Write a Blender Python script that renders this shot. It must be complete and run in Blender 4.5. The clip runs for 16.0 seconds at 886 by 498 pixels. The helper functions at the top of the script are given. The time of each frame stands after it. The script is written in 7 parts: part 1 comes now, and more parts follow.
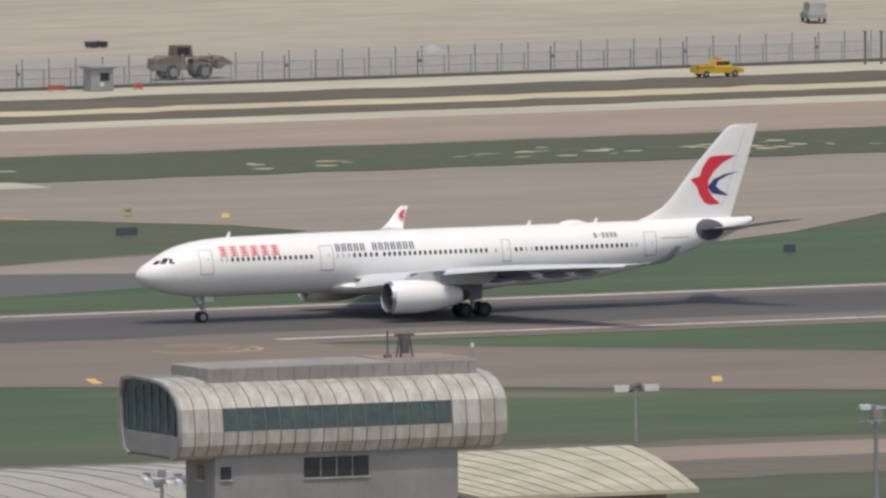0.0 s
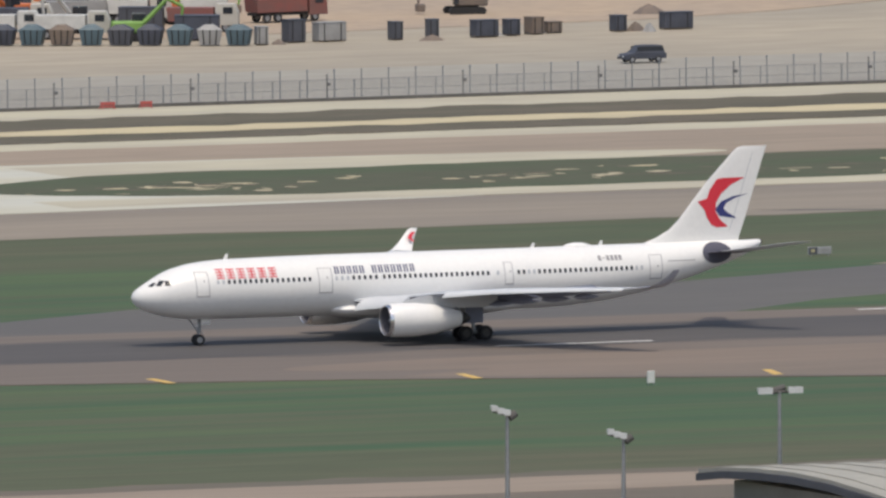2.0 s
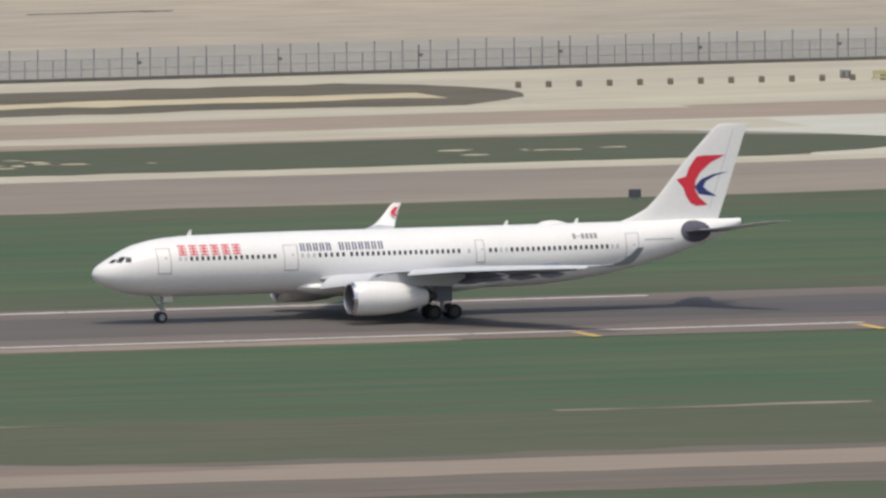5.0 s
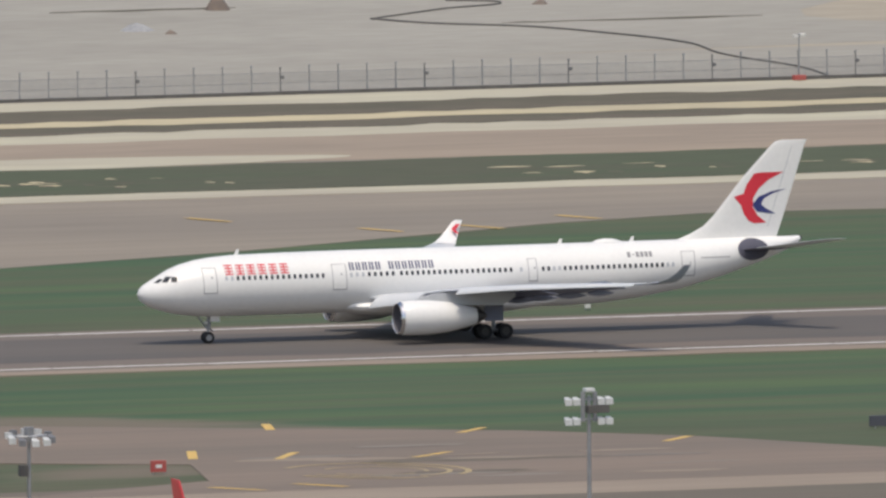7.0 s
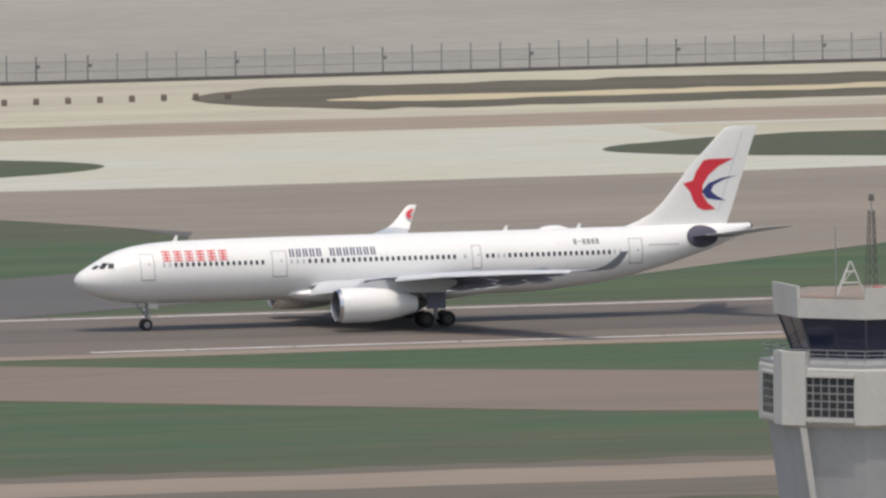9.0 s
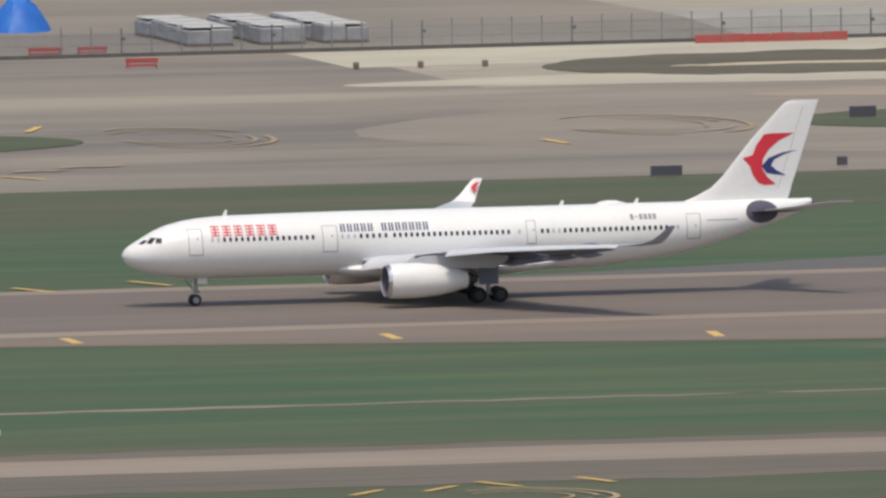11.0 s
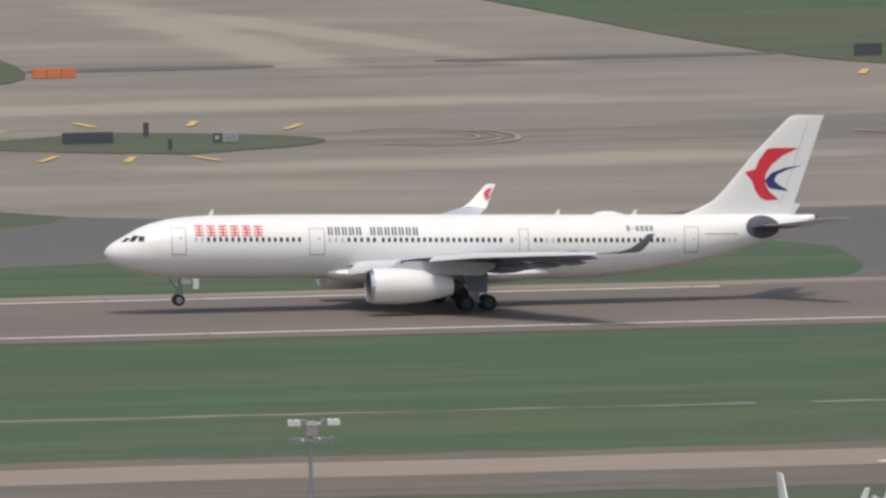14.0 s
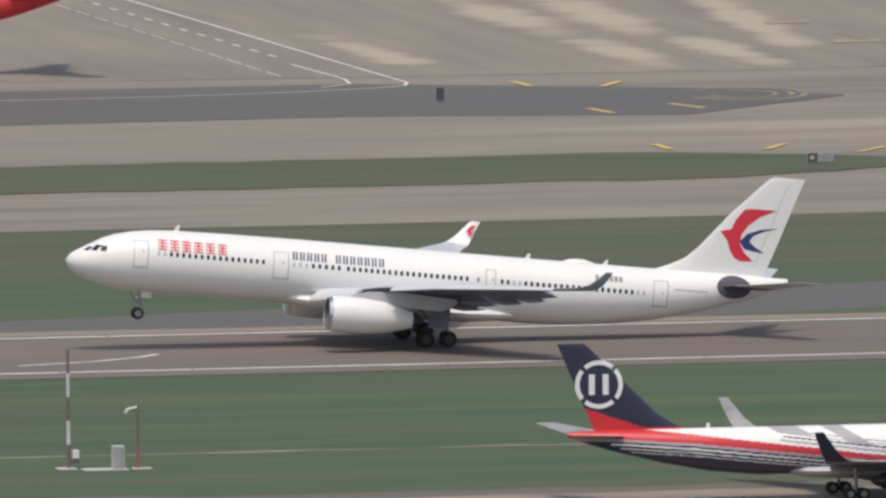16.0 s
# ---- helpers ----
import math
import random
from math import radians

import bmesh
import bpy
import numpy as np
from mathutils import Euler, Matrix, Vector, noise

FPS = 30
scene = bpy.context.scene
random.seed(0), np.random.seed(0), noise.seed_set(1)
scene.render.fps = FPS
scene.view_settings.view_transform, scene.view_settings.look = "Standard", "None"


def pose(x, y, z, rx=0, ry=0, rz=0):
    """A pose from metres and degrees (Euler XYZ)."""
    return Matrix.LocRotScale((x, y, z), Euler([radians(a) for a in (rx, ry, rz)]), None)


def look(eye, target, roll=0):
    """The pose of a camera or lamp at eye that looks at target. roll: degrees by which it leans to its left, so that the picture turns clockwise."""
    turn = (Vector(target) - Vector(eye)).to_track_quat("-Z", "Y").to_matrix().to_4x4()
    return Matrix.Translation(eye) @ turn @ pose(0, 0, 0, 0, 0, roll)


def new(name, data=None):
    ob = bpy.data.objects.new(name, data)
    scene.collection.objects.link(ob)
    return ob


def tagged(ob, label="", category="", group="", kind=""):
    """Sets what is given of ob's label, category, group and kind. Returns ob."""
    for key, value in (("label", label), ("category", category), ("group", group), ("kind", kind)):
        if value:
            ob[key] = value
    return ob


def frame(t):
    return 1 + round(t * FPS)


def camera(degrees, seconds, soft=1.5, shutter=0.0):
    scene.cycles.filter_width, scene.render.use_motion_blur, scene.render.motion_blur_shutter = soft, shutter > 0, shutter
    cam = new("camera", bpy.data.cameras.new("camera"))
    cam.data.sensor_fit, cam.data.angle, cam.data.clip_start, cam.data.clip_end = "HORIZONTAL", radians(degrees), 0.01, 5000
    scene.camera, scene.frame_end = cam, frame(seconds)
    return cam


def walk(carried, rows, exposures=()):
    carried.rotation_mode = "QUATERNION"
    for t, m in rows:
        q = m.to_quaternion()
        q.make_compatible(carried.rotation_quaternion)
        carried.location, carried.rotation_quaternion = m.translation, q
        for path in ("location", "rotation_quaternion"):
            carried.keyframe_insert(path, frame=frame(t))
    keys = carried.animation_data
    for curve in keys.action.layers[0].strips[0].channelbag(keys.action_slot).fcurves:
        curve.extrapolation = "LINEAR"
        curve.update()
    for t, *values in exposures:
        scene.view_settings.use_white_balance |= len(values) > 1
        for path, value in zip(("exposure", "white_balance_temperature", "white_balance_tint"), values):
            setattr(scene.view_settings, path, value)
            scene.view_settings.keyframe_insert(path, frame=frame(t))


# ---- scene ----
cam = camera(1.1814, 16.0, soft=2.6)
EYE = (0.0, -3642.2, 272.5)


def aim(t, yaw, down, roll):
    """A row of the panning camera: degrees to the right of the y axis, below the horizon, and of lean."""
    a, d = radians(yaw), radians(down)
    way = Vector((math.sin(a) * math.cos(d), math.cos(a) * math.cos(d), -math.sin(d)))
    return t, look(EYE, Vector(EYE) + way * 1000.0, roll)


walk(cam, [
    aim(0.0, 24.9123, 3.7961, -0.338),
    aim(0.5, 24.5658, 3.7962, -0.298),
    aim(1.0, 24.2410, 3.8032, -0.334),
    aim(1.5, 23.9437, 3.8042, -0.318),
    aim(2.0, 23.5948, 3.8053, -0.296),
    aim(2.5, 23.2301, 3.8331, -0.296),
    aim(3.0, 22.8219, 3.8604, -0.273),
    aim(3.5, 22.4797, 3.8866, -0.291),
    aim(4.0, 22.1395, 3.8907, -0.216),
    aim(6.5, 20.2322, 3.9090, -0.303),
    aim(7.0, 19.7642, 3.9121, -0.375),
    aim(7.5, 19.3309, 3.9277, -0.333),
    aim(8.0, 18.9144, 3.9442, -0.341),
    aim(10.5, 16.7372, 4.0214, -0.394),
    aim(11.0, 16.1975, 4.0432, -0.420),
    aim(11.5, 15.6898, 4.0527, -0.459),
    aim(12.0, 15.1773, 4.0626, -0.411),
    aim(12.5, 14.6773, 4.0865, -0.425),
    aim(13.0, 14.1290, 4.0932, -0.449),
    aim(13.5, 13.6070, 4.0971, -0.319),
    aim(14.0, 13.0654, 4.0917, -0.447),
    aim(14.5, 12.5150, 4.0896, -0.430),
    aim(15.0, 11.9684, 4.0850, -0.396),
    aim(15.3, 11.6465, 4.0794, -0.407),
    aim(15.6, 11.3105, 4.0774, -0.504),
    aim(16.0, 10.8381, 4.0785, -0.556),
], exposures=[(0.0, -0.38, 7000, 9), (16.0, -0.38, 7000, 9)])

# ---- world, sun, exposure ----
SUN = Vector((-0.12, -0.36, 1.0)).normalized()
world = bpy.data.worlds.new("world")
scene.world = world
world.use_nodes = True
wn = world.node_tree.nodes
sky = wn.new("ShaderNodeTexSky")
sky.sky_type, sky.sun_disc = "NISHITA", False
sky.sun_elevation = math.asin(SUN.z)
sky.sun_rotation = math.atan2(SUN.x, SUN.y)
sky.air_density, sky.dust_density, sky.ozone_density = 1.0, 3.0, 1.0
wn["Background"].inputs["Strength"].default_value = 0.20
world.node_tree.links.new(sky.outputs[0], wn["Background"].inputs["Color"])
sun = new("sun", bpy.data.lights.new("sun", "SUN"))
sun.data.energy, sun.data.angle, sun.data.color = 2.25, radians(0.6), (1.0, 0.95, 0.87)
sun.matrix_world = look(SUN * 500, (0, 0, 0))


# ---- materials ----
def material(name, color, rough=0.6, metal=0.0, vary=0.0, scale=1.0, second=None, bump=0.0, coat=0.0, stretch=(1, 1, 1), fine=0.0, fine_scale=8.0, island=0.0, emit=0.0):
    """A surface with two scales of variation: broad patches towards a second colour, and fine grain."""
    m = bpy.data.materials.new(name)
    m.use_nodes = True
    nt = m.node_tree
    b = nt.nodes["Principled BSDF"]
    b.inputs["Roughness"].default_value, b.inputs["Metallic"].default_value = rough, metal
    b.inputs["Coat Weight"].default_value = coat
    b.inputs["Base Color"].default_value = (*color, 1)
    if emit:
        b.inputs["Emission Color"].default_value, b.inputs["Emission Strength"].default_value = (*color, 1), emit
    if not vary and not fine and not island:
        return m
    co = nt.nodes.new("ShaderNodeTexCoord")
    mp = nt.nodes.new("ShaderNodeMapping")
    mp.inputs["Scale"].default_value = stretch
    nt.links.new(co.outputs["Object"], mp.inputs["Vector"])
    sock = None

    def mix(a, c, fac, kind="MIX"):
        n = nt.nodes.new("ShaderNodeMix")
        n.data_type, n.blend_type = "RGBA", kind
        for s, v in ((n.inputs["A"], a), (n.inputs["B"], c)):
            if isinstance(v, tuple):
                s.default_value = (*v, 1)
            else:
                nt.links.new(v, s)
        if isinstance(fac, float):
            n.inputs["Factor"].default_value = fac
        else:
            nt.links.new(fac, n.inputs["Factor"])
        return n.outputs["Result"]

    def grain(sc, detail, lo, hi, amount):
        n = nt.nodes.new("ShaderNodeTexNoise")
        n.inputs["Scale"].default_value, n.inputs["Detail"].default_value = sc, detail
        nt.links.new(mp.outputs["Vector"], n.inputs["Vector"])
        r = nt.nodes.new("ShaderNodeMapRange")
        r.inputs["From Min"].default_value, r.inputs["From Max"].default_value = lo, hi
        r.inputs["To Max"].default_value = amount
        nt.links.new(n.outputs["Fac"], r.inputs["Value"])
        return r.outputs["Result"], n.outputs["Fac"]

    sock = color
    if vary:
        fac, _ = grain(scale, 5.0, 0.35, 0.68, vary)
        sock = mix(sock, second or tuple(c * 0.6 for c in color), fac)
    if fine:
        fac, raw = grain(fine_scale, 4.0, 0.3, 0.75, fine)
        sock = mix(sock, tuple(c * 0.45 for c in (second or color)), fac)
        if bump:
            bn = nt.nodes.new("ShaderNodeBump")
            bn.inputs["Strength"].default_value, bn.inputs["Distance"].default_value = bump, 0.05
            nt.links.new(raw, bn.inputs["Height"])
            nt.links.new(bn.outputs["Normal"], b.inputs["Normal"])
    if island:
        oi = nt.nodes.new("ShaderNodeNewGeometry")
        mr = nt.nodes.new("ShaderNodeMapRange")
        mr.inputs["To Min"].default_value, mr.inputs["To Max"].default_value = 0.0, island
        nt.links.new(oi.outputs["Random Per Island"], mr.inputs["Value"])
        sock = mix(sock, tuple(c * 0.5 for c in color), mr.outputs["Result"])
    if not isinstance(sock, tuple):
        nt.links.new(sock, b.inputs["Base Color"])
    return m


GRASS = material("mown_grass", (0.066, 0.096, 0.048), 0.95, vary=1.0, scale=0.085, second=(0.106, 0.106, 0.064), fine=0.45, fine_scale=0.4, bump=0.3, stretch=(0.15, 1, 1))


def greener(m, lush, bands, drift=45.0, wander=70.0, clumps=(1.75, 1.2, 1.05)):
    """Adds a second growth or stain in soft-edged bands (y0, y1) along the field, broken up by streaks."""
    nt = m.node_tree
    b = nt.nodes["Principled BSDF"]
    old = b.inputs["Base Color"].links[0].from_socket
    geo = nt.nodes.new("ShaderNodeTexCoord")
    xyz = nt.nodes.new("ShaderNodeSeparateXYZ")
    nt.links.new(geo.outputs["Object"], xyz.inputs[0])
    mp = nt.nodes.new("ShaderNodeMapping")
    mp.inputs["Scale"].default_value = (0.09, 1, 1)
    nt.links.new(geo.outputs["Object"], mp.inputs["Vector"])
    ns = nt.nodes.new("ShaderNodeTexNoise")
    ns.inputs["Scale"].default_value, ns.inputs["Detail"].default_value = 0.09, 6.0
    nt.links.new(mp.outputs["Vector"], ns.inputs["Vector"])

    def math_node(op, a, c):
        n = nt.nodes.new("ShaderNodeMath")
        n.operation = op
        for s, v in zip(n.inputs, (a, c)):
            if isinstance(v, float):
                s.default_value = v
            else:
                nt.links.new(v, s)
        return n.outputs[0]
    shift = math_node("MULTIPLY", math_node("SUBTRACT", ns.outputs["Fac"], 0.5), wander)
    # the lush growth reaches further down the field at its low end
    low = nt.nodes.new("ShaderNodeMapRange")
    low.inputs["From Min"].default_value, low.inputs["From Max"].default_value = 1300.0, 1000.0
    low.inputs["To Max"].default_value = drift
    nt.links.new(xyz.outputs["X"], low.inputs["Value"])
    high = nt.nodes.new("ShaderNodeMapRange")
    high.inputs["From Min"].default_value, high.inputs["From Max"].default_value = 1480.0, 1640.0
    high.inputs["To Max"].default_value = drift * 0.9
    nt.links.new(xyz.outputs["X"], high.inputs["Value"])
    y = math_node("ADD", math_node("ADD", xyz.outputs["Y"], shift), math_node("ADD", low.outputs[0], high.outputs[0]))
    streak = nt.nodes.new("ShaderNodeTexNoise")
    streak.inputs["Scale"].default_value, streak.inputs["Detail"].default_value = 0.2, 6.0
    nt.links.new(mp.outputs["Vector"], streak.inputs["Vector"])
    thin = nt.nodes.new("ShaderNodeMapRange")
    thin.inputs["From Min"].default_value, thin.inputs["From Max"].default_value = 0.38, 0.60
    thin.inputs["To Min"].default_value, thin.inputs["To Max"].default_value = 0.2, 1.0
    nt.links.new(streak.outputs["Fac"], thin.inputs["Value"])
    total = None
    for y0, y1 in bands:
        up, down = nt.nodes.new("ShaderNodeMapRange"), nt.nodes.new("ShaderNodeMapRange")
        for n, a, c in ((up, y0 - 7, y0 + 7), (down, y1 + 7, y1 - 7)):
            n.interpolation_type = "SMOOTHSTEP"
            n.inputs["From Min"].default_value, n.inputs["From Max"].default_value = a, c
            nt.links.new(y, n.inputs["Value"])
        k = math_node("MULTIPLY", up.outputs[0], down.outputs[0])
        total = k if total is None else math_node("MAXIMUM", total, k)
    mx = nt.nodes.new("ShaderNodeMix")
    mx.data_type = "RGBA"
    nt.links.new(math_node("MULTIPLY", total, thin.outputs[0]), mx.inputs["Factor"])
    nt.links.new(old, mx.inputs["A"])
    # the growth itself is uneven: lighter, yellower clumps in it
    clump = nt.nodes.new("ShaderNodeTexNoise")
    clump.inputs["Scale"].default_value, clump.inputs["Detail"].default_value = 0.13, 7.0
    nt.links.new(mp.outputs["Vector"], clump.inputs["Vector"])
    ramp = nt.nodes.new("ShaderNodeMapRange")
    ramp.inputs["From Min"].default_value, ramp.inputs["From Max"].default_value = 0.42, 0.66
    nt.links.new(clump.outputs["Fac"], ramp.inputs["Value"])
    tint = nt.nodes.new("ShaderNodeMix")
    tint.data_type = "RGBA"
    nt.links.new(ramp.outputs[0], tint.inputs["Factor"])
    tint.inputs["A"].default_value = (*[c * 0.92 for c in lush], 1)
    tint.inputs["B"].default_value = (*[c * q for c, q in zip(lush, clumps)], 1)
    nt.links.new(tint.outputs["Result"], mx.inputs["B"])
    nt.links.new(mx.outputs["Result"], b.inputs["Base Color"])


greener(GRASS, (0.043, 0.097, 0.046), ((-112, 18), (40, 130), (410, 470), (520, 640)))
DRYGRASS = material("dry_strip_grass", (0.090, 0.090, 0.059), 0.95, vary=0.95, scale=0.08, second=(0.070, 0.096, 0.050), fine=0.4, fine_scale=0.7, bump=0.3, stretch=(0.25, 1, 1))
DIRT = material("dark_bare_soil", (0.138, 0.118, 0.087), 0.95, vary=0.9, scale=0.12, second=(0.094, 0.088, 0.060), fine=0.4, fine_scale=0.9, stretch=(0.3, 1, 1))
ASPHALT = material("worn_runway_asphalt", (0.190, 0.154, 0.130), 0.85, vary=0.8, scale=0.06, second=(0.146, 0.124, 0.109), fine=0.25, fine_scale=0.5, stretch=(0.06, 1, 1))
RUBBER = material("rubbered_asphalt", (0.094, 0.087, 0.085), 0.85, vary=0.9, scale=0.03, second=(0.151, 0.130, 0.113), fine=0.25, fine_scale=0.7, stretch=(0.05, 1, 1))
DEEPRUBBER = material("deep_rubbered_asphalt", (0.070, 0.066, 0.068), 0.85, vary=0.9, scale=0.05, second=(0.105, 0.096, 0.094), fine=0.25, fine_scale=0.7, stretch=(0.05, 1, 1))
DARKASPHALT = material("dark_new_asphalt", (0.108, 0.104, 0.103), 0.85, vary=0.7, scale=0.05, second=(0.133, 0.126, 0.116), fine=0.2, fine_scale=0.6, stretch=(0.2, 1, 1))
TAXI = material("grey_taxiway_concrete", (0.290, 0.248, 0.200), 0.85, vary=0.9, scale=0.035, second=(0.222, 0.194, 0.164), fine=0.25, fine_scale=0.25, stretch=(0.2, 1, 1))
APRON = material("apron_concrete", (0.278, 0.242, 0.193), 0.85, vary=0.95, scale=0.030, second=(0.208, 0.186, 0.158), fine=0.25, fine_scale=0.12, stretch=(0.35, 1, 1))
greener(APRON, (0.165, 0.145, 0.126), ((192, 226), (300, 320), (165, 175)), 0.0, 55.0, (1.25, 1.25, 1.25))


def blotches(m, tone, places, amount=0.8):
    """Soft stains or polished lanes on a pavement: (x, y, half length, half width, degrees of turn), frayed by noise."""
    nt = m.node_tree
    b = nt.nodes["Principled BSDF"]
    old = b.inputs["Base Color"].links[0].from_socket
    co = nt.nodes.new("ShaderNodeTexCoord")
    ns = nt.nodes.new("ShaderNodeTexNoise")
    mp = nt.nodes.new("ShaderNodeMapping")
    mp.inputs["Scale"].default_value = (0.4, 1, 1)
    ns.inputs["Scale"].default_value, ns.inputs["Detail"].default_value = 0.12, 6.0
    nt.links.new(co.outputs["Object"], mp.inputs["Vector"])
    nt.links.new(mp.outputs["Vector"], ns.inputs["Vector"])
    total = None
    for x, y, rx, ry, turn in places:
        to = nt.nodes.new("ShaderNodeMapping")
        to.vector_type = "TEXTURE"
        to.inputs["Location"].default_value = (x, y, 0)
        to.inputs["Rotation"].default_value = (0, 0, radians(turn))
        to.inputs["Scale"].default_value = (rx, ry, 1)
        nt.links.new(co.outputs["Object"], to.inputs["Vector"])
        flat = nt.nodes.new("ShaderNodeVectorMath")
        flat.operation = "MULTIPLY"
        flat.inputs[1].default_value = (1, 1, 0)
        nt.links.new(to.outputs["Vector"], flat.inputs[0])
        far = nt.nodes.new("ShaderNodeVectorMath")
        far.operation = "LENGTH"
        nt.links.new(flat.outputs[0], far.inputs[0])
        fray = nt.nodes.new("ShaderNodeMath")
        fray.operation = "MULTIPLY_ADD"
        nt.links.new(ns.outputs["Fac"], fray.inputs[0])
        fray.inputs[1].default_value = 1.6
        nt.links.new(far.outputs["Value"], fray.inputs[2])
        fade = nt.nodes.new("ShaderNodeMapRange")
        fade.interpolation_type = "SMOOTHSTEP"
        fade.inputs["From Min"].default_value, fade.inputs["From Max"].default_value = 1.95, 1.15
        fade.inputs["To Max"].default_value = amount
        nt.links.new(fray.outputs[0], fade.inputs["Value"])
        if total is None:
            total = fade.outputs[0]
        else:
            most = nt.nodes.new("ShaderNodeMath")
            most.operation = "MAXIMUM"
            nt.links.new(total, most.inputs[0])
            nt.links.new(fade.outputs[0], most.inputs[1])
            total = most.outputs[0]
    mx = nt.nodes.new("ShaderNodeMix")
    mx.data_type = "RGBA"
    nt.links.new(total, mx.inputs["Factor"])
    nt.links.new(old, mx.inputs["A"])
    mx.inputs["B"].default_value = (*tone, 1)
    nt.links.new(mx.outputs["Result"], b.inputs["Base Color"])


# tyre-dark turns beside the islands, and the pale polished lanes between them
blotches(APRON, (0.150, 0.134, 0.120), [(1036, 214, 22, 22, 0), (936, 214, 22, 22, 0), (838, 214, 20, 22, 0), (796, 215, 18, 22, 0), (834, 395, 70, 9, 92), (842, 310, 45, 8, 110), (1132, 220, 24, 20, 0), (1003, 330, 60, 9, 95)], 0.75)
blotches(APRON, (0.345, 0.300, 0.236), [(905, 355, 75, 6, 90), (916, 355, 60, 5, 102), (1000, 262, 60, 10, 0), (880, 258, 60, 9, 0), (800, 262, 50, 9, 0), (1100, 262, 50, 8, 0), (895, 178, 50, 9, 0), (1005, 176, 55, 8, 0), (815, 178, 40, 9, 0), (1015, 360, 60, 6, 100)], 0.7)
blotches(GRASS, (0.165, 0.135, 0.104), [(1243, -90, 18, 10, -38), (1260, -112, 18, 11, -52), (1279, -137, 18, 11, -50), (1302, -155, 22, 9, -15), (1228, -146, 12, 8, 20), (1640, -96, 30, 6, -30), (1100, -74, 26, 5, -18)], 0.85)
STAIN = material("stained_apron_concrete", (0.17, 0.15, 0.132), 0.85, vary=1.0, scale=0.07, second=(0.235, 0.205, 0.178), fine=0.2, fine_scale=0.2, stretch=(0.3, 1, 1))
TAN = material("tan_shoulder_asphalt", (0.225, 0.176, 0.142), 0.88, vary=0.8, scale=0.06, second=(0.172, 0.142, 0.118), fine=0.2, fine_scale=0.5, stretch=(0.15, 1, 1))
FARTAN = material("far_taxiway_tan", (0.345, 0.278, 0.215), 0.88, vary=0.8, scale=0.05, second=(0.270, 0.222, 0.178), fine=0.25, fine_scale=0.4, stretch=(0.2, 1, 1))
PALE = material("pale_new_concrete", (0.505, 0.478, 0.365), 0.85, vary=0.85, scale=0.09, second=(0.40, 0.363, 0.295), fine=0.2, fine_scale=0.4, stretch=(0.3, 1, 1))
TRACKLIGHT = material("polished_light_concrete", (0.37, 0.325, 0.26), 0.85, vary=0.9, scale=0.06, second=(0.265, 0.235, 0.191), fine=0.2, fine_scale=0.3, stretch=(0.3, 1, 1))
CREAM = material("cream_drain_concrete", (0.58, 0.50, 0.32), 0.85, vary=0.7, scale=0.08, second=(0.41, 0.365, 0.265), fine=0.2, fine_scale=0.7, stretch=(0.3, 1, 1))
WHITECON = material("whitewashed_concrete", (0.515, 0.520, 0.465), 0.85, vary=0.9, scale=0.05, second=(0.49, 0.46, 0.35), fine=0.2, fine_scale=0.5, stretch=(0.3, 1, 1))
SAND = material("construction_sand", (0.425, 0.370, 0.290), 0.95, vary=0.9, scale=0.02, second=(0.340, 0.306, 0.250), fine=0.35, fine_scale=0.25, bump=0.2, stretch=(0.4, 1, 1))
ORANGESAND = material("orange_sand", (0.450, 0.347, 0.252), 0.95, vary=0.9, scale=0.05, second=(0.378, 0.306, 0.243), fine=0.3, fine_scale=0.4)
GRAVEL = material("grey_gravel", (0.360, 0.344, 0.305), 0.95, vary=0.8, scale=0.04, second=(0.304, 0.288, 0.253), fine=0.3, fine_scale=0.5, stretch=(0.4, 1, 1))
WHITELINE = material("white_road_paint", (0.78, 0.77, 0.74), 0.7, vary=0.6, scale=0.4, second=(0.5, 0.48, 0.45), fine=0.2, fine_scale=3.0)
YELLOWLINE = material("yellow_road_paint", (0.72, 0.47, 0.12), 0.7, vary=0.6, scale=0.5, second=(0.5, 0.37, 0.17), fine=0.2, fine_scale=3.0)
FADEDYELLOW = material("faded_yellow_paint", (0.47, 0.36, 0.18), 0.8, vary=0.8, scale=0.3, second=(0.35, 0.29, 0.2), fine=0.3, fine_scale=2.0)
REDPAINT = material("red_ground_paint", (0.62, 0.27, 0.22), 0.8, vary=0.8, scale=0.3, second=(0.5, 0.36, 0.3), fine=0.2, fine_scale=2.0)
WHITE = material("white_aircraft_paint", (0.86, 0.855, 0.84), 0.38, coat=0.25, vary=0.35, scale=0.25, second=(0.78, 0.78, 0.78), fine=0.08, fine_scale=2.5)
GREYPAINT = material("grey_aircraft_paint", (0.55, 0.57, 0.60), 0.4, coat=0.2, vary=0.5, scale=0.3, second=(0.46, 0.48, 0.52), fine=0.1, fine_scale=2.0)
# darker copy of the wing grey: shade under the wing put into colour
WINGSHADE = material("wing_shade_grey", (0.26, 0.28, 0.37), 0.55, vary=0.5, scale=0.4, second=(0.20, 0.22, 0.30))
SLATGREY = material("pale_slat_paint", (0.66, 0.68, 0.70), 0.4, coat=0.2, vary=0.4, scale=0.5, second=(0.56, 0.58, 0.62))
LINE = material("panel_seam_grey", (0.34, 0.34, 0.36), 0.6)
RED = material("airline_red", (0.72, 0.035, 0.06), 0.4, coat=0.2, vary=0.15, scale=0.4)
BLUE = material("airline_navy", (0.035, 0.045, 0.19), 0.4, coat=0.2, vary=0.15, scale=0.4)
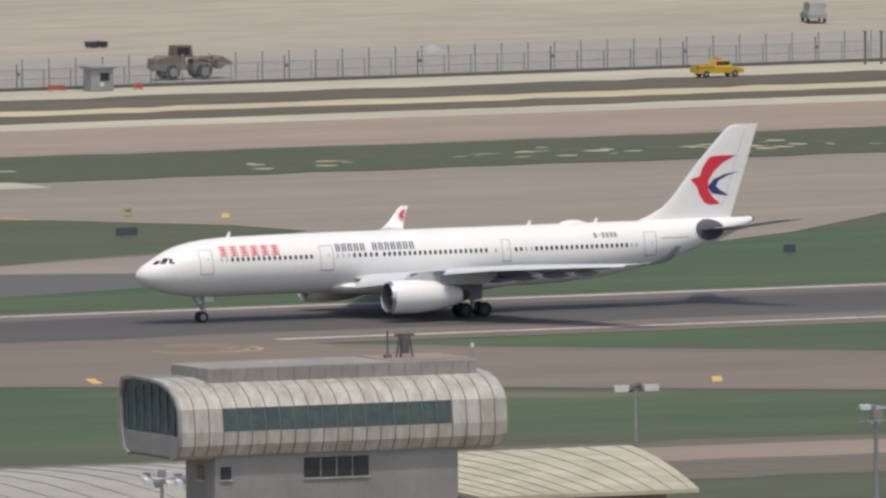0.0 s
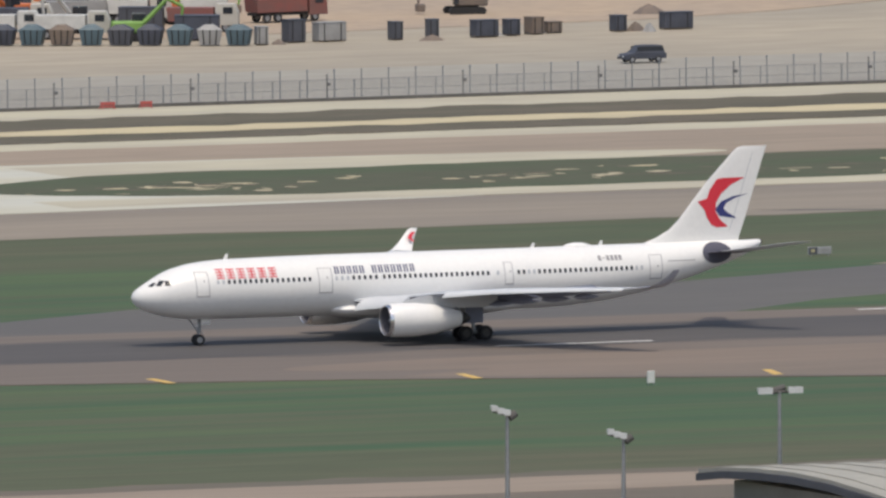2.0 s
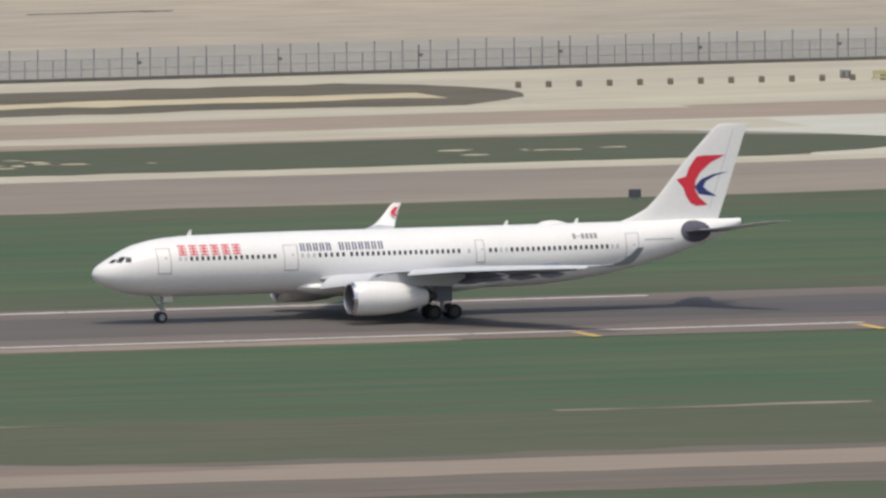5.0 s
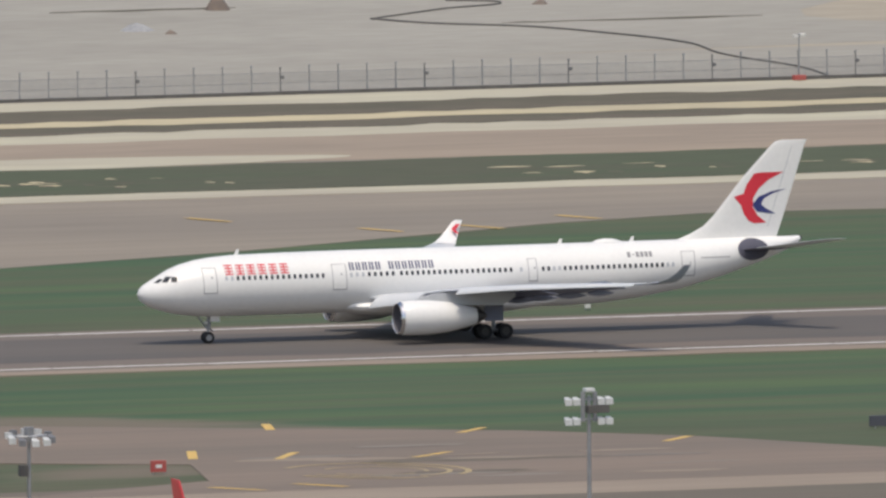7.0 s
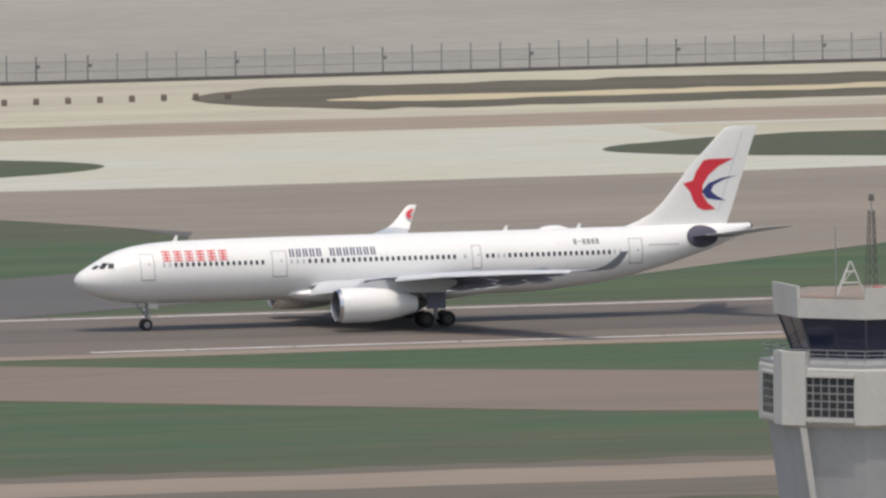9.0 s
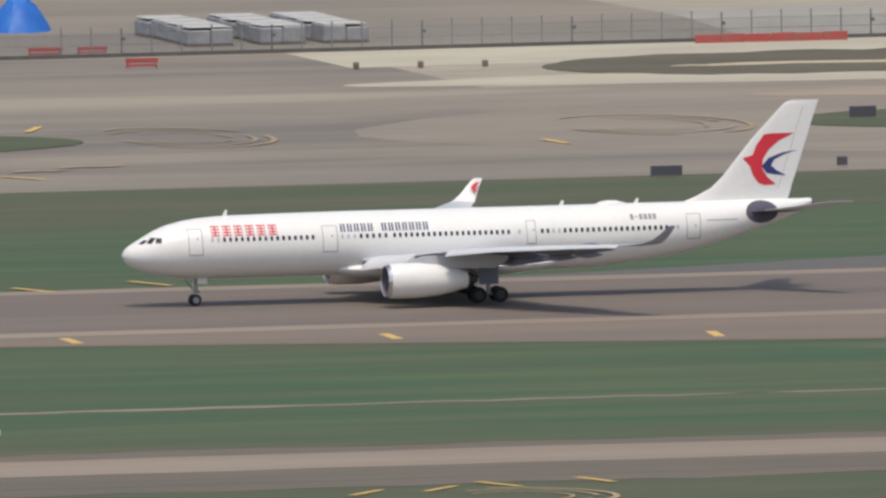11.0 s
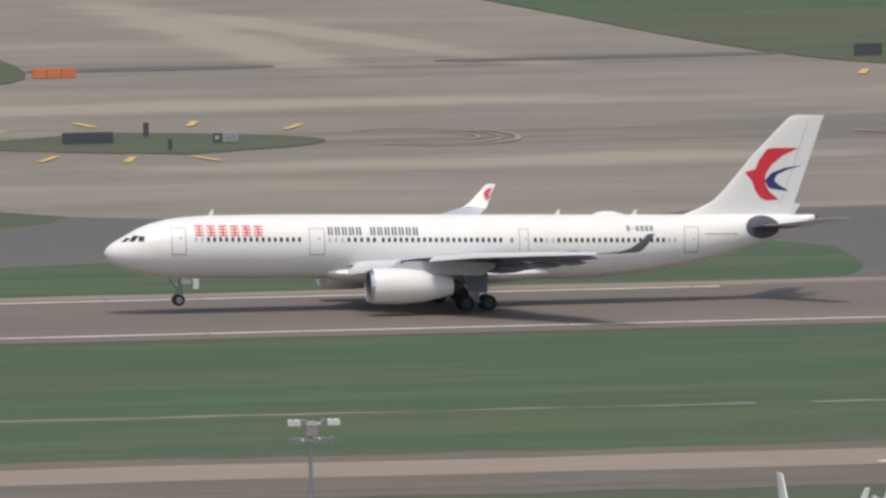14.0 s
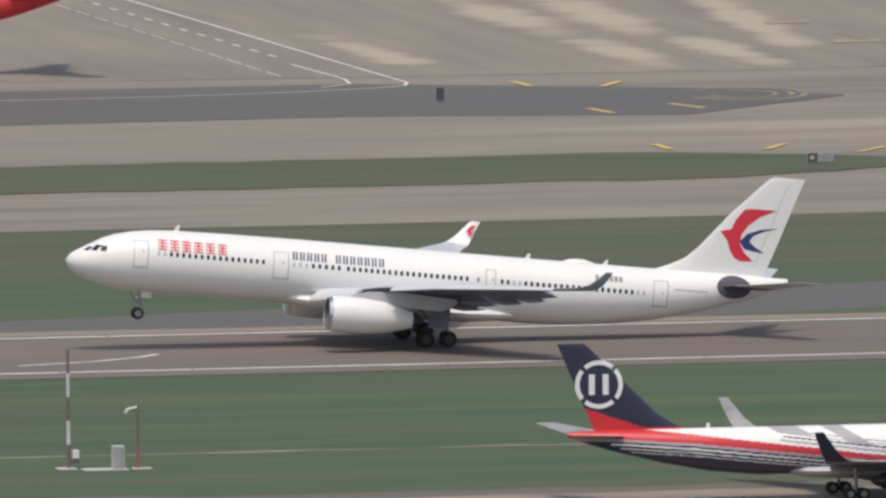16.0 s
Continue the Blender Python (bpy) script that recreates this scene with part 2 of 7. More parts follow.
# near-black grey that paints the shade around the stabiliser root
ROOTSHADE = material("stabiliser_root_shade", (0.10, 0.10, 0.135), 0.85, vary=0.3, scale=0.8)
GLASS = material("dark_window_glass", (0.035, 0.04, 0.05), 0.15, vary=0.3, scale=1.0)
TYRE = material("tyre_rubber", (0.03, 0.03, 0.033), 0.85, vary=0.4, scale=3.0)
STEEL = material("grey_steel", (0.38, 0.39, 0.41), 0.45, 0.6, vary=0.4, scale=2.0)
CHROME = material("polished_lip_metal", (0.75, 0.75, 0.76), 0.22, 1.0, vary=0.2, scale=2.0)
DARKMETAL = material("dark_hot_metal", (0.09, 0.085, 0.085), 0.5, 0.6, vary=0.4, scale=2.0)
BLACK = material("matt_black", (0.02, 0.02, 0.022), 0.7, vary=0.3, scale=2.0)


# ---- building helpers ----
def mesh_of(name, bm, mats):
    me = bpy.data.meshes.new(name)
    bm.normal_update()
    bm.to_mesh(me)
    bm.free()
    for m in mats if isinstance(mats, (list, tuple)) else [mats]:
        me.materials.append(m)
    return me


def part(name, bm, mat, parent, label="", smooth=False):
    ob = new(name, mesh_of(name, bm, mat))
    if smooth:
        ob.data.shade_smooth()
        ob.data.set_sharp_from_angle(angle=radians(40))
    ob.parent = parent
    return tagged(ob, label)


def single(name, bm, mat, label, category, kind="", group="", smooth=False):
    ob = new(name, mesh_of(name, bm, mat))
    if smooth:
        ob.data.shade_smooth()
        ob.data.set_sharp_from_angle(angle=radians(40))
    return tagged(ob, label, category, group, kind)


def empty(name, m, label, category, group=""):
    ob = new(name)
    ob.matrix_world = m
    return tagged(ob, label, category, group)


def box(bm, x0, x1, y0, y1, z0, z1, bevel=0.0, mat=0):
    vs = [bm.verts.new((x, y, z)) for x in (x0, x1) for y in (y0, y1) for z in (z0, z1)]
    fs = [bm.faces.new([vs[i] for i in f]) for f in ((0, 1, 3, 2), (4, 6, 7, 5), (0, 4, 5, 1), (2, 3, 7, 6), (0, 2, 6, 4), (1, 5, 7, 3))]
    for f in fs:
        f.material_index = mat
    if bevel:
        es = list({e for f in fs for e in f.edges})
        bmesh.ops.bevel(bm, geom=es, offset=bevel, segments=1, affect="EDGES")
    return bm


def boxes(*rows, bevel=0.0):
    bm = bmesh.new()
    for r in rows:
        box(bm, *r, bevel=bevel)
    return bm


def rod(bm, a, b, r0, r1=None, n=8, mat=0):
    """A closed tapered rod from a to b."""
    a, b = Vector(a), Vector(b)
    r1 = r0 if r1 is None else r1
    q = (b - a).to_track_quat("Z", "Y")
    rings = []
    for c, r in ((a, r0), (b, r1)):
        rings.append([bm.verts.new(c + q @ Vector((r * math.cos(2 * math.pi * k / n), r * math.sin(2 * math.pi * k / n), 0))) for k in range(n)])
    for k in range(n):
        bm.faces.new((rings[0][k], rings[0][(k + 1) % n], rings[1][(k + 1) % n], rings[1][k])).material_index = mat
    bm.faces.new(rings[0][::-1]).material_index = mat
    bm.faces.new(rings[1]).material_index = mat
    return bm


def rods(*rows, n=8):
    bm = bmesh.new()
    for r in rows:
        rod(bm, *r, n=n)
    return bm


def loft(bm, rings, close=True, caps=True, mat=0):
    """A skin over rings of equal length."""
    vr = [[bm.verts.new(p) for p in ring] for ring in rings]
    n = len(vr[0])
    for a, b in zip(vr, vr[1:]):
        for k in range(n if close else n - 1):
            bm.faces.new((a[k], a[(k + 1) % n], b[(k + 1) % n], b[k])).material_index = mat
    if caps:
        bm.faces.new(vr[0][::-1]).material_index = mat
        bm.faces.new(vr[-1]).material_index = mat
    bmesh.ops.recalc_face_normals(bm, faces=bm.faces)
    return bm


def slab(bm, pts, z, thick=0.0, mat=0):
    """A flat polygon at height z, with sides when it has thickness."""
    top = [bm.verts.new((x, y, z)) for x, y in pts]
    f = bm.faces.new(top)
    f.normal_update()
    if f.normal.z < 0:
        f.normal_flip()
        top = top[::-1]
    f.material_index = mat
    if thick:
        low = [bm.verts.new((v.co.x, v.co.y, z - thick)) for v in top]
        n = len(top)
        for k in range(n):
            bm.faces.new((low[k], low[(k + 1) % n], top[(k + 1) % n], top[k])).material_index = mat
    return bm


def ground_piece(name, pts, z, mat, label, category, thick=0.12):
    return single(name, slab(bmesh.new(), pts, z, thick), mat, label, category, "structure")


def rounded(pts, times=2):
    """Cuts the corners of a closed outline."""
    for _ in range(times):
        out = []
        for a, b in zip(pts, pts[1:] + pts[:1]):
            out += [(a[0] * 0.75 + b[0] * 0.25, a[1] * 0.75 + b[1] * 0.25), (a[0] * 0.25 + b[0] * 0.75, a[1] * 0.25 + b[1] * 0.75)]
        pts = out
    return pts


def strip(x0, x1, y0, y1, tip0=0.0, tip1=0.0, step=12.0, wobble=0.6, seed=0):
    """A long strip with pointed or square ends and slightly uneven edges."""
    rnd = random.Random(seed)
    n = max(2, int((x1 - x0) / step))
    xs = [x0 + (x1 - x0) * k / n for k in range(n + 1)]

    def half(x):
        k = 1.0
        if tip0:
            k = min(k, max(0.0, (x - x0) / tip0) ** 0.5)
        if tip1:
            k = min(k, max(0.0, (x1 - x) / tip1) ** 0.5)
        return k
    ym = (y0 + y1) / 2
    if tip0:
        xs = sorted(xs + [x0 + tip0 * k for k in (0.02, 0.1, 0.25, 0.5)])
    if tip1:
        xs = sorted(xs + [x1 - tip1 * k for k in (0.02, 0.1, 0.25, 0.5)])
    up = [(x, ym + (y1 - ym) * half(x) + rnd.uniform(-wobble, wobble) * half(x)) for x in xs]
    low = [(x, ym + (y0 - ym) * half(x) + rnd.uniform(-wobble, wobble) * half(x)) for x in xs]
    if tip0:
        up = up[1:]
    if tip1:
        low = low[:-1]
    return low + up[::-1]


# ---- ground ----
single("ground", slab(bmesh.new(), [(-9000, -9000), (9000, -9000), (9000, 9000), (-9000, 9000)], -0.09), GRASS, "wide mown green airfield grass", "grass", "structure")
# beyond the far taxiways
ground_piece("ground_construction", [(1136, 262), (2400, 262), (2400, 1500), (1136, 1500)], -0.078, SAND, "pale levelled construction sand behind the fence", "ground")
ground_piece("ground_apron", [(300, 146), (1140, 146), (1140, 1500), (300, 1500)], -0.07, APRON, "worn grey tan apron concrete", "apron")
ground_piece("ground_apron_link", [(1138, 146), (1420, 146), (1420, 268), (1138, 268)], -0.068, APRON, "worn grey tan apron concrete", "apron", 0.008)
ground_piece("ground_taxiways", strip(1110, 2400, 144, 270, 110, 0, seed=8, wobble=1.5), -0.06, TAXI, "worn grey taxiway concrete", "taxiway")
ground_piece("ground_gravel", [(1150, 322), (2300, 324), (2300, 372), (1150, 372)], -0.05, GRAVEL, "grey gravel track along the fence", "ground")
ground_piece("ground_pale", [(1136, 300), (2300, 305), (2300, 325), (1136, 323)], -0.04, PALE, "pale concrete verge before the fence", "ground")
ground_piece("ground_yard", [(1085, 327), (1184, 327), (1187, 360), (1185.5, 390), (1176, 430), (1150, 520), (1100, 700), (1040, 700)], -0.025, APRON, "grey compacted yard behind the fence", "ground")
ground_piece("road_tan", strip(1160, 2300, 230, 267, 110, 0, seed=9, wobble=0.8), -0.02, FARTAN, "tan worn asphalt of the far taxiway", "taxiway")
ground_piece("ground_grey", rounded([(1150, 370), (1490, 370), (1515, 392), (1490, 420), (1540, 470), (1500, 620), (1150, 620)], 2), -0.065, GRAVEL, "grey levelled ground of the construction site", "ground")
ground_piece("road_edge", strip(1280, 2300, 266, 275, tip0=20, seed=1), -0.01, PALE, "pale concrete edge of the far taxiway", "taxiway")
ground_piece("road_edge_2", strip(1128, 1560, 264, 286, 60, 0, seed=2, wobble=1.0), -0.015, PALE, "pale concrete edge of the far taxiway", "taxiway")
ground_piece("connector_1", rounded([(1540, 194), (1556, 186), (1575, 179), (1600, 178), (1640, 180), (1690, 184), (1690, 212), (1690, 230), (1720, 231), (1700, 246), (1500, 247), (1530, 240), (1545, 232), (1556, 224), (1562, 215), (1563, 204)], 2), -0.005, WHITECON, "bright fresh concrete of a taxiway connector", "taxiway")
ground_piece("connector_2", rounded([(1205, 177), (1320, 180), (1325, 205), (1325, 234), (1390, 234), (1340, 246), (1178, 247), (1178, 236), (1200, 232), (1195, 205), (1198, 184)], 2), -0.005, WHITECON, "bright fresh concrete of a taxiway connector", "taxiway")
ground_piece("connector_3", rounded([(1545, 268), (1640, 268), (1655, 303), (1630, 316), (1540, 312), (1552, 290)], 2), 0.003, PALE, "bright fresh concrete of a taxiway connector", "taxiway")
ground_piece("connector_4", rounded([(1205, 272), (1290, 272), (1270, 295), (1290, 316), (1205, 312), (1218, 290)], 2), 0.003, PALE, "bright fresh concrete of a taxiway connector", "taxiway")
ground_piece("pavement_edge_1", strip(1300, 1563, 184, 193, tip1=30, seed=3), 0.006, PALE, "pale concrete taxiway edge", "taxiway")
ground_piece("pavement_edge_2", strip(1632, 1735, 184, 194, seed=4), 0.006, PALE, "pale concrete taxiway edge", "taxiway")
ground_piece("pavement_edge_3", strip(1650, 1724, 227, 242, tip1=26, seed=5), 0.006, PALE, "pale concrete taxiway edge", "taxiway")
ground_piece("pavement_edge_4", strip(1290, 1384, 228, 243, tip1=26, seed=6), 0.006, PALE, "pale concrete taxiway edge", "taxiway")
ground_piece("pavement_edge_5", strip(1470, 1560, 232, 245, tip0=26, seed=7), 0.006, PALE, "pale concrete taxiway edge", "taxiway")
# dark strips before the fence, with the cream drain between
for k, (a, b, t0, t1) in enumerate(((1153, 1217, 14, 6), (1262, 1553, 12, 10), (1631, 2300, 16, 0))):
    ground_piece("verge_%d" % (k + 1), strip(a, b, 276, 310 if a != 1153 else 307, t0, t1, seed=10 + k, wobble=1.3, step=4), 0.012, DIRT, "dark bare soil strip with sparse grass", "verge")
    ground_piece("drain_%d" % (k + 1), strip(a + 12, b - (10 if t1 else 0), 286 if k else 288.5, 293.5 if k else 291.5, 8, 0, seed=20 + k, wobble=1.1, step=4), 0.024, CREAM, "cream concrete drain along the soil strip", "drain")
# grass strips and islands between the far taxiways
for k, (a, b) in enumerate(((1632, 2300), (1276, 1563), (1152, 1226), (1051, 1084), (951, 983), (850, 883), (560, 782))):
    ground_piece("grass_strip_%d" % (k + 1), strip(a, b, 193, 228, 24 if k != 6 else 0, 24 if k else 0, seed=30 + k, step=5, wobble=0.9), 0.02, DRYGRASS if k < 2 else GRASS, "mown grass strip between taxiways", "grass")
ground_piece("grass_infield_1", rounded([(1025, 520), (1041, 380), (1049, 318), (1055, 290), (1071, 287), (1077, 303), (1082, 364), (1088, 520)], 2), 0.02, GRASS, "mown grass island on the apron", "grass")
ground_piece("grass_infield_2", rounded([(930, 520), (942, 394), (948, 318), (958, 288), (974, 292), (980, 340), (988, 390), (988, 520)], 2), 0.02, GRASS, "mown grass island on the apron", "grass")
ground_piece("grass_infield_3", rounded([(826, 620), (841, 432), (844, 362), (852, 296), (864, 287), (877, 300), (879, 350), (882, 416), (880, 620)], 2), 0.02, GRASS, "mown grass island on the apron", "grass")
ground_piece("apron_patch_1", [(600, 280), (744, 285), (774, 278), (783, 288), (793, 299), (780, 314), (752, 329), (600, 331)], 0.0, DARKASPHALT, "dark asphalt patch on the apron", "apron")
for k, (x, y, w) in enumerate(((1036, 313, 34), (934, 312, 34), (836, 314, 30), (1090, 312, 26), (990, 311, 26), (889, 310, 24))):
    ground_piece("apron_joint_%d" % (k + 1), strip(x - w / 2, x + w / 2, y - 2.5, y + 3.0, 6, 6, seed=50 + k), 0.006, DARKASPHALT, "dark asphalt seam on the apron", "apron")

ground_piece("infield_drain", [(858.9, 423), (861.3, 422), (862.4, 318), (858.9, 319)], 0.026, DARKASPHALT, "dark paved strip across the grass island", "apron", 0.01)
# runway and exits
PALETAN = material("sun_bleached_asphalt", (0.30, 0.245, 0.195), 0.88, vary=0.8, scale=0.08, second=(0.25, 0.2, 0.16), fine=0.2, fine_scale=0.5, stretch=(0.15, 1, 1))
ground_piece("road_exit_1", [(1520, 18), (1545, 27), (1563, 38), (1580, 48), (1635, 57), (1668, 73), (1691, 87), (1705, 92), (1718, 101), (1730, 114), (1727, 125), (1715, 140), (1690, 150), (1860, 150), (1791, 111), (1770, 89), (1743, 69), (1712, 60), (1692, 66), (1682, 47), (1666, 42), (1643, 30), (1625, 14)], -0.05, DARKASPHALT, "dark asphalt of a runway exit", "taxiway")
ground_piece("road_exit_1_upper", [(1690, 66), (1712, 62), (1743, 69), (1770, 89), (1791, 111), (1860, 152), (1690, 152), (1715, 140), (1727, 125), (1730, 114), (1718, 100), (1705, 90), (1691, 85), (1668, 75)], -0.04, TAXI, "grey concrete of a runway exit", "taxiway")
ground_piece("road_exit_2", [(1040, 18), (1077, 27), (1110, 38), (1154, 57), (1185, 76), (1205, 96), (1200, 150), (1260, 150), (1264, 85), (1237, 62), (1215, 44), (1180, 33), (1150, 16)], -0.05, DARKASPHALT, "dark asphalt of a runway exit", "taxiway")
ground_piece("road_exit_2_upper", [(1190, 78), (1225, 50), (1237, 61), (1264, 85), (1290, 96), (1330, 114), (1370, 138), (1400, 150), (1190, 152), (1206, 120)], -0.04, TAXI, "grey concrete of a runway exit", "taxiway")
ground_piece("road_exit_3", [(600, 16), (665, 37), (748, 60), (786, 81), (815, 94), (835, 112), (839, 121), (832, 131), (815, 141), (790, 150), (1045, 150), (1000, 140), (961, 125), (945, 117), (937, 94), (938, 60), (939, 37), (925, 16)], -0.05, DARKASPHALT, "dark asphalt of a runway exit", "taxiway")
ground_piece("road_exit_3_upper", [(839, 119), (865, 101), (883, 99), (893, 109), (925, 111), (945, 117), (961, 125), (1000, 140), (1045, 152), (790, 152), (815, 141), (832, 131)], -0.04, APRON, "grey concrete of a runway exit", "taxiway")
ground_piece("grass_wedge_1", rounded([(700, 17), (742, 29), (793, 53), (866, 71), (887, 74), (895.5, 64), (894, 50), (892, 36), (887, 23), (852, 18)], 1), -0.03, GRASS, "green grass wedge beside the runway", "grass")
ground_piece("grass_wedge_2", [(1643, 31), (1666, 42), (1690, 47), (1900, 40), (1900, 17), (1626, 17)], -0.03, GRASS, "green grass wedge beside the runway", "grass")
ground_piece("runway", [(200, -31), (1420, -31), (1480, -33), (1520, -38), (1560, -48), (1606, -66), (1650, -90), (1720, -140), (1790, -175), (1850, -175), (1760, -100), (1706, -67), (1676, -43), (1664, -31), (2400, -31), (2400, 19), (200, 19)], 0.0, ASPHALT, "grey brown worn asphalt runway", "runway")
ground_piece("road_near_exit", [(955, -30), (1040, -50), (1078, -60), (1115, -70), (1150, -95), (1170, -109), (1202, -120), (1219, -131), (1235, -140), (1230, -159), (1205, -173), (1350, -173), (1325, -160), (1297, -146), (1287, -127), (1275, -114), (1250, -99), (1216, -78), (1185, -62), (1150, -45), (1120, -30)], -0.012, TAN, "tan asphalt exit towards the near taxiway", "taxiway")
ground_piece("runway_centre", strip(1090, 2400, -17, 10, 170, 0, seed=60, wobble=2.0), 0.006, RUBBER, "dark rubber-marked middle of the runway", "runway")
ground_piece("runway_touchdown", strip(1420, 2400, -16, 8, 150, 0, seed=62, wobble=2.0), 0.0095, DEEPRUBBER, "near-black rubbered touchdown zone", "runway")
ground_piece("runway_shoulder", strip(1560, 1664, -42, -26, 20, 0, seed=61), 0.004, TAN, "tan asphalt runway shoulder", "runway")
ground_piece("runway_shoulder_2", [(1566, -47), (1606, -64), (1650, -88), (1700, -122), (1740, -100), (1690, -60), (1660, -36), (1600, -30)], 0.005, TAN, "tan asphalt runway shoulder", "runway")
ground_piece("runway_shoulder_3", [(960, -30.5), (1040, -48), (1078, -58), (1115, -68), (1130, -60), (1150, -45), (1120, -27), (1060, -27)], 0.004, TAN, "tan asphalt runway shoulder", "runway")
ground_piece("runway_rim_1", strip(560, 1150, 18.2, 22.6, seed=63, wobble=0.5, step=8), 0.005, PALETAN, "pale sun-bleached rim of the runway", "runway")
ground_piece("runway_rim_2", strip(955, 1420, -31.5, -27.0, seed=64, wobble=0.4, step=8), 0.0045, PALETAN, "pale sun-bleached rim of the runway", "runway")
# near taxiway, the drain in the grass and the apron at the buildings
FRINGE = material("brown_worn_verge", (0.170, 0.136, 0.110), 0.92, vary=0.9, scale=0.1, second=(0.125, 0.118, 0.09), fine=0.3, fine_scale=0.5, stretch=(0.15, 1, 1))
ground_piece("verge_near", strip(200, 2400, -207, -163, seed=80, wobble=1.6, step=5), -0.05, FRINGE, "brown worn verge along the near taxiway", "verge")
ground_piece("road_near_tan", strip(200, 2400, -186, -170, seed=81, wobble=0.7, step=9), -0.02, PALETAN, "sun-bleached tan asphalt of the near taxiway", "taxiway")
ground_piece("road_near_grey", strip(200, 2400, -200, -186, seed=82, wobble=0.9, step=8), -0.03, FRINGE, "brown asphalt shoulder of the near taxiway", "taxiway")
ground_piece("apron_near", [(200, -245), (2400, -245), (2400, -900), (200, -900)], -0.03, APRON, "grey apron concrete", "apron")
for k, (a, b) in enumerate(((600, 845), (850, 960), (968, 1100), (1316, 1350), (1395, 1425), (1440, 1460))):
    ground_piece("drain_grass_%d" % (k + 1), strip(a, b, -118.0, -116.7, seed=70 + k, wobble=0.75, step=4), -0.02, APRON, "thin concrete drain in the grass", "drain")
rs = random.Random(71)
for k in range(18):
    x, y, w = rs.uniform(1244, 1276), rs.uniform(-166, -126), rs.uniform(3.5, 8)
    ground_piece("taxiway_stain_%d" % (k + 1), strip(x - w, x + w, y - rs.uniform(0.5, 1.6), y + rs.uniform(0.5, 1.6), w * 0.6, w * 0.6, seed=700 + k, step=3, wobble=0.5), -0.003 + 0.0012 * k, (FRINGE, STAIN, PALETAN)[k % 3], "worn streak on the taxiway", "taxiway", 0.015)
BAYS = material("streaked_apron_concrete", (0.270, 0.236, 0.189), 0.85, vary=1.0, scale=0.16, second=(0.205, 0.182, 0.155), fine=0.2, fine_scale=0.4, stretch=(1, 0.1, 1))
blotches(BAYS, (0.40, 0.35, 0.265), [(784, 420, 30, 4.2, 90), (793, 420, 36, 4.0, 88), (784.7, 364, 22, 3.6, 90), (794.8, 366, 28, 3.4, 91), (805, 404, 50, 3.0, 86), (762, 372, 26, 3.4, 92), (712, 350, 22, 5, 100)], 0.9)
ground_piece("apron_bays", rounded([(700, 345), (760, 338), (800, 336), (822, 342), (836, 380), (838, 430), (836, 520), (700, 520)], 2), -0.028, BAYS, "apron concrete streaked pale and dark by parked aircraft", "apron", 0.03)

# ---- aircraft ----
def ring(x, zc, rz, ry, n=40):
    return [(x, ry * math.cos(2 * math.pi * k / n), zc + rz * math.sin(2 * math.pi * k / n)) for k in range(n)]


def smooth_sections(rows, step):
    """Resamples section rows (x, zc, rz, ry) along x."""
    a = np.array(rows)
    xs = list(a[:, 0])
    x = rows[0][0]
    out = set(xs)
    while x < rows[-1][0]:
        out.add(round(x, 3))
        x += step
    return [(x, *[float(np.interp(x, a[:, 0], a[:, k])) for k in (1, 2, 3)]) for x in sorted(out)]


class Hull:
    """A fuselage: its skin, and the place on its side of a given length and height."""

    def __init__(self, rows, origin, facing):
        self.rows, self.origin, self.facing = np.array(rows), origin, facing

    def at(self, x):
        return [float(np.interp(x, self.rows[:, 0], self.rows[:, k])) for k in (1, 2, 3)]

    def point(self, x, z, side=-1, out=0.02):
        zc, rz, ry = self.at(x)
        k = max(-0.999, min(0.999, (z - zc) / rz))
        c = math.sqrt(1 - k * k)
        return ((x - self.origin) * self.facing, side * (ry * c + out * max(c, 0.3)), z + out * k)

    def skin(self, step=0.8, n=40):
        bm = bmesh.new()
        return loft(bm, [[((x - self.origin) * self.facing, y, z) for x, y, z in ring(x0, zc, rz, ry, n)] for x0, zc, rz, ry in smooth_sections(self.rows.tolist(), step)])

    def patch(self, bm, outline, side=-1, out=0.02, nx=6, nz=4, mat=0):
        """A four-cornered sheet (x0, z0, x1, z1) that hugs the side."""
        x0, z0, x1, z1 = outline
        grid = [[bm.verts.new(self.point(x0 + (x1 - x0) * i / nx, z0 + (z1 - z0) * j / nz, side, out)) for j in range(nz + 1)] for i in range(nx + 1)]
        for i in range(nx):
            for j in range(nz):
                f = bm.faces.new((grid[i][j], grid[i + 1][j], grid[i + 1][j + 1], grid[i][j + 1]))
                f.material_index = mat
                f.normal_update()
                if f.normal.y * side < 0:
                    f.normal_flip()
        return bm


def wing_skin(rows, n=14):
    """A lifting surface over stations (y, x_lead, x_trail, z, thick)."""
    rings = []
    for y, xl, xt, z, th in rows:
        up, low = [], []
        for k in range(n // 2 + 1):
            u = (1 - math.cos(math.pi * k / (n // 2))) / 2
            h = th * 2.6 * (0.2969 * math.sqrt(u) - 0.126 * u - 0.3516 * u * u + 0.2843 * u ** 3 - 0.1036 * u ** 4)
            up.append((xl + (xt - xl) * u, y, z + h * 1.15 + 0.01))
            low.append((xl + (xt - xl) * u, y, z - h * 0.75 - 0.01))
        rings.append(up + low[::-1])
    return loft(bmesh.new(), rings)


def turned(bm, profile, x0, y0, z0, n=28, facing=1, mat=0, caps=False):
    """A body of revolution about a line along x: rows of (x, radius)."""
    return loft(bm, [[(x0 + facing * x, y0 + r * math.cos(2 * math.pi * k / n), z0 + r * math.sin(2 * math.pi * k / n)) for k in range(n)] for x, r in profile], caps=caps, mat=mat)


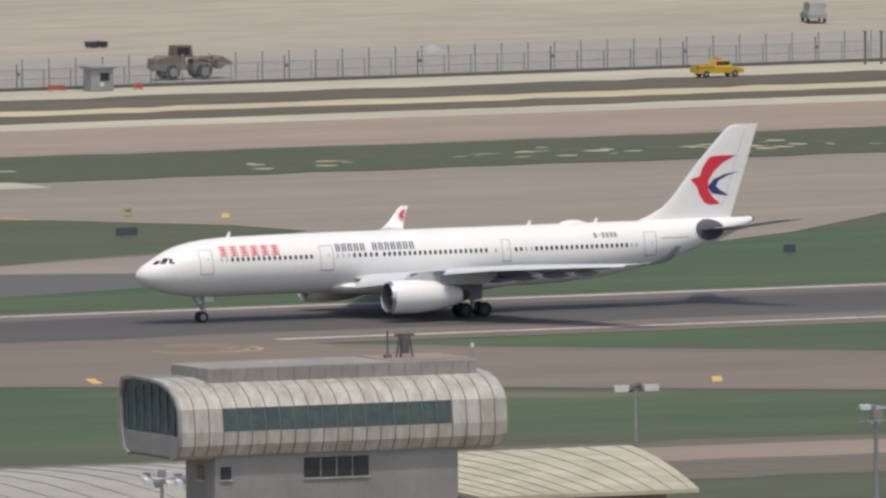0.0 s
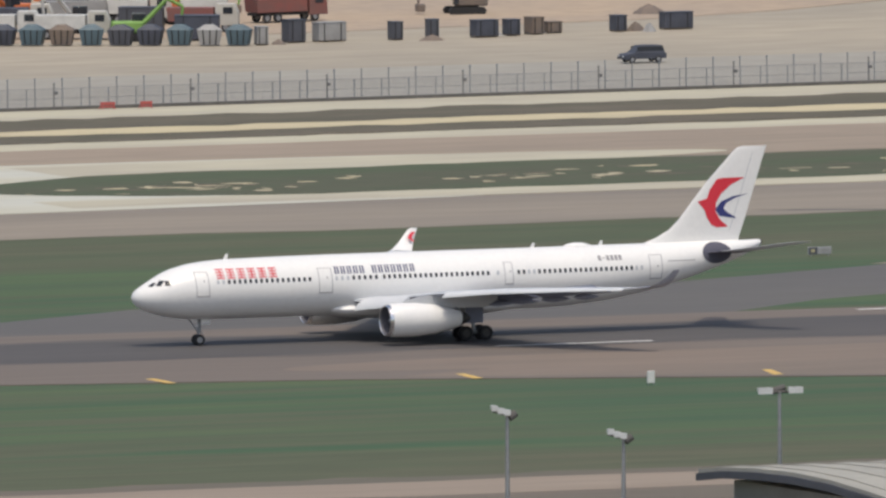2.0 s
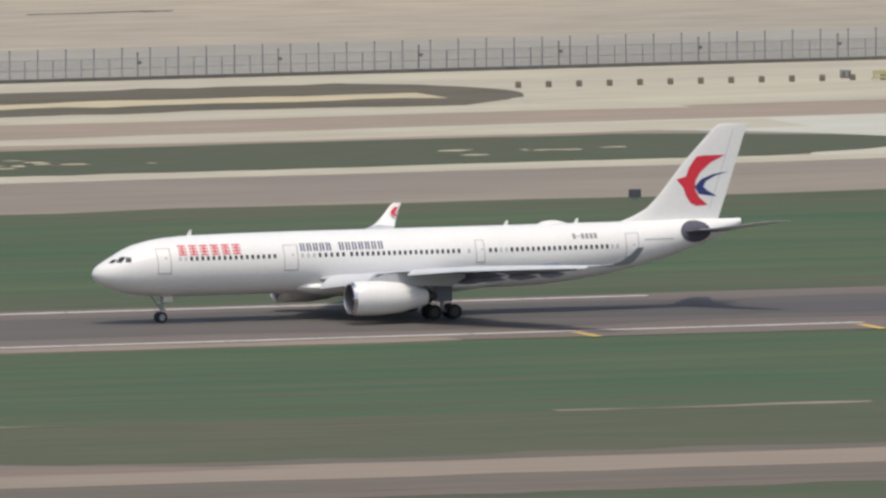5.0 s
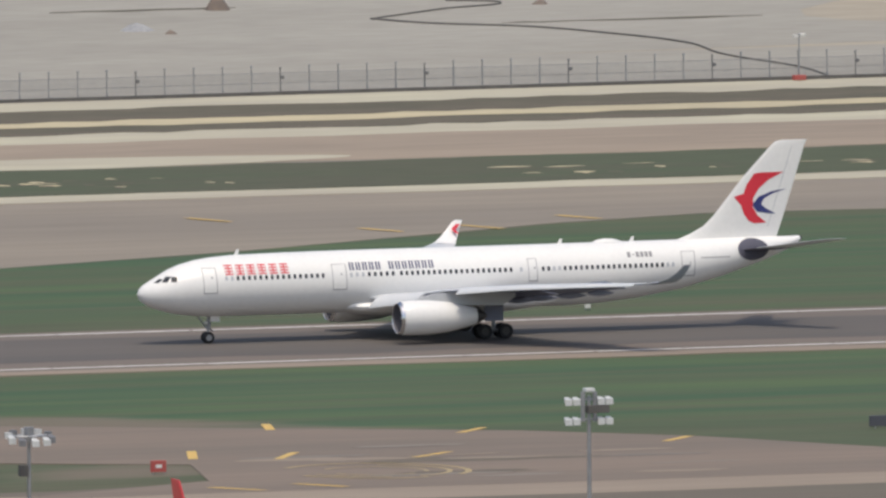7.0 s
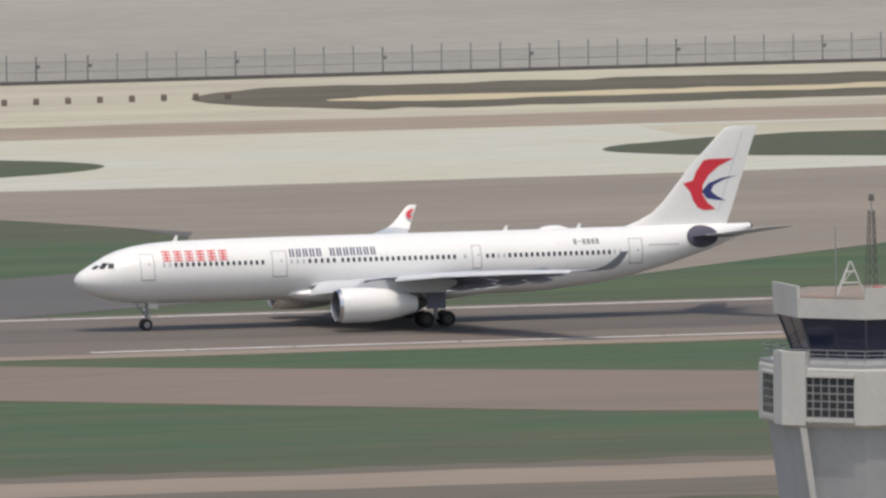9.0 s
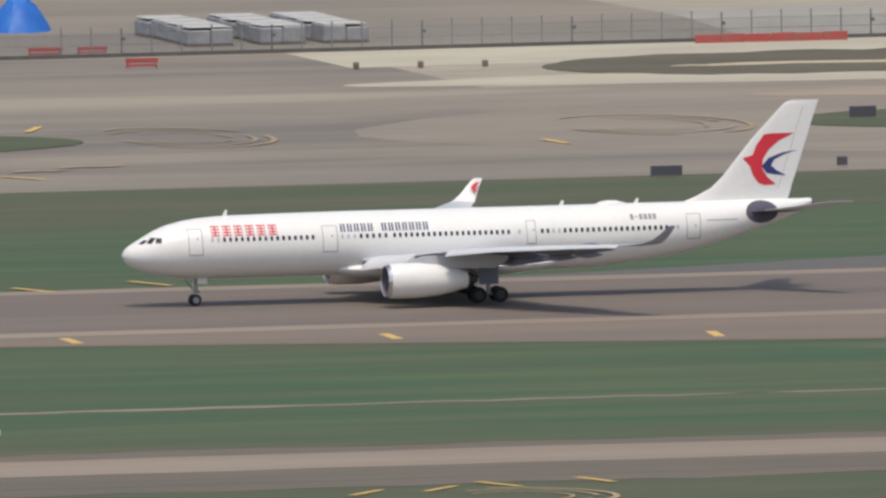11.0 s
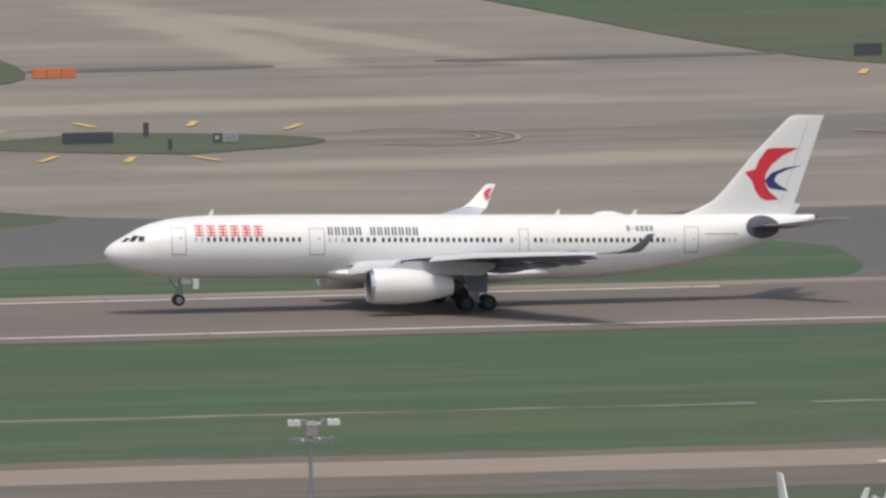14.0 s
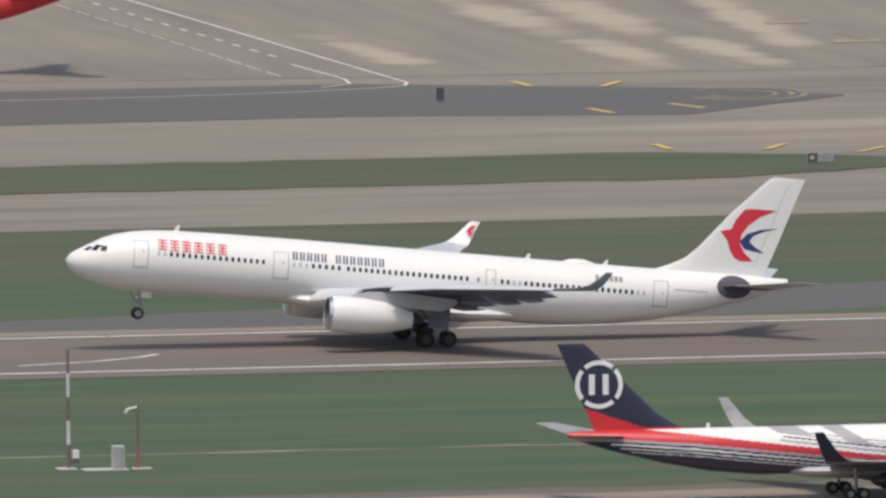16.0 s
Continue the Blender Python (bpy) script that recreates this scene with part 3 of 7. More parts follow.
def wheel_mesh(r, w):
    bm = bmesh.new()
    prof = [(-w / 2, r * 0.55), (-w / 2, r * 0.86), (-w * 0.36, r * 0.97), (0, r), (w * 0.36, r * 0.97), (w / 2, r * 0.86), (w / 2, r * 0.55)]
    n = 20
    loft(bm, [[(q * math.cos(2 * math.pi * k / n), y, q * math.sin(2 * math.pi * k / n)) for k in range(n)] for y, q in prof], caps=False)
    return bm


def rim_mesh(r, w):
    bm = bmesh.new()
    rod(bm, (0, -w * 0.42, 0), (0, w * 0.42, 0), r * 0.56, n=16)
    rod(bm, (0, -w * 0.52, 0), (0, w * 0.52, 0), r * 0.18, n=10)
    return bm


def add_wheel(parent, x, y, z, r, w):
    t = part("wheel", wheel_mesh(r, w), TYRE, parent, smooth=True)
    t.location = (x, y, z)
    part("rim", rim_mesh(r, w), STEEL, t, "grey metal wheel rim", smooth=True)
    return t


def flat_shape(bm, pts, place, out=0.0):
    """A filled flat outline; place(x, z) gives each point's position."""
    f = bm.faces.new([bm.verts.new(place(x, z)) for x, z in pts])
    f.normal_update()
    if f.normal.y > 0:
        f.normal_flip()
    return f


DUCT = material("inlet_duct_grey", (0.13, 0.13, 0.15), 0.6, vary=0.3, scale=1.0)


def engine(parent, x, y, z, length, r, mats, facing=1, core=1.0):
    """A nacelle with its polished lip, fan, spinner, nozzle and pylon."""
    nac = part("engine_nacelle", turned(bmesh.new(), [(0.12, r * 0.86), (0.3, r * 0.96), (length * 0.16, r), (length * 0.4, r), (length * 0.66, r * 0.88), (length * 0.86, r * 0.66), (length, r * 0.48)], x, y, z, facing=facing), mats, parent, smooth=True)
    part("inlet_lip", turned(bmesh.new(), [(0.06, r * 0.835), (0.0, r * 0.86), (0.06, r * 0.885), (0.32, r * 0.968)], x, y, z, facing=facing), CHROME, nac, "polished bare metal inlet lip", smooth=True)
    part("inlet_duct", turned(bmesh.new(), [(0.06, r * 0.835), (0.3, r * 0.79), (0.9, r * 0.77)], x, y, z, facing=facing), DUCT, nac, "dark grey inlet duct", smooth=True)
    part("fan", turned(bmesh.new(), [(0.85, r * 0.78), (0.95, r * 0.25)], x, y, z, facing=facing), DARKMETAL, nac, "dark fan disc")
    part("spinner", turned(bmesh.new(), [(0.3, 0.02), (0.6, r * 0.14), (0.97, r * 0.27)], x, y, z, facing=facing), LINE, nac, smooth=True)
    part("nozzle", turned(bmesh.new(), [(length * 0.9, r * 0.52), (length * 1.06, r * 0.36), (length * 1.14, r * 0.12)], x, y, z, facing=facing, caps=True), DARKMETAL, nac, "dark exhaust nozzle", smooth=True)
    return nac


def glyph(hull, bm, x, z, w, h, pattern, side=-1):
    """One plain mark of bars inside its cell; each bar is a fraction of the cell."""
    for a, b, c, d in pattern:
        hull.patch(bm, (x + w * a, z + h * b, x + w * c, z + h * d), side, 0.025, 2, 2)


GRID = ((0.04, 0.0, 0.86, 0.12), (0.04, 0.27, 0.86, 0.39), (0.04, 0.55, 0.86, 0.67), (0.04, 0.82, 0.86, 0.94), (0.39, 0.0, 0.51, 0.94))
TWIN = ((0.06, 0.0, 0.32, 1.0), (0.50, 0.0, 0.76, 1.0))
TITLEBLUE = material("title_navy_grey", (0.07, 0.08, 0.17), 0.45, vary=0.2, scale=0.6)

WINGLETGREY = material("winglet_dark_grey", (0.30, 0.31, 0.37), 0.45, vary=0.4, scale=0.5)
REGISTRY = material("registration_grey", (0.3, 0.3, 0.315), 0.6)
NOSE_TO_GEAR = 32.05
JET_ROWS = [(0.0, 4.58, 0.06, 0.06), (0.25, 4.58, 0.52, 0.58), (0.6, 4.57, 0.84, 0.95), (1.2, 4.58, 1.18, 1.36), (2.0, 4.65, 1.55, 1.76), (3.0, 4.79, 1.97, 2.12), (4.0, 4.89, 2.27, 2.38),
            (5.5, 4.99, 2.54, 2.62), (7.0, 5.06, 2.68, 2.76), (9.0, 5.13, 2.76, 2.81), (14.0, 5.18, 2.80, 2.82), (20.0, 5.2, 2.82, 2.82), (41.0, 5.2, 2.82, 2.82), (44.0, 5.27, 2.76, 2.78), (48.0, 5.48, 2.56, 2.62), (52.0, 5.82, 2.22, 2.32),
            (56.0, 6.35, 1.72, 1.85), (60.0, 7.0, 1.08, 1.2), (62.5, 7.5, 0.56, 0.66), (63.5, 7.78, 0.3, 0.36), (63.66, 7.85, 0.14, 0.16)]


def build_jet():
    jet = empty("airliner", pose(1692, 0, 0), "white twin-engined airliner with red and navy tail emblem on runway", "aircraft")
    hull = Hull(JET_ROWS, NOSE_TO_GEAR, 1)
    o = NOSE_TO_GEAR
    body = part("fuselage", hull.skin(0.8, 48), WHITE, jet, smooth=True)
    # belly fairing
    bf = [(18.5, 3.1, 0.3, 1.2), (20.5, 3.0, 0.75, 2.5), (24, 2.95, 0.98, 3.2), (30, 2.95, 1.0, 3.25), (35, 2.98, 0.95, 3.1), (38.5, 3.1, 0.65, 2.3), (41, 3.2, 0.3, 1.1)]
    part("belly_fairing", loft(bmesh.new(), [[(x - o, y, z) for x, y, z in ring(x, zc, rz, ry, 24)] for x, zc, rz, ry in bf]), WHITE, jet, smooth=True)
    # cabin windows
    wm = bmesh.new()
    outline = [(0.13 * math.copysign(abs(math.cos(a)) ** 0.6, math.cos(a)), 0.21 * math.copysign(abs(math.sin(a)) ** 0.6, math.sin(a))) for a in [2 * math.pi * k / 12 for k in range(12)]]
    f0 = [wm.verts.new((x, -0.03, z)) for x, z in outline]
    f1 = [wm.verts.new((x, 0.03, z)) for x, z in outline]
    wm.faces.new(f0)
    wm.faces.new(f1[::-1])
    for k in range(12):
        wm.faces.new((f0[k], f1[k], f1[(k + 1) % 12], f0[(k + 1) % 12]))
    bmesh.ops.recalc_face_normals(wm, faces=wm.faces)
    wmesh = mesh_of("cabin_window", wm, GLASS)
    pale = wmesh.copy()
    pale.materials[0] = GREYPAINT
    zw = 5.97
    lean = math.asin((zw - 5.2) / 2.82)
    spans = [(7.6, 16.8, 2), (19.5, 23.5, 3), (24.3, 34.8, 0), (35.8, 35.9, 1), (37.9, 50.5, 0)]
    for a, b, blind in spans:
        n = max(1, round((b - a) / 0.535))
        for k in range(n + 1):
            x = a + (b - a) * k / n if n > 1 else a
            for side in (-1, 1):
                w = new("cabin_window", pale if (k < blind or (x > 38 and k in (2, 3, n - 1, n))) else wmesh)
                zc, rz, ry = hull.at(x)
                s = max(-0.95, min(0.95, (zw - zc) / rz))
                w.matrix_basis = Matrix.Translation(hull.point(x, zw, side, 0.0)) @ Euler((side * -math.asin(s) * -1, 0, 0)).to_matrix().to_4x4()
                w.parent = jet
                if n == 1:
                    break
    # doors
    for x0, x1, z0, z1 in ((5.5, 6.65, 4.72, 6.85), (17.75, 19.0, 4.72, 6.88), (36.52, 37.27, 4.95, 6.85), (51.42, 52.62, 4.95, 7.05)):
        for side in (-1, 1):
            d = part("cabin_door", hull.patch(bmesh.new(), (x0, z0, x1, z1), side, 0.02, 3, 8), WHITE, jet, smooth=True)
            bm = bmesh.new()
            for q in ((x0 - 0.07, z0 - 0.09, x1 + 0.07, z0), (x0 - 0.06, z1, x1 + 0.06, z1 + 0.05), (x0 - 0.06, z0, x0, z1), (x1, z0, x1 + 0.07, z1)):
                hull.patch(bm, q, side, 0.03, 3, 8)
            part("door_frame", bm, LINE, d, "grey door seam", smooth=True)
            part("door_window", hull.patch(bmesh.new(), ((x0 + x1) / 2 + 0.12, 5.95, (x0 + x1) / 2 + 0.24, 6.15), side, 0.035, 2, 2), LINE, d)
    # cockpit windows
    for side in (-1, 1):
        for x0, x1, z0, z1 in ((1.3, 1.62, 5.62, 5.95), (1.88, 2.3, 5.68, 6.18), (2.62, 3.1, 5.72, 6.16)):
            bm = bmesh.new()
            n = 5
            grid = [[bm.verts.new(hull.point(x0 + (x1 - x0) * i / n + (0.16 * j if x0 < 2.5 else 0.05 * j), z0 + (z1 - z0) * j / 3, side, 0.025)) for j in range(4)] for i in range(n + 1)]
            for i in range(n):
                for j in range(3):
                    bm.faces.new((grid[i][j], grid[i + 1][j], grid[i + 1][j + 1], grid[i][j + 1]))
            bmesh.ops.recalc_face_normals(bm, faces=bm.faces)
            part("cockpit_window", bm, GLASS, jet, smooth=True)
    # airline titles as plain marks, and the dim registration mark
    for side in (-1, 1):
        for k in range(6):
            bm = bmesh.new()
            glyph(hull, bm, 7.5 + k * 1.05, 6.26, 0.95, 0.92, GRID, side)
            part("title_mark", bm, RED, jet, "red painted mark of crossed bars")
        for k in range(13):
            if k == 5:
                continue
            bm = bmesh.new()
            glyph(hull, bm, 19.35 + k * 0.635, 6.34, 0.62, 0.70, TWIN, side)
            part("title_mark", bm, TITLEBLUE, jet, "navy painted pair of bars")
        bm = bmesh.new()
        for k in range(6):
            if k != 1:
                hull.patch(bm, (46.17 + k * 0.42, 6.72, 46.17 + k * 0.42 + 0.3, 7.18), side, 0.025, 2, 2)
            else:
                hull.patch(bm, (46.17 + k * 0.42, 6.92, 46.17 + k * 0.42 + 0.3, 7.0), side, 0.025, 2, 2)
        part("registration_bar", bm, REGISTRY, jet, "grey painted bars")
        bm = bmesh.new()
        for k in range(9):
            hull.patch(bm, (53.3 + k * 0.33, 6.42, 53.55 + k * 0.33, 6.52), side, 0.02, 1, 1)
        part("registration_bar", bm, REGISTRY, jet, "row of small grey painted bars")
    # fin
    fin_rows = [(7.6, 50.0, 61.2, 0.55), (8.05, 51.8, 61.35, 0.5), (8.5, 53.0, 61.5, 0.48), (9.2, 54.35, 61.75, 0.46), (10.2, 55.4, 62.1, 0.42), (13.4, 58.05, 63.15, 0.3), (16.3, 60.85, 64.1, 0.2), (16.65, 61.3, 64.25, 0.14), (16.78, 61.8, 64.3, 0.06)]
    a = np.array(fin_rows)

    def fin_half(x, z):
        xl, xt, h = [float(np.interp(z, a[:, 0], a[:, k])) for k in (1, 2, 3)]
        u = max(0.001, min(0.999, (x - xl) / (xt - xl)))
        return h * 5.2 * (0.2969 * math.sqrt(u) - 0.126 * u - 0.3516 * u * u + 0.2843 * u ** 3 - 0.1036 * u ** 4) / 1.56
    rings = []
    for z, xl, xt, h in fin_rows:
        us = [(1 - math.cos(math.pi * k / 9)) / 2 for k in range(10)]
        rings.append([(xl + (xt - xl) * u - o, -fin_half(xl + (xt - xl) * u, z) - 0.004, z) for u in us] + [(xl + (xt - xl) * u - o, fin_half(xl + (xt - xl) * u, z) + 0.004, z) for u in us[::-1]])
    fin = part("fin", loft(bmesh.new(), rings), WHITE, jet, smooth=True)
    bm = bmesh.new()
    for z0, z1, s in ((9.0, 16.2, 1),):
        for k in range(12):
            za, zb = z0 + (z1 - z0) * k / 12, z0 + (z1 - z0) * (k + 1) / 12
            q = [(float(np.interp(z, a[:, 0], a[:, 2])) - 1.25 + dx, z) for z, dx in ((za, 0), (za, 0.06), (zb, 0.06), (zb, 0))]
            flat_shape(bm, q, lambda x, z: (x - o, -fin_half(x, z) - 0.02, z))
    part("rudder_seam", bm, GREYPAINT, fin)

    def emblem(px):
        return [((x - 219) / 19.38, 16.75 - (y - 177) / 19.6) for x, y in px]

    def spread(pts, n=3):
        out = []
        for p, q in zip(pts, pts[1:] + pts[:1]):
            for k in range(n):
                out.append((p[0] + (q[0] - p[0]) * k / n, p[1] + (q[1] - p[1]) * k / n))
        return out
    swallow = emblem([(1421, 233), (1378, 233), (1366, 235), (1352, 254), (1346, 270), (1328, 275), (1341, 290), (1346, 305), (1355, 318), (1366, 323), (1388, 322), (1372, 309), (1363, 294), (1364, 278), (1374, 262), (1393, 246)])
    wave = emblem([(1428, 263), (1398, 267), (1374, 276), (1362, 290), (1371, 302), (1388, 305), (1406, 307), (1388, 297), (1379, 289), (1384, 279), (1402, 270)])
    for pts, mat, lab in ((swallow, RED, "red painted swallow shape"), (wave, BLUE, "navy painted wave shape")):
        for side in (-1, 1):
            bm = bmesh.new()
            f = flat_shape(bm, spread(pts), lambda x, z: (x - o, side * (fin_half(x, z) + 0.03), z))
            bmesh.ops.triangulate(bm, faces=bm.faces)
            part("emblem", bm, mat, fin, lab)
    # stabilisers
    for side in (-1, 1):
        rows = [(1.0 * side, 57.2, 61.3, 6.95, 0.3), (1.5 * side, 57.5, 61.6, 7.03, 0.27), (2.9 * side, 58.35, 62.1, 7.26, 0.25), (9.3 * side, 62.35, 64.5, 8.3, 0.13), (9.7 * side, 62.9, 64.55, 8.36, 0.08)]
        bm = wing_skin([(y, a0 - o, b0 - o, z, t) for y, a0, b0, z, t in rows])
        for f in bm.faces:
            # root faces coloured dark to stand for the shade there
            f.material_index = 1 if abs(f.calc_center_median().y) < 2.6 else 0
        part("stabiliser", bm, [GREYPAINT, ROOTSHADE], jet, "grey stabiliser with shade painted on its root", smooth=True)
        # oval plate on the hull, with the root's shade in its colour
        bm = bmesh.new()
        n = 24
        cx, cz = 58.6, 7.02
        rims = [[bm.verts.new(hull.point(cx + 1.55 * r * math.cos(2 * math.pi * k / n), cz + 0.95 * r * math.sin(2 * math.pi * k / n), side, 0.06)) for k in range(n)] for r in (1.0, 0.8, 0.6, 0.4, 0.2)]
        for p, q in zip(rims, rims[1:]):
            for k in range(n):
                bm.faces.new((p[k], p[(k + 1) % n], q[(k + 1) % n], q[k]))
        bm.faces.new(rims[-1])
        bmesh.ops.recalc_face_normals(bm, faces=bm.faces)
        part("stabiliser_plate", bm, ROOTSHADE, jet, "stabiliser root plate with shade painted dark grey", smooth=True)
    part("tail_exhaust", turned(bmesh.new(), [(63.5 - o, 0.3), (63.75 - o, 0.16), (63.7 - o, 0.1)], 0, 0, 7.84, n=16), DARKMETAL, jet)
    # wings, each in its own space at the root so that it can flex
    wings = {}
    for side, nm in ((-1, "near"), (1, "far")):
        bm = wing_skin([(y * side, a0 - o, b0 - o, z - 4.0, t) for y, a0, b0, z, t in
                 ((-0.4, 21.2, 33.0, 3.75, 1.45), (0.6, 21.6, 33.2, 3.8, 1.35), (3.4, 23.6, 33.3, 4.15, 1.15), (6.8, 25.9, 33.5, 4.75, 0.95), (13.0, 29.8, 36.0, 5.45, 0.66), (20.0, 34.3, 38.6, 5.98, 0.42), (25.2, 37.7, 40.4, 6.32, 0.28), (26.0, 38.3, 40.8, 6.4, 0.24))])
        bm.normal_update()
        # downward faces get the darker grey, painting in the underside's shade
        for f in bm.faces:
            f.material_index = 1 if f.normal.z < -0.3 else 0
        w = part("wing", bm, [GREYPAINT, WINGSHADE], jet, "grey wing with shade painted on its underside", smooth=True)
        w.location = (0, 2.6 * side, 4.0)
        # winglet
        wl = [(26.0, 38.35, 40.8, 6.4, 0.24), (26.5, 38.95, 41.0, 6.58, 0.2), (26.95, 39.7, 41.3, 7.05, 0.16), (27.25, 40.4, 41.6, 7.7, 0.12), (27.42, 40.95, 41.9, 8.3, 0.08), (27.46, 41.2, 41.95, 8.45, 0.05)]
        if side < 0:
            wl = [(26.0, 38.35, 40.8, 6.4, 0.22), (26.5, 39.25, 41.0, 6.5, 0.18), (26.95, 40.1, 41.35, 6.85, 0.14), (27.25, 40.85, 41.75, 7.45, 0.1), (27.45, 41.45, 42.1, 8.1, 0.05)]
        rings = []
        for y, xl, xt, z, th in wl:
            rings.append([(xl - o, y * side, z - 4), ((xl * 0.7 + xt * 0.3) - o, (y - th * 0.6) * side, z - 4 + th * 0.6), (xt - o, y * side, z - 4 + 0.01), ((xl * 0.7 + xt * 0.3) - o, (y + th * 0.5) * side, z - 4 - th * 0.5)])
        part("winglet", loft(bmesh.new(), rings), WHITE if side > 0 else WINGLETGREY, w, "upswept wingtip fin", smooth=True)
        if side > 0:
            bm = bmesh.new()
            flat_shape(bm, [(41.62, 8.12), (41.2, 8.1), (40.9, 7.86), (40.72, 7.62), (41.05, 7.3), (41.38, 7.25), (41.1, 7.6)], lambda x, z: (x - o, 26.7 + (z - 7.2) * 0.45, z - 4))
            part("emblem", bm, RED, w, "small red painted emblem")
        # slat line, flap and its fairings
        bm = bmesh.new()
        for ya, yb, xa, xb, za, zb in ((1.2, 9.5, 32.9, 34.4, 3.82, 4.95), (10.1, 18.4, 34.6, 37.8, 4.98, 6.05)):
            c = 1.5
            pts = []
            for y, x, z in ((ya, xa, za), (yb, xb, zb)):
                pts.append([(x - 0.6 - o, y * side, z - 4 + 0.1), (x + c * 0.55 - o, y * side, z - 4 - 0.28), (x + c - o, y * side, z - 4 - 0.62), (x + c * 0.45 - o, y * side, z - 4 - 0.42), (x - 0.6 - o, y * side, z - 4 - 0.12)])
            loft(bm, pts)
        # flaps and fairings carry the under-wing shade in their colour
        part("flap", bm, WINGSHADE, w, "lowered trailing edge flaps", smooth=True)
        for y, x, z, ln in ((4.6, 33.4, 4.0, 3.6), (9.8, 33.6, 4.55, 3.4), (13.6, 35.4, 5.0, 3.0), (17.4, 37.0, 5.45, 2.6)):
            prof = [(0, 0.03), (ln * 0.15, 0.2), (ln * 0.45, 0.3), (ln * 0.8, 0.18), (ln, 0.03)]
            part("flap_fairing", turned(bmesh.new(), prof, x - 1.2 - o, y * side, z - 4 - 0.45, n=10), WINGSHADE, w, "pointed flap track fairing", smooth=True)
        droop = ((0.55, 0.26), (0.15, 0.17), (-0.35, -0.12), (-0.72, -0.52), (-0.78, -0.74), (-0.62, -0.74), (-0.2, -0.35), (0.35, 0.05))
        for run in (((0.9, 21.85, 3.85, 1.2), (3.4, 23.6, 4.15, 1.05), (5.0, 24.7, 4.43, 0.9)), ((8.4, 26.9, 4.93, 0.52), (13.0, 29.8, 5.45, 0.42), (20.0, 34.3, 5.98, 0.33), (25.0, 37.55, 6.3, 0.24))):
            part("slat", loft(bmesh.new(), [[(xl + a * q - o, y * side, z + b * q - 4) for a, b in droop] for y, xl, z, q in run]), SLATGREY, w, "pale lowered leading edge slat", smooth=True)
        wings[nm] = w
        nac = engine(jet, 21.45 - o, 9.37 * side, 2.38, 7.5, 1.57, WHITE)
        bm = bmesh.new()
        loft(bm, [[(x - o, 9.37 * side + q * hw, z) for q in (-1, 1)] + [(x - o, 9.37 * side + q * hw, z2) for q in (1, -1)] for x, z, z2, hw in ((23.3, 3.7, 4.05, 0.08), (25.0, 3.6, 4.5, 0.22), (28.0, 3.4, 4.7, 0.24), (31.5, 3.3, 4.5, 0.14), (32.8, 4.0, 4.4, 0.05))])
        part("pylon", bm, GREYPAINT, jet, smooth=True)
        # main gear leg with its door
        part("main_gear_leg", rods(((0.1, 5.34 * side, 0.7), (0.1, 5.1 * side, 4.0), 0.2), ((0.1, 5.3 * side, 1.5), (-1.8, 4.6 * side, 3.4), 0.09), ((0.1, 5.2 * side, 2.4), (0.1, 3.4 * side, 3.3), 0.1), n=10), STEEL, jet, smooth=True)
        # door in the same dark grey, its shade painted on
        part("gear_door", boxes((-0.85, 0.95, 5.62 * side - 0.03, 5.62 * side + 0.03, 1.6, 4.1), bevel=0.02), WINGSHADE, jet)
    bogies = {}
    for side, nm in ((-1, "near"), (1, "far")):
        b = part("bogie", rods(((-1.0, 0, 0), (1.0, 0, 0), 0.14), ((-0.99, -0.75, 0), (-0.99, 0.75, 0), 0.1), ((0.99, -0.75, 0), (0.99, 0.75, 0), 0.1), n=10), STEEL, jet, smooth=True)
        b.location = (0, 5.34 * side, 0.7)
        for dx in (-0.99, 0.99):
            for dy in (-0.7, 0.7):
                # brake hubs kept dark; the gear's shade is partly in this colour
                t = part("wheel", rod(wheel_mesh(0.7, 0.5), (0, -0.2, 0), (0, 0.2, 0), 0.39, n=16, mat=1), [TYRE, DARKMETAL], b, smooth=True)
                t.location = (dx, dy, 0)
        bogies[nm] = b
    # nose gear
    gx = 6.67 - o
    part("nose_gear_leg", rods(((gx, 0, 0.52), (gx + 0.1, 0, 1.5), 0.12), ((gx + 0.1, 0, 1.4), (gx + 0.15, 0, 2.7), 0.19), ((gx, 0, 1.2), (gx - 1.1, 0, 2.7), 0.07), ((gx + 0.1, 0, 1.45), (gx + 0.55, 0, 1.05), 0.06), ((gx, -0.34, 0.52), (gx, 0.34, 0.52), 0.08), n=10), STEEL, jet, smooth=True)
    part("taxi_lights", boxes((gx - 0.2, gx - 0.12, -0.3, -0.08, 1.75, 1.95), (gx - 0.2, gx - 0.12, 0.08, 0.3, 1.75, 1.95)), WHITE, jet)
    for side in (-1, 1):
        add_wheel(jet, gx, 0.3 * side, 0.52, 0.52, 0.36)
        part("nose_gear_door", boxes((gx + 0.1, gx + 1.0, 0.45 * side - 0.02, 0.45 * side + 0.02, 1.95, 2.55), bevel=0.01), WHITE, jet)
    # antennas and the dome on the crown
    for x, h in ((9.4, 0.5), (40.4, 0.42), (47.3, 0.42)):
        zc, rz, ry = hull.at(x)
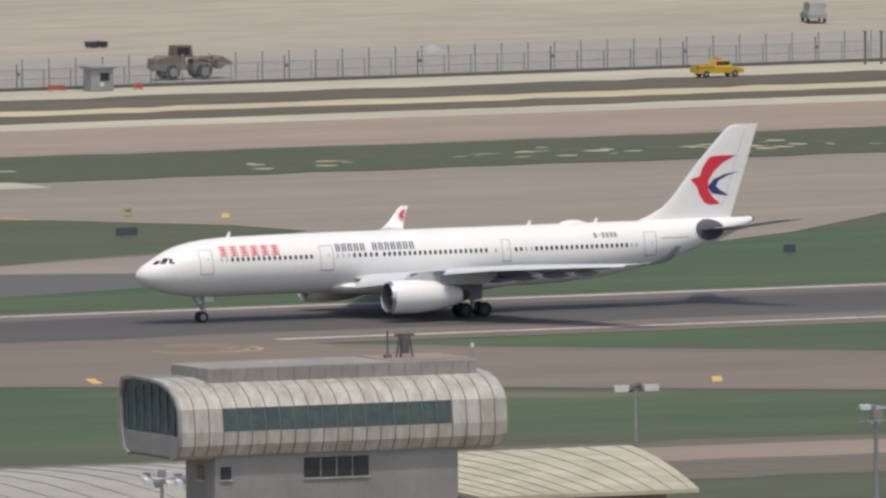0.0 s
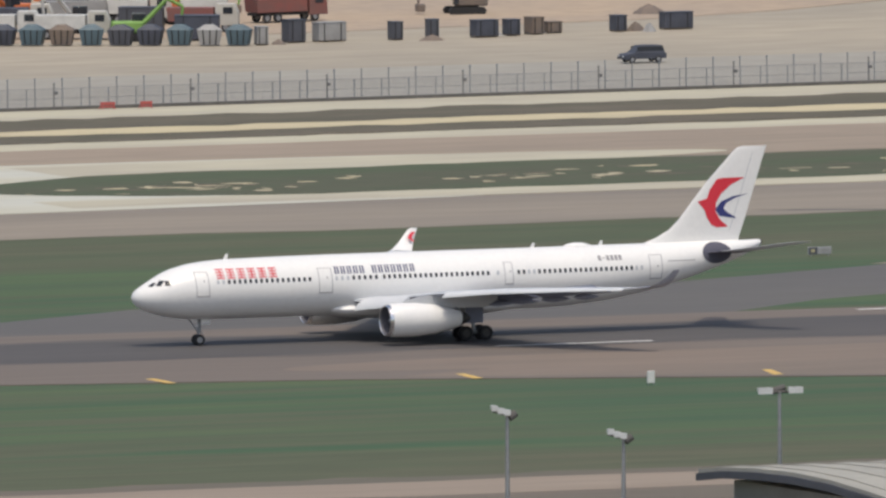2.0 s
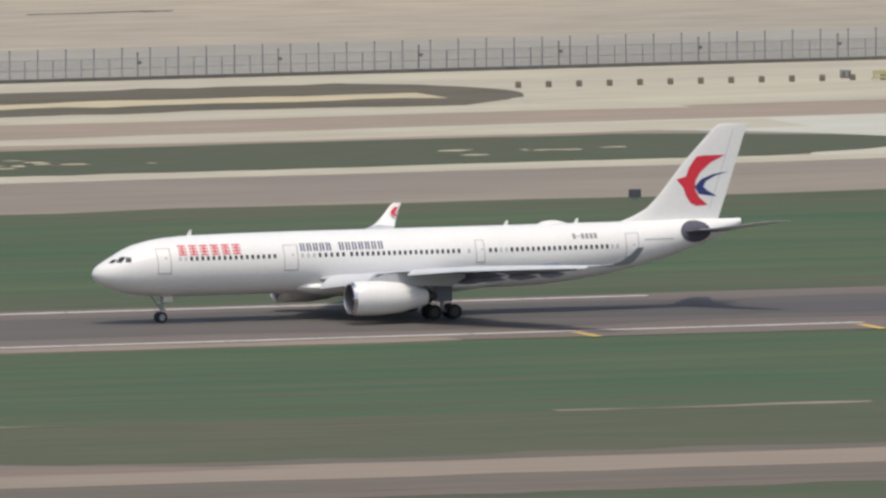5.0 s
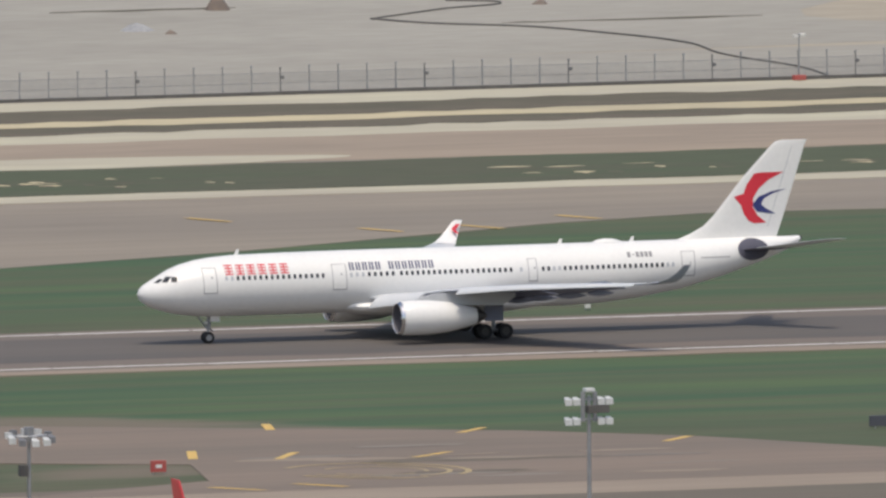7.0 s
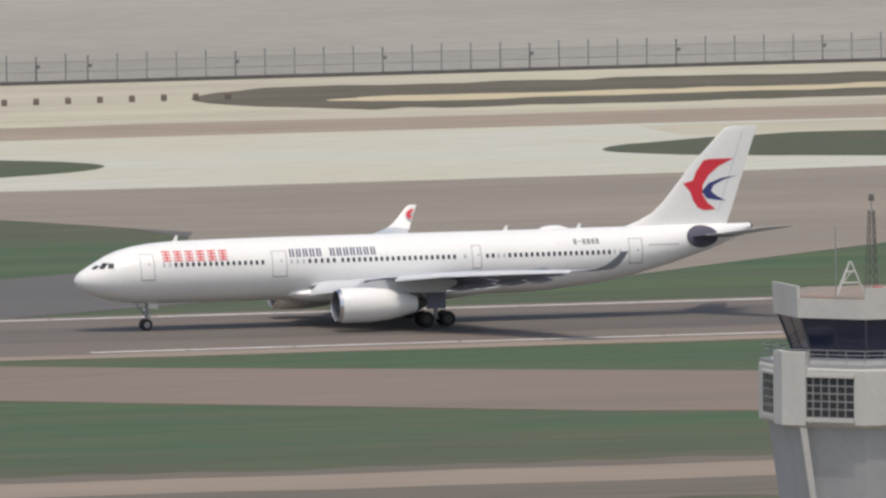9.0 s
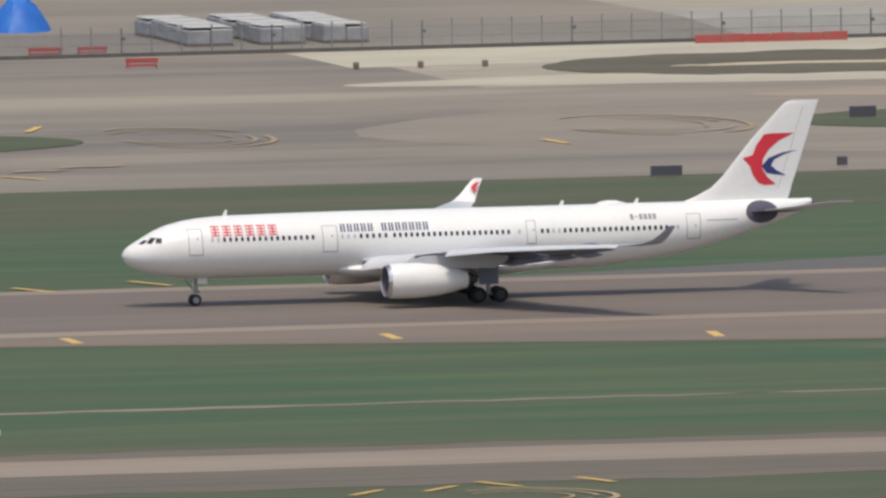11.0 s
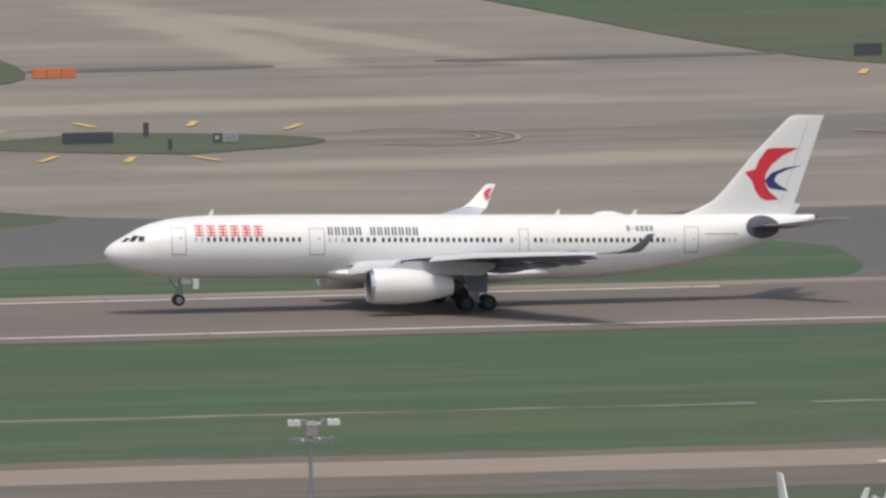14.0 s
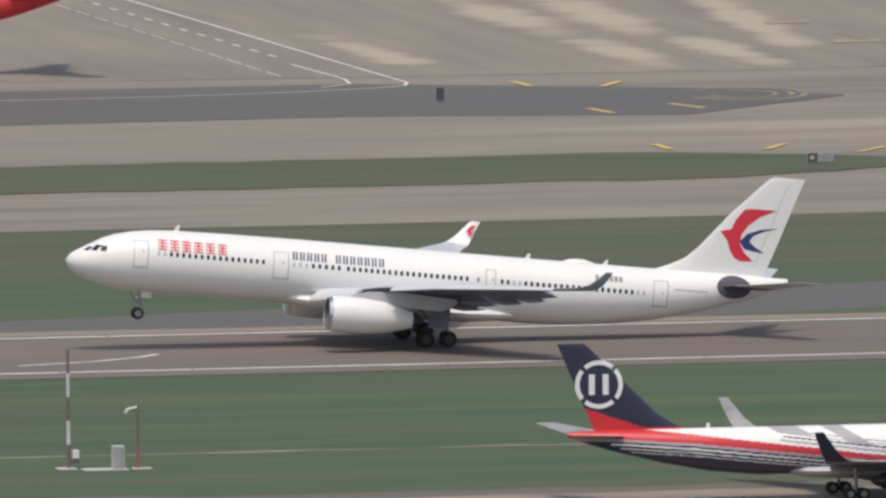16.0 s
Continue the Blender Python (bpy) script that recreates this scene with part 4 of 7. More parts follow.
        part("antenna", loft(bmesh.new(), [[(x - o - 0.2, -0.03, zc + rz - 0.05), (x - o + 0.25, -0.03, zc + rz - 0.05), (x - o + 0.25, 0.03, zc + rz - 0.05), (x - o - 0.2, 0.03, zc + rz - 0.05)], [(x - o + 0.1, -0.02, zc + rz + h), (x - o + 0.3, -0.02, zc + rz + h), (x - o + 0.3, 0.02, zc + rz + h), (x - o + 0.1, 0.02, zc + rz + h)]]), WHITE, jet)
    part("antenna_dome", loft(bmesh.new(), [[(x - o, y, z) for x, y, z in ring(x, 7.98, rz, ry, 16)] for x, rz, ry in ((43.6, 0.05, 0.1), (44.0, 0.24, 0.5), (44.7, 0.36, 0.7), (45.5, 0.34, 0.68), (46.1, 0.18, 0.4), (46.5, 0.05, 0.1))]), WHITE, jet, smooth=True)
    return jet, wings, bogies


jet, jet_wings, jet_bogies = build_jet()
jet_near_wing, jet_far_wing = jet_wings["near"], jet_wings["far"]
jet_near_bogie, jet_far_bogie = jet_bogies["near"], jet_bogies["far"]


# ---- painted lines ----
def stripe(bm, x, y, dx, dy, w, z=0.02):
    slab(bm, [(x - dx / 2 - w / 2, y - dy / 2), (x - dx / 2 + w / 2, y - dy / 2), (x + dx / 2 + w / 2, y + dy / 2), (x + dx / 2 - w / 2, y + dy / 2)], z)


def path_line(bm, pts, w, z):
    for (x0, y0), (x1, y1) in zip(pts, pts[1:]):
        d = Vector((x1 - x0, y1 - y0)).normalized() * (w / 2)
        slab(bm, [(x0 - d.y, y0 + d.x), (x0 + d.y, y0 - d.x), (x1 + d.y, y1 - d.x), (x1 - d.y, y1 + d.x)], z)


def line_thing(name, bm, mat, label):
    return single(name, bm, mat, label, "road marking", "structure")


def edge_line(name, x0, x1, y, w=1.0):
    bm = bmesh.new()
    rnd = random.Random(int(x0))
    x = x0
    while x < x1:
        e = min(x1, x + rnd.uniform(8, 16))
        slab(bm, [(x, y - w / 2 + rnd.uniform(-0.1, 0.1)), (e - 0.15, y - w / 2 + rnd.uniform(-0.1, 0.1)), (e - 0.15, y + w / 2), (x, y + w / 2)], 0.018)
        x = e
    line_thing(name, bm, WHITELINE, "worn white runway edge line")


for k, (a, b, y) in enumerate(((560, 874, 15.9), (1150, 1457, 15.9), (1640, 2300, 15.9), (560, 914, -24.7), (1150, 1462, -24.7), (1663, 2300, -24.7))):
    edge_line("trim_edge_line_%d" % (k + 1), a, b, y)
edge_line("trim_edge_line_7", 1590, 1606, -14.0)
k = 0
for x, y in ((1676, -93), (1651, -79), (1624.9, -67.5), (1598.6, -57.5), (1571.8, -49.4), (1544.2, -42.2), (1516.6, -36.8), (1488.5, -33.2), (1460.5, -30.0), (1433, -29), (1124, -73), (1096, -59), (1068.2, -50), (1040.9, -42.3), (1013.3, -37.1), (985.7, -32.5), (957.6, -29.6), (929.5, -29.0)):
    k += 1
    bm = bmesh.new()
    stripe(bm, x, y, float(np.interp(-y, (30, 45, 60, 95), (-0.3, -0.6, -1.9, -3.0))), -6.5, 1.0)
    line_thing("trim_shoulder_mark_%d" % k, bm, YELLOWLINE, "short yellow shoulder stripe")
far_marks = [(992, 144, 1.5), (1002, 147, 1.5), (1014, 150, 1.4), (1026, 153, 1.3), (1039, 155, 1.2), (1051, 156, 1.0), (965, 22, 2), (978, 23, 2), (1005, 24, 2), (1027, 24, 2), (1039, 28, 2), (1053, 284, -2.5), (1065, 281, 0.8), (1067, 234, 1.8), (1077, 234, -1.5),
             (852, 281, -2.5), (865, 281, 1), (856, 233, 2), (866, 236, 0.5), (876, 235, -2), (884, 228, -3), (853, 193, -3), (860, 190, -2), (867, 189, 1), (822.3, 143, 0.4), (834.9, 139, -3), (763, 235, 0.2), (773, 232, -3), (781, 226, -4), (767, 324, 0.4), (775, 321, -3), (767, 285, 1), (776, 289, 2),
             (1361, 135, 2), (1374, 144, 2), (1351, 135, 2), (1341, 155, 2), (1712, 144, 2), (1732, 137, -3), (952, 284, -2), (964, 281, 1), (957, 190, -2), (966, 190, 2), (968, 236, 0.4), (978, 232, -2), (955, 232, 1.5), (1058, 190, -1), (1125, 193, 0.5), (1084, 227, -3), (1065, 164, 3), (708, 43, 2), (719, 44, 2)]
for k, (x, y, dx) in enumerate(far_marks):
    bm = bmesh.new()
    stripe(bm, x, y, dx, -6.5, 0.8)
    line_thing("trim_taxi_mark_%d" % (k + 1), bm, YELLOWLINE, "short yellow taxiway stripe")
near_marks = [(918, -206, 0.8, 7), (927, -207, -1, 7), (934, -210, -3.5, 6), (940, -214, -4, 5), (989, -214, -4, 5), (996, -212, -4, 5), (1002, -209, 2, 6), (1011, -207, 1.5, 6), (1256, -101, -2, 7), (1238.7, -130, -3, 9), (1246, -134, -4, 7), (1271, -112, -4, 5), (1284, -129, -4, 5), (1229, -169, 3, 5), (1237, -168, 3, 5), (1196, -160, 2, 5), (1258, -138, -5, 5), (1300, -160, -4, 6), (1312, -160, 3, 5), (946, -205, 1, 7)]
for k, (x, y, dx, dy) in enumerate(near_marks):
    bm = bmesh.new()
    stripe(bm, x, y, dx, -dy, 0.9)
    line_thing("trim_near_mark_%d" % (k + 1), bm, YELLOWLINE, "short yellow taxiway stripe")


SMEAR = material("smeared_yellow_paint", (0.40, 0.30, 0.165), 0.8, vary=1.0, scale=0.25, second=(0.29, 0.25, 0.21), fine=0.3, fine_scale=2.0)


def loop(name, x, y, rx, ry, seed=0):
    bm = bmesh.new()
    n = 40
    rl = random.Random(seed)
    for s, w in ((1.0, 0.6), (0.8, 0.5), (0.55, 0.4)):
        a, e = rl.uniform(-3.0, -2.2), rl.uniform(1.2, 2.6)
        pts = [(x + rx * s * math.cos(a + (e - a) * t / n), y + ry * s * math.sin(a + (e - a) * t / n)) for t in range(n)]
        cut = rl.randrange(8, 30)
        path_line(bm, pts[:cut], w, 0.022)
        path_line(bm, pts[cut + 3:], w, 0.022)
    line_thing(name, bm, SMEAR if y > 0 else FADEDYELLOW, "faded worn yellow painted loop")


for k, (x, y, rx, ry) in enumerate(((1094, 211, 8, 14), (1140, 212, 9, 14), (1040, 211, 8, 12), (992, 211, 8, 12), (940, 211, 8, 13), (893, 211, 8, 12), (842, 213, 8, 12), (792, 210, 8, 11), (1247, -154, 8, 9), (1000, -222, 8, 9), (1651, -33, 6, 6), (784, 304, 6, 9))):
    loop("trim_loop_%d" % (k + 1), x, y, rx, ry, k)
for k, (x, y, w, h) in enumerate(((1075, 176, 3.5, 3), (1069, 172, 3, 3), (974, 178, 3.5, 3), (984, 177, 3.5, 3), (807, 440, 2.6, 7), (808, 402, 2.6, 7), (809, 373, 2.6, 7), (810, 336, 2.6, 7))):
    line_thing("trim_patch_%d" % (k + 1), slab(bmesh.new(), rounded([(x - w, y - h * 0.5), (x - w * 0.2, y - h * 0.15), (x + w * 0.7, y - h * 0.4), (x + w * 1.2, y + h * 0.5), (x + w * 0.3, y + h * 0.1), (x - w * 0.6, y + h * 0.5)], 1), 0.016 + 0.002 * (k % 2)), SMEAR, "faded yellow painted patch")
# taxi lines on the far apron
bm = bmesh.new()
path_line(bm, [(753.3, 462), (755, 400), (757, 329), (756, 325), (753, 322.5), (743, 319), (731, 317), (700, 316)], 0.35, 0.02)
path_line(bm, [(751.3, 358), (752.3, 336), (751.5, 329), (748, 325)], 0.3, 0.02)
line_thing("trim_apron_line_1", bm, WHITELINE, "white painted apron line")
for j, (x0, y0, x1, y1, w) in enumerate(((749.2, 460, 752, 364, 0.35), (745.6, 450, 747.2, 339, 0.18))):
    bm = bmesh.new()
    for k in range(12):
        u0, u1 = k / 12, (k + (0.42 if j == 0 else 0.75)) / 12
        path_line(bm, [(x0 + (x1 - x0) * u0, y0 + (y1 - y0) * u0), (x0 + (x1 - x0) * u1, y0 + (y1 - y0) * u1)], w, 0.02)
    line_thing("trim_apron_line_%d" % (j + 2), bm, WHITELINE, "dashed white apron line")
for j, (x, side) in enumerate(((888.6, -1), (903.4, 1))):
    bm = bmesh.new()
    path_line(bm, [(x - 0.2, -177), (x + 0.2, -193.5)], 0.38, 0.02)
    for k in range(6):
        path_line(bm, [(x + side * 1.7 - 0.2 + 0.06 * k, -177 - 2.8 * k), (x + side * 1.7 - 0.16 + 0.06 * k, -178.7 - 2.8 * k)], 0.38, 0.02)
    line_thing("trim_hold_line_%d" % (j + 1), bm, WHITELINE, "white painted holding line with a dashed one beside it")
for j, (x, y) in enumerate(((896.3, -183.6), (841, -183))):
    bm = bmesh.new()
    slab(bm, [(x - 1.4, y), (x + 1.2, y + 0.2), (x + 1.3, y - 1.6), (x - 1.3, y - 1.8)], 0.02)
    line_thing("trim_taxi_patch_%d" % (j + 1), bm, WHITELINE, "worn white painted patch")
line_thing("trim_stop_board", slab(bmesh.new(), [(1209.5, -104), (1214.5, -104), (1219, -86), (1213.5, -84)], 0.02), REDPAINT, "faded red painted ground sign")
bm = bmesh.new()
for k in range(4):
    stripe(bm, 1212.6 + k * 1.05, -101 + 4.2 * k, 0.2, 1.4, 2.6, 0.03)
line_thing("trim_stop_board_bars", bm, WHITELINE, "pale bars on the red painted sign")
bm = bmesh.new()
path_line(bm, [(657, -16), (664, -13), (669, -9), (671, -6)], 0.6, 0.02)
line_thing("trim_turn_line", bm, WHITELINE, "white curved runway turn line")
bm = bmesh.new()
path_line(bm, [(809.4, 386), (811.5, 356), (812.4, 330), (813.6, 297), (815, 252), (814, 212)], 0.13, 0.02)
line_thing("trim_crack", bm, STAIN, "long dark sealed crack in the apron")
# grass in bands, drier and greener
rnd = random.Random(5)
for j, (mat, count, word) in enumerate(((CREAM, 150, "pale"), (DIRT, 130, "brown"))):
    bm = bmesh.new()
    for k in range(count):
        c = rnd.choice((1648, 1655, 1662, 1690, 1704, 1730, 1770, 1800, 1815, 1826, 1838, 1322, 1345, 1400, 1430, 1470, 1520))
        x, y = c + rnd.gauss(0, 7), 207 + rnd.gauss(0, 4.0)
        w, h = rnd.uniform(0.3, 2.0), rnd.uniform(0.3, 1.2)
        slab(bm, [(x + w * rnd.uniform(0.5, 1.4) * math.cos(q * 0.9), y + h * rnd.uniform(0.5, 1.4) * math.sin(q * 0.9)) for q in range(7)], 0.026 + 0.0008 * (k % 9) + 0.01 * j)
    single("bare_specks", bm, mat, "small bare %s specks in the grass strip" % word, "bare ground", "stuff")
for k, (x, y, w, h) in enumerate(((1690, 405, 22, 1.0), (1745, 470, 30, 4), (1560, 425, 8, 0.8), (1480, 420, 14, 0.7), (1440, 455, 10, 1.0))):
    ground_piece("soil_patch_%d" % (k + 1), strip(x - w, x + w, y - h, y + h, 6, 6, seed=300 + k, wobble=0.9, step=4), -0.02, DIRT, "dark wet patch on the sand", "ground", 0.03)
ground_piece("sand_bank", rounded([(1640, 436), (1700, 425), (1760, 428), (1830, 436), (1900, 520), (1800, 640), (1640, 640)], 2), -0.015, ORANGESAND, "orange heap sand of the construction site", "ground")

# ---- fence ----
FENCE = material("galvanised_fence", (0.30, 0.31, 0.33), 0.5, 0.4, vary=0.5, scale=1.5)
FENCEDARK = material("dark_fence_steel", (0.19, 0.19, 0.2), 0.6, 0.3, vary=0.5, scale=1.5)
RUSTY = material("dark_fence_base", (0.13, 0.125, 0.12), 0.9, vary=0.6, scale=0.5)
REDP = material("red_plastic", (0.46, 0.075, 0.07), 0.5, vary=0.7, scale=0.6, second=(0.36, 0.13, 0.115))
PALEYELLOW = material("faded_yellow_plastic", (0.50, 0.455, 0.27), 0.6, vary=0.5, scale=0.6)
ORANGE = material("orange_plastic", (0.60, 0.17, 0.06), 0.5, vary=0.4, scale=0.6)
YELLOW = material("yellow_vehicle_paint", (0.62, 0.40, 0.04), 0.4, coat=0.2, vary=0.4, scale=0.8)
GREYBOX = material("grey_sheet_metal", (0.33, 0.33, 0.33), 0.6, vary=0.6, scale=0.6)
TEALBOX = material("faded_teal_paint", (0.09, 0.14, 0.17), 0.6, vary=0.6, scale=0.6)
DARKBLUE = material("dark_blue_paint", (0.07, 0.078, 0.105), 0.6, vary=0.8, scale=0.6)
TARPBLUE = material("blue_tarpaulin", (0.015, 0.13, 0.52), 0.55, vary=0.6, scale=0.5, second=(0.03, 0.2, 0.6))
WRAP = material("pale_wrapped_cargo", (0.40, 0.405, 0.41), 0.6, vary=0.9, scale=0.7, second=(0.27, 0.28, 0.30), fine=0.3, fine_scale=2.0)
COVER = material("dusty_cover_sheet", (0.50, 0.50, 0.48), 0.7, vary=0.8, scale=0.5, second=(0.40, 0.40, 0.39))
RUSTRED = material("rust_red_paint", (0.24, 0.085, 0.075), 0.7, vary=0.7, scale=0.7, second=(0.15, 0.10, 0.09))
LIME = material("lime_machine_paint", (0.22, 0.40, 0.10), 0.6, vary=0.6, scale=0.7)
SITEWHITE = material("dusty_white_paint", (0.62, 0.62, 0.60), 0.6, vary=0.6, scale=0.7)
BROWN = material("muddy_machine_paint", (0.20, 0.155, 0.125), 0.8, vary=0.7, scale=0.8, second=(0.13, 0.115, 0.11))
SIGN = material("dark_sign_back", (0.08, 0.085, 0.105), 0.6, vary=0.4, scale=0.8)
WHITEP = material("white_painted_metal", (0.72, 0.72, 0.70), 0.5, vary=0.4, scale=0.6)
TRUCKWHITE = material("dusty_white_cab", (0.55, 0.53, 0.48), 0.5, vary=0.6, scale=0.5)


def post_mesh(h, forked, lamp):
    bm = bmesh.new()
    rod(bm, (0, 0, 0), (0, 0, h), 0.07, n=6)
    if forked:
        rod(bm, (0, 0, h), (-0.16, -0.2, h + 0.35), 0.05, n=6)
        rod(bm, (0, 0, h), (0.16, 0.2, h + 0.35), 0.05, n=6)
        rod(bm, (0, 0.05, 0.8), (0.22, 0.3, 0), 0.05, n=6)
    if lamp:
        box(bm, -0.02, 0.34, -0.16, 0.16, h * 0.66, h * 0.66 + 0.3)
        rod(bm, (0, 0.05, 0.8), (0.22, 0.3, 0), 0.05, n=6)
    return mesh_of("post", bm, FENCE if not lamp else FENCEDARK)


def wire_sheet(bm, x0, y0, x1, y1, z0, z1, pitch=0.2, w=0.032):
    L = math.hypot(x1 - x0, y1 - y0)
    ux, uy = (x1 - x0) / L, (y1 - y0) / L
    n = int(L / pitch)
    for k in range(n):
        x, y = x0 + ux * k * pitch, y0 + uy * k * pitch
        bm.faces.new([bm.verts.new(p) for p in ((x, y, z0), (x + ux * w, y + uy * w, z0), (x + ux * w, y + uy * w, z1), (x, y, z1))])
    m = int((z1 - z0) / 0.8) + 1
    for k in range(m):
        z = z0 + k * (z1 - z0) / (m - 1)
        bm.faces.new([bm.verts.new(p) for p in ((x0, y0, z), (x1, y1, z), (x1, y1, z + w), (x0, y0, z + w))])


fence = empty("fence", pose(0, 0, 0), "grey wire mesh perimeter fence with camera heads on posts", "fence")
back_fence = empty("fence", pose(0, 0, 0), "row of tall forked grey fence posts", "fence")
plain_post, lamp_post, low_post, tall_post = post_mesh(2.55, True, False), post_mesh(2.35, True, True), post_mesh(2.1, False, False), post_mesh(2.75, True, False)
for k in range(-93, 36):
    p = new("post", lamp_post if k % 5 == (0 if k > -7 else 1 if k > -45 else 4) else plain_post)
    p.location, p.parent = (1393.22 + 3.01 * k + (0.75 if k <= -45 else 0.0), 324.0, -0.02), fence
for k in range(-38, 110):
    p = new("post", low_post if k % 5 else lamp_post)
    p.location, p.parent = (1614.98 + 2.992 * k, 324.0, -0.02), fence
    p = new("post", tall_post)
    p.location, p.parent = (1613.74 + 2.985 * k, 325.6, -0.02), back_fence
bm = bmesh.new()
wire_sheet(bm, 1108, 324, 1945, 324, 0.1, 2.1, 0.2, 0.045)
tagged(part("wire_mesh", bm, FENCE, fence, "fine grey wire mesh"), kind="stuff")
part("kerb", boxes((1104, 1945, 323.8, 324.3, -0.1, 0.28)), RUSTY, fence, "dark concrete fence footing")
side_fence = empty("fence", pose(0, 0, 0), "dark screened site fence running away from the taxiway", "fence")
for k in range(30):
    p = new("post", plain_post)
    p.location, p.parent = (1103 + k * 0.14 + 1.5 * math.sin(k * 0.2), 329 + k * 3.0, -0.02), side_fence
bm = bmesh.new()
for k in range(29):
    wire_sheet(bm, 1103 + k * 0.14 + 1.5 * math.sin(k * 0.2), 329 + k * 3, 1103 + (k + 1) * 0.14 + 1.5 * math.sin((k + 1) * 0.2), 332 + k * 3, 0.05, 2.6, 0.12, 0.05)
tagged(part("wire_mesh", bm, RUSTY, side_fence, "dark screen mesh"), kind="stuff")


# ---- small things on the airfield ----
def barrel(x, y, mat=BROWN):
    bm = bmesh.new()
    prof = [(0, 0.28), (0.08, 0.31), (0.28, 0.29), (0.32, 0.31), (0.55, 0.29), (0.62, 0.24)]
    n = 10
    loft(bm, [[(r * math.cos(2 * math.pi * k / n), r * math.sin(2 * math.pi * k / n), z) for k in range(n)] for z, r in prof])
    return mesh_of("barrel", bm, mat)


bmesh_barrel = barrel(0, 0)
for a, b, n in (((1555.1, 297.0), (1627.6, 292.1), 24), ((1220, 293.5), (1266, 296), 15), ((1136, 297.9), (1148.4, 296.4), 3)):
    for k in range(n):
        u = k / (n - 1)
        ob = new("barrel", bmesh_barrel)
        ob.location = (a[0] + (b[0] - a[0]) * u, a[1] + (b[1] - a[1]) * u, 0.0)
        tagged(ob, "small muddy brown drum marking the pavement edge", "barrel", "drums along the pavement edge")


def barrier(x, y, w, mat, label, h=0.95, turn=0.0):
    """A trestle barrier: two boards on splayed legs."""
    b = empty("barrier", pose(x, y, 0, 0, 0, turn), label, "barrier")
    part("board", boxes((-w / 2, w / 2, -0.06, 0.06, h * 0.55, h), bevel=0.02), mat, b)
    part("rail", boxes((-w / 2 + 0.1, w / 2 - 0.1, -0.04, 0.04, h * 0.2, h * 0.42), bevel=0.01), mat, b)
    for s in (-1, 1):
        part("leg", rods(((s * w * 0.42, -0.3, 0), (s * w * 0.38, 0, h * 0.9), 0.05), ((s * w * 0.5, 0.3, 0), (s * w * 0.38, 0, h * 0.9), 0.05), n=6), mat, b)
    return b


barrier(1599, 221, 3.3, REDP, "red trestle barrier on bright concrete", 1.0)
barrier(1593.1, 293.6, 3.2, PALEYELLOW, "faded pale yellow trestle barrier on pale concrete", 1.0)
barrier(1117, 306, 3.2, REDP, "red trestle barrier on the apron", 1.0)
barrier(1695, 322.5, 1.6, REDP, "small red barrier before the fence", 0.7)
barrier(1699, 322, 1.3, REDP, "small red barrier before the fence", 0.7)
barrier(1798, 322, 1.9, REDP, "small red barrier before the fence", 0.6)
barrier(1806, 319.5, 0.9, REDP, "small red barrier before the fence", 0.7)
barrier(1113, 326, 3.4, REDP, "faded red barrier beside the fence", 0.9)
barrier(1118, 327, 3.0, REDP, "faded red barrier beside the fence", 0.8)
barrier(1097, 334, 3.4, REDP, "red water-filled barrier at the site corner", 1.1)
barrier(1221, 322, 2.6, REDP, "red barrier before the fence", 0.7)


def block_barrier(x, y, w, mat, label, h=0.9):
    b = empty("barrier", pose(x, y, 0), label, "barrier")
    n = max(1, round(w / 1.3))
    for k in range(n):
        x0 = -w / 2 + w * k / n
        bm = bmesh.new()
        loft(bm, [[(x, -d, z), (x, d, z)][::1] + [(x, d * 0.6, z2), (x, -d * 0.6, z2)] for x, z, z2, d in ((x0 + 0.03, 0, h, 0.28), (x0 + w / n - 0.03, 0, h, 0.28))])
        part("segment", bm, mat, b)
    return b


block_barrier(877.6, 301, 4.2, ORANGE, "row of orange plastic block barriers on the apron", 0.85)
block_barrier(1074, 312, 1.7, ORANGE, "orange plastic block barrier on the grass", 1.2)
hoard = empty("hoarding", pose(1184.4, 321.2, -0.09, 0, 0, -1.5), "low red hoarding panels before the fence", "hoarding")
for k in range(6):
    part("panel", boxes((-7.6 + k * 2.55, -7.6 + k * 2.55 + 2.5, -0.05, 0.05, 0.05, 0.85 + 0.05 * (k % 2)), bevel=0.02), REDP, hoard)


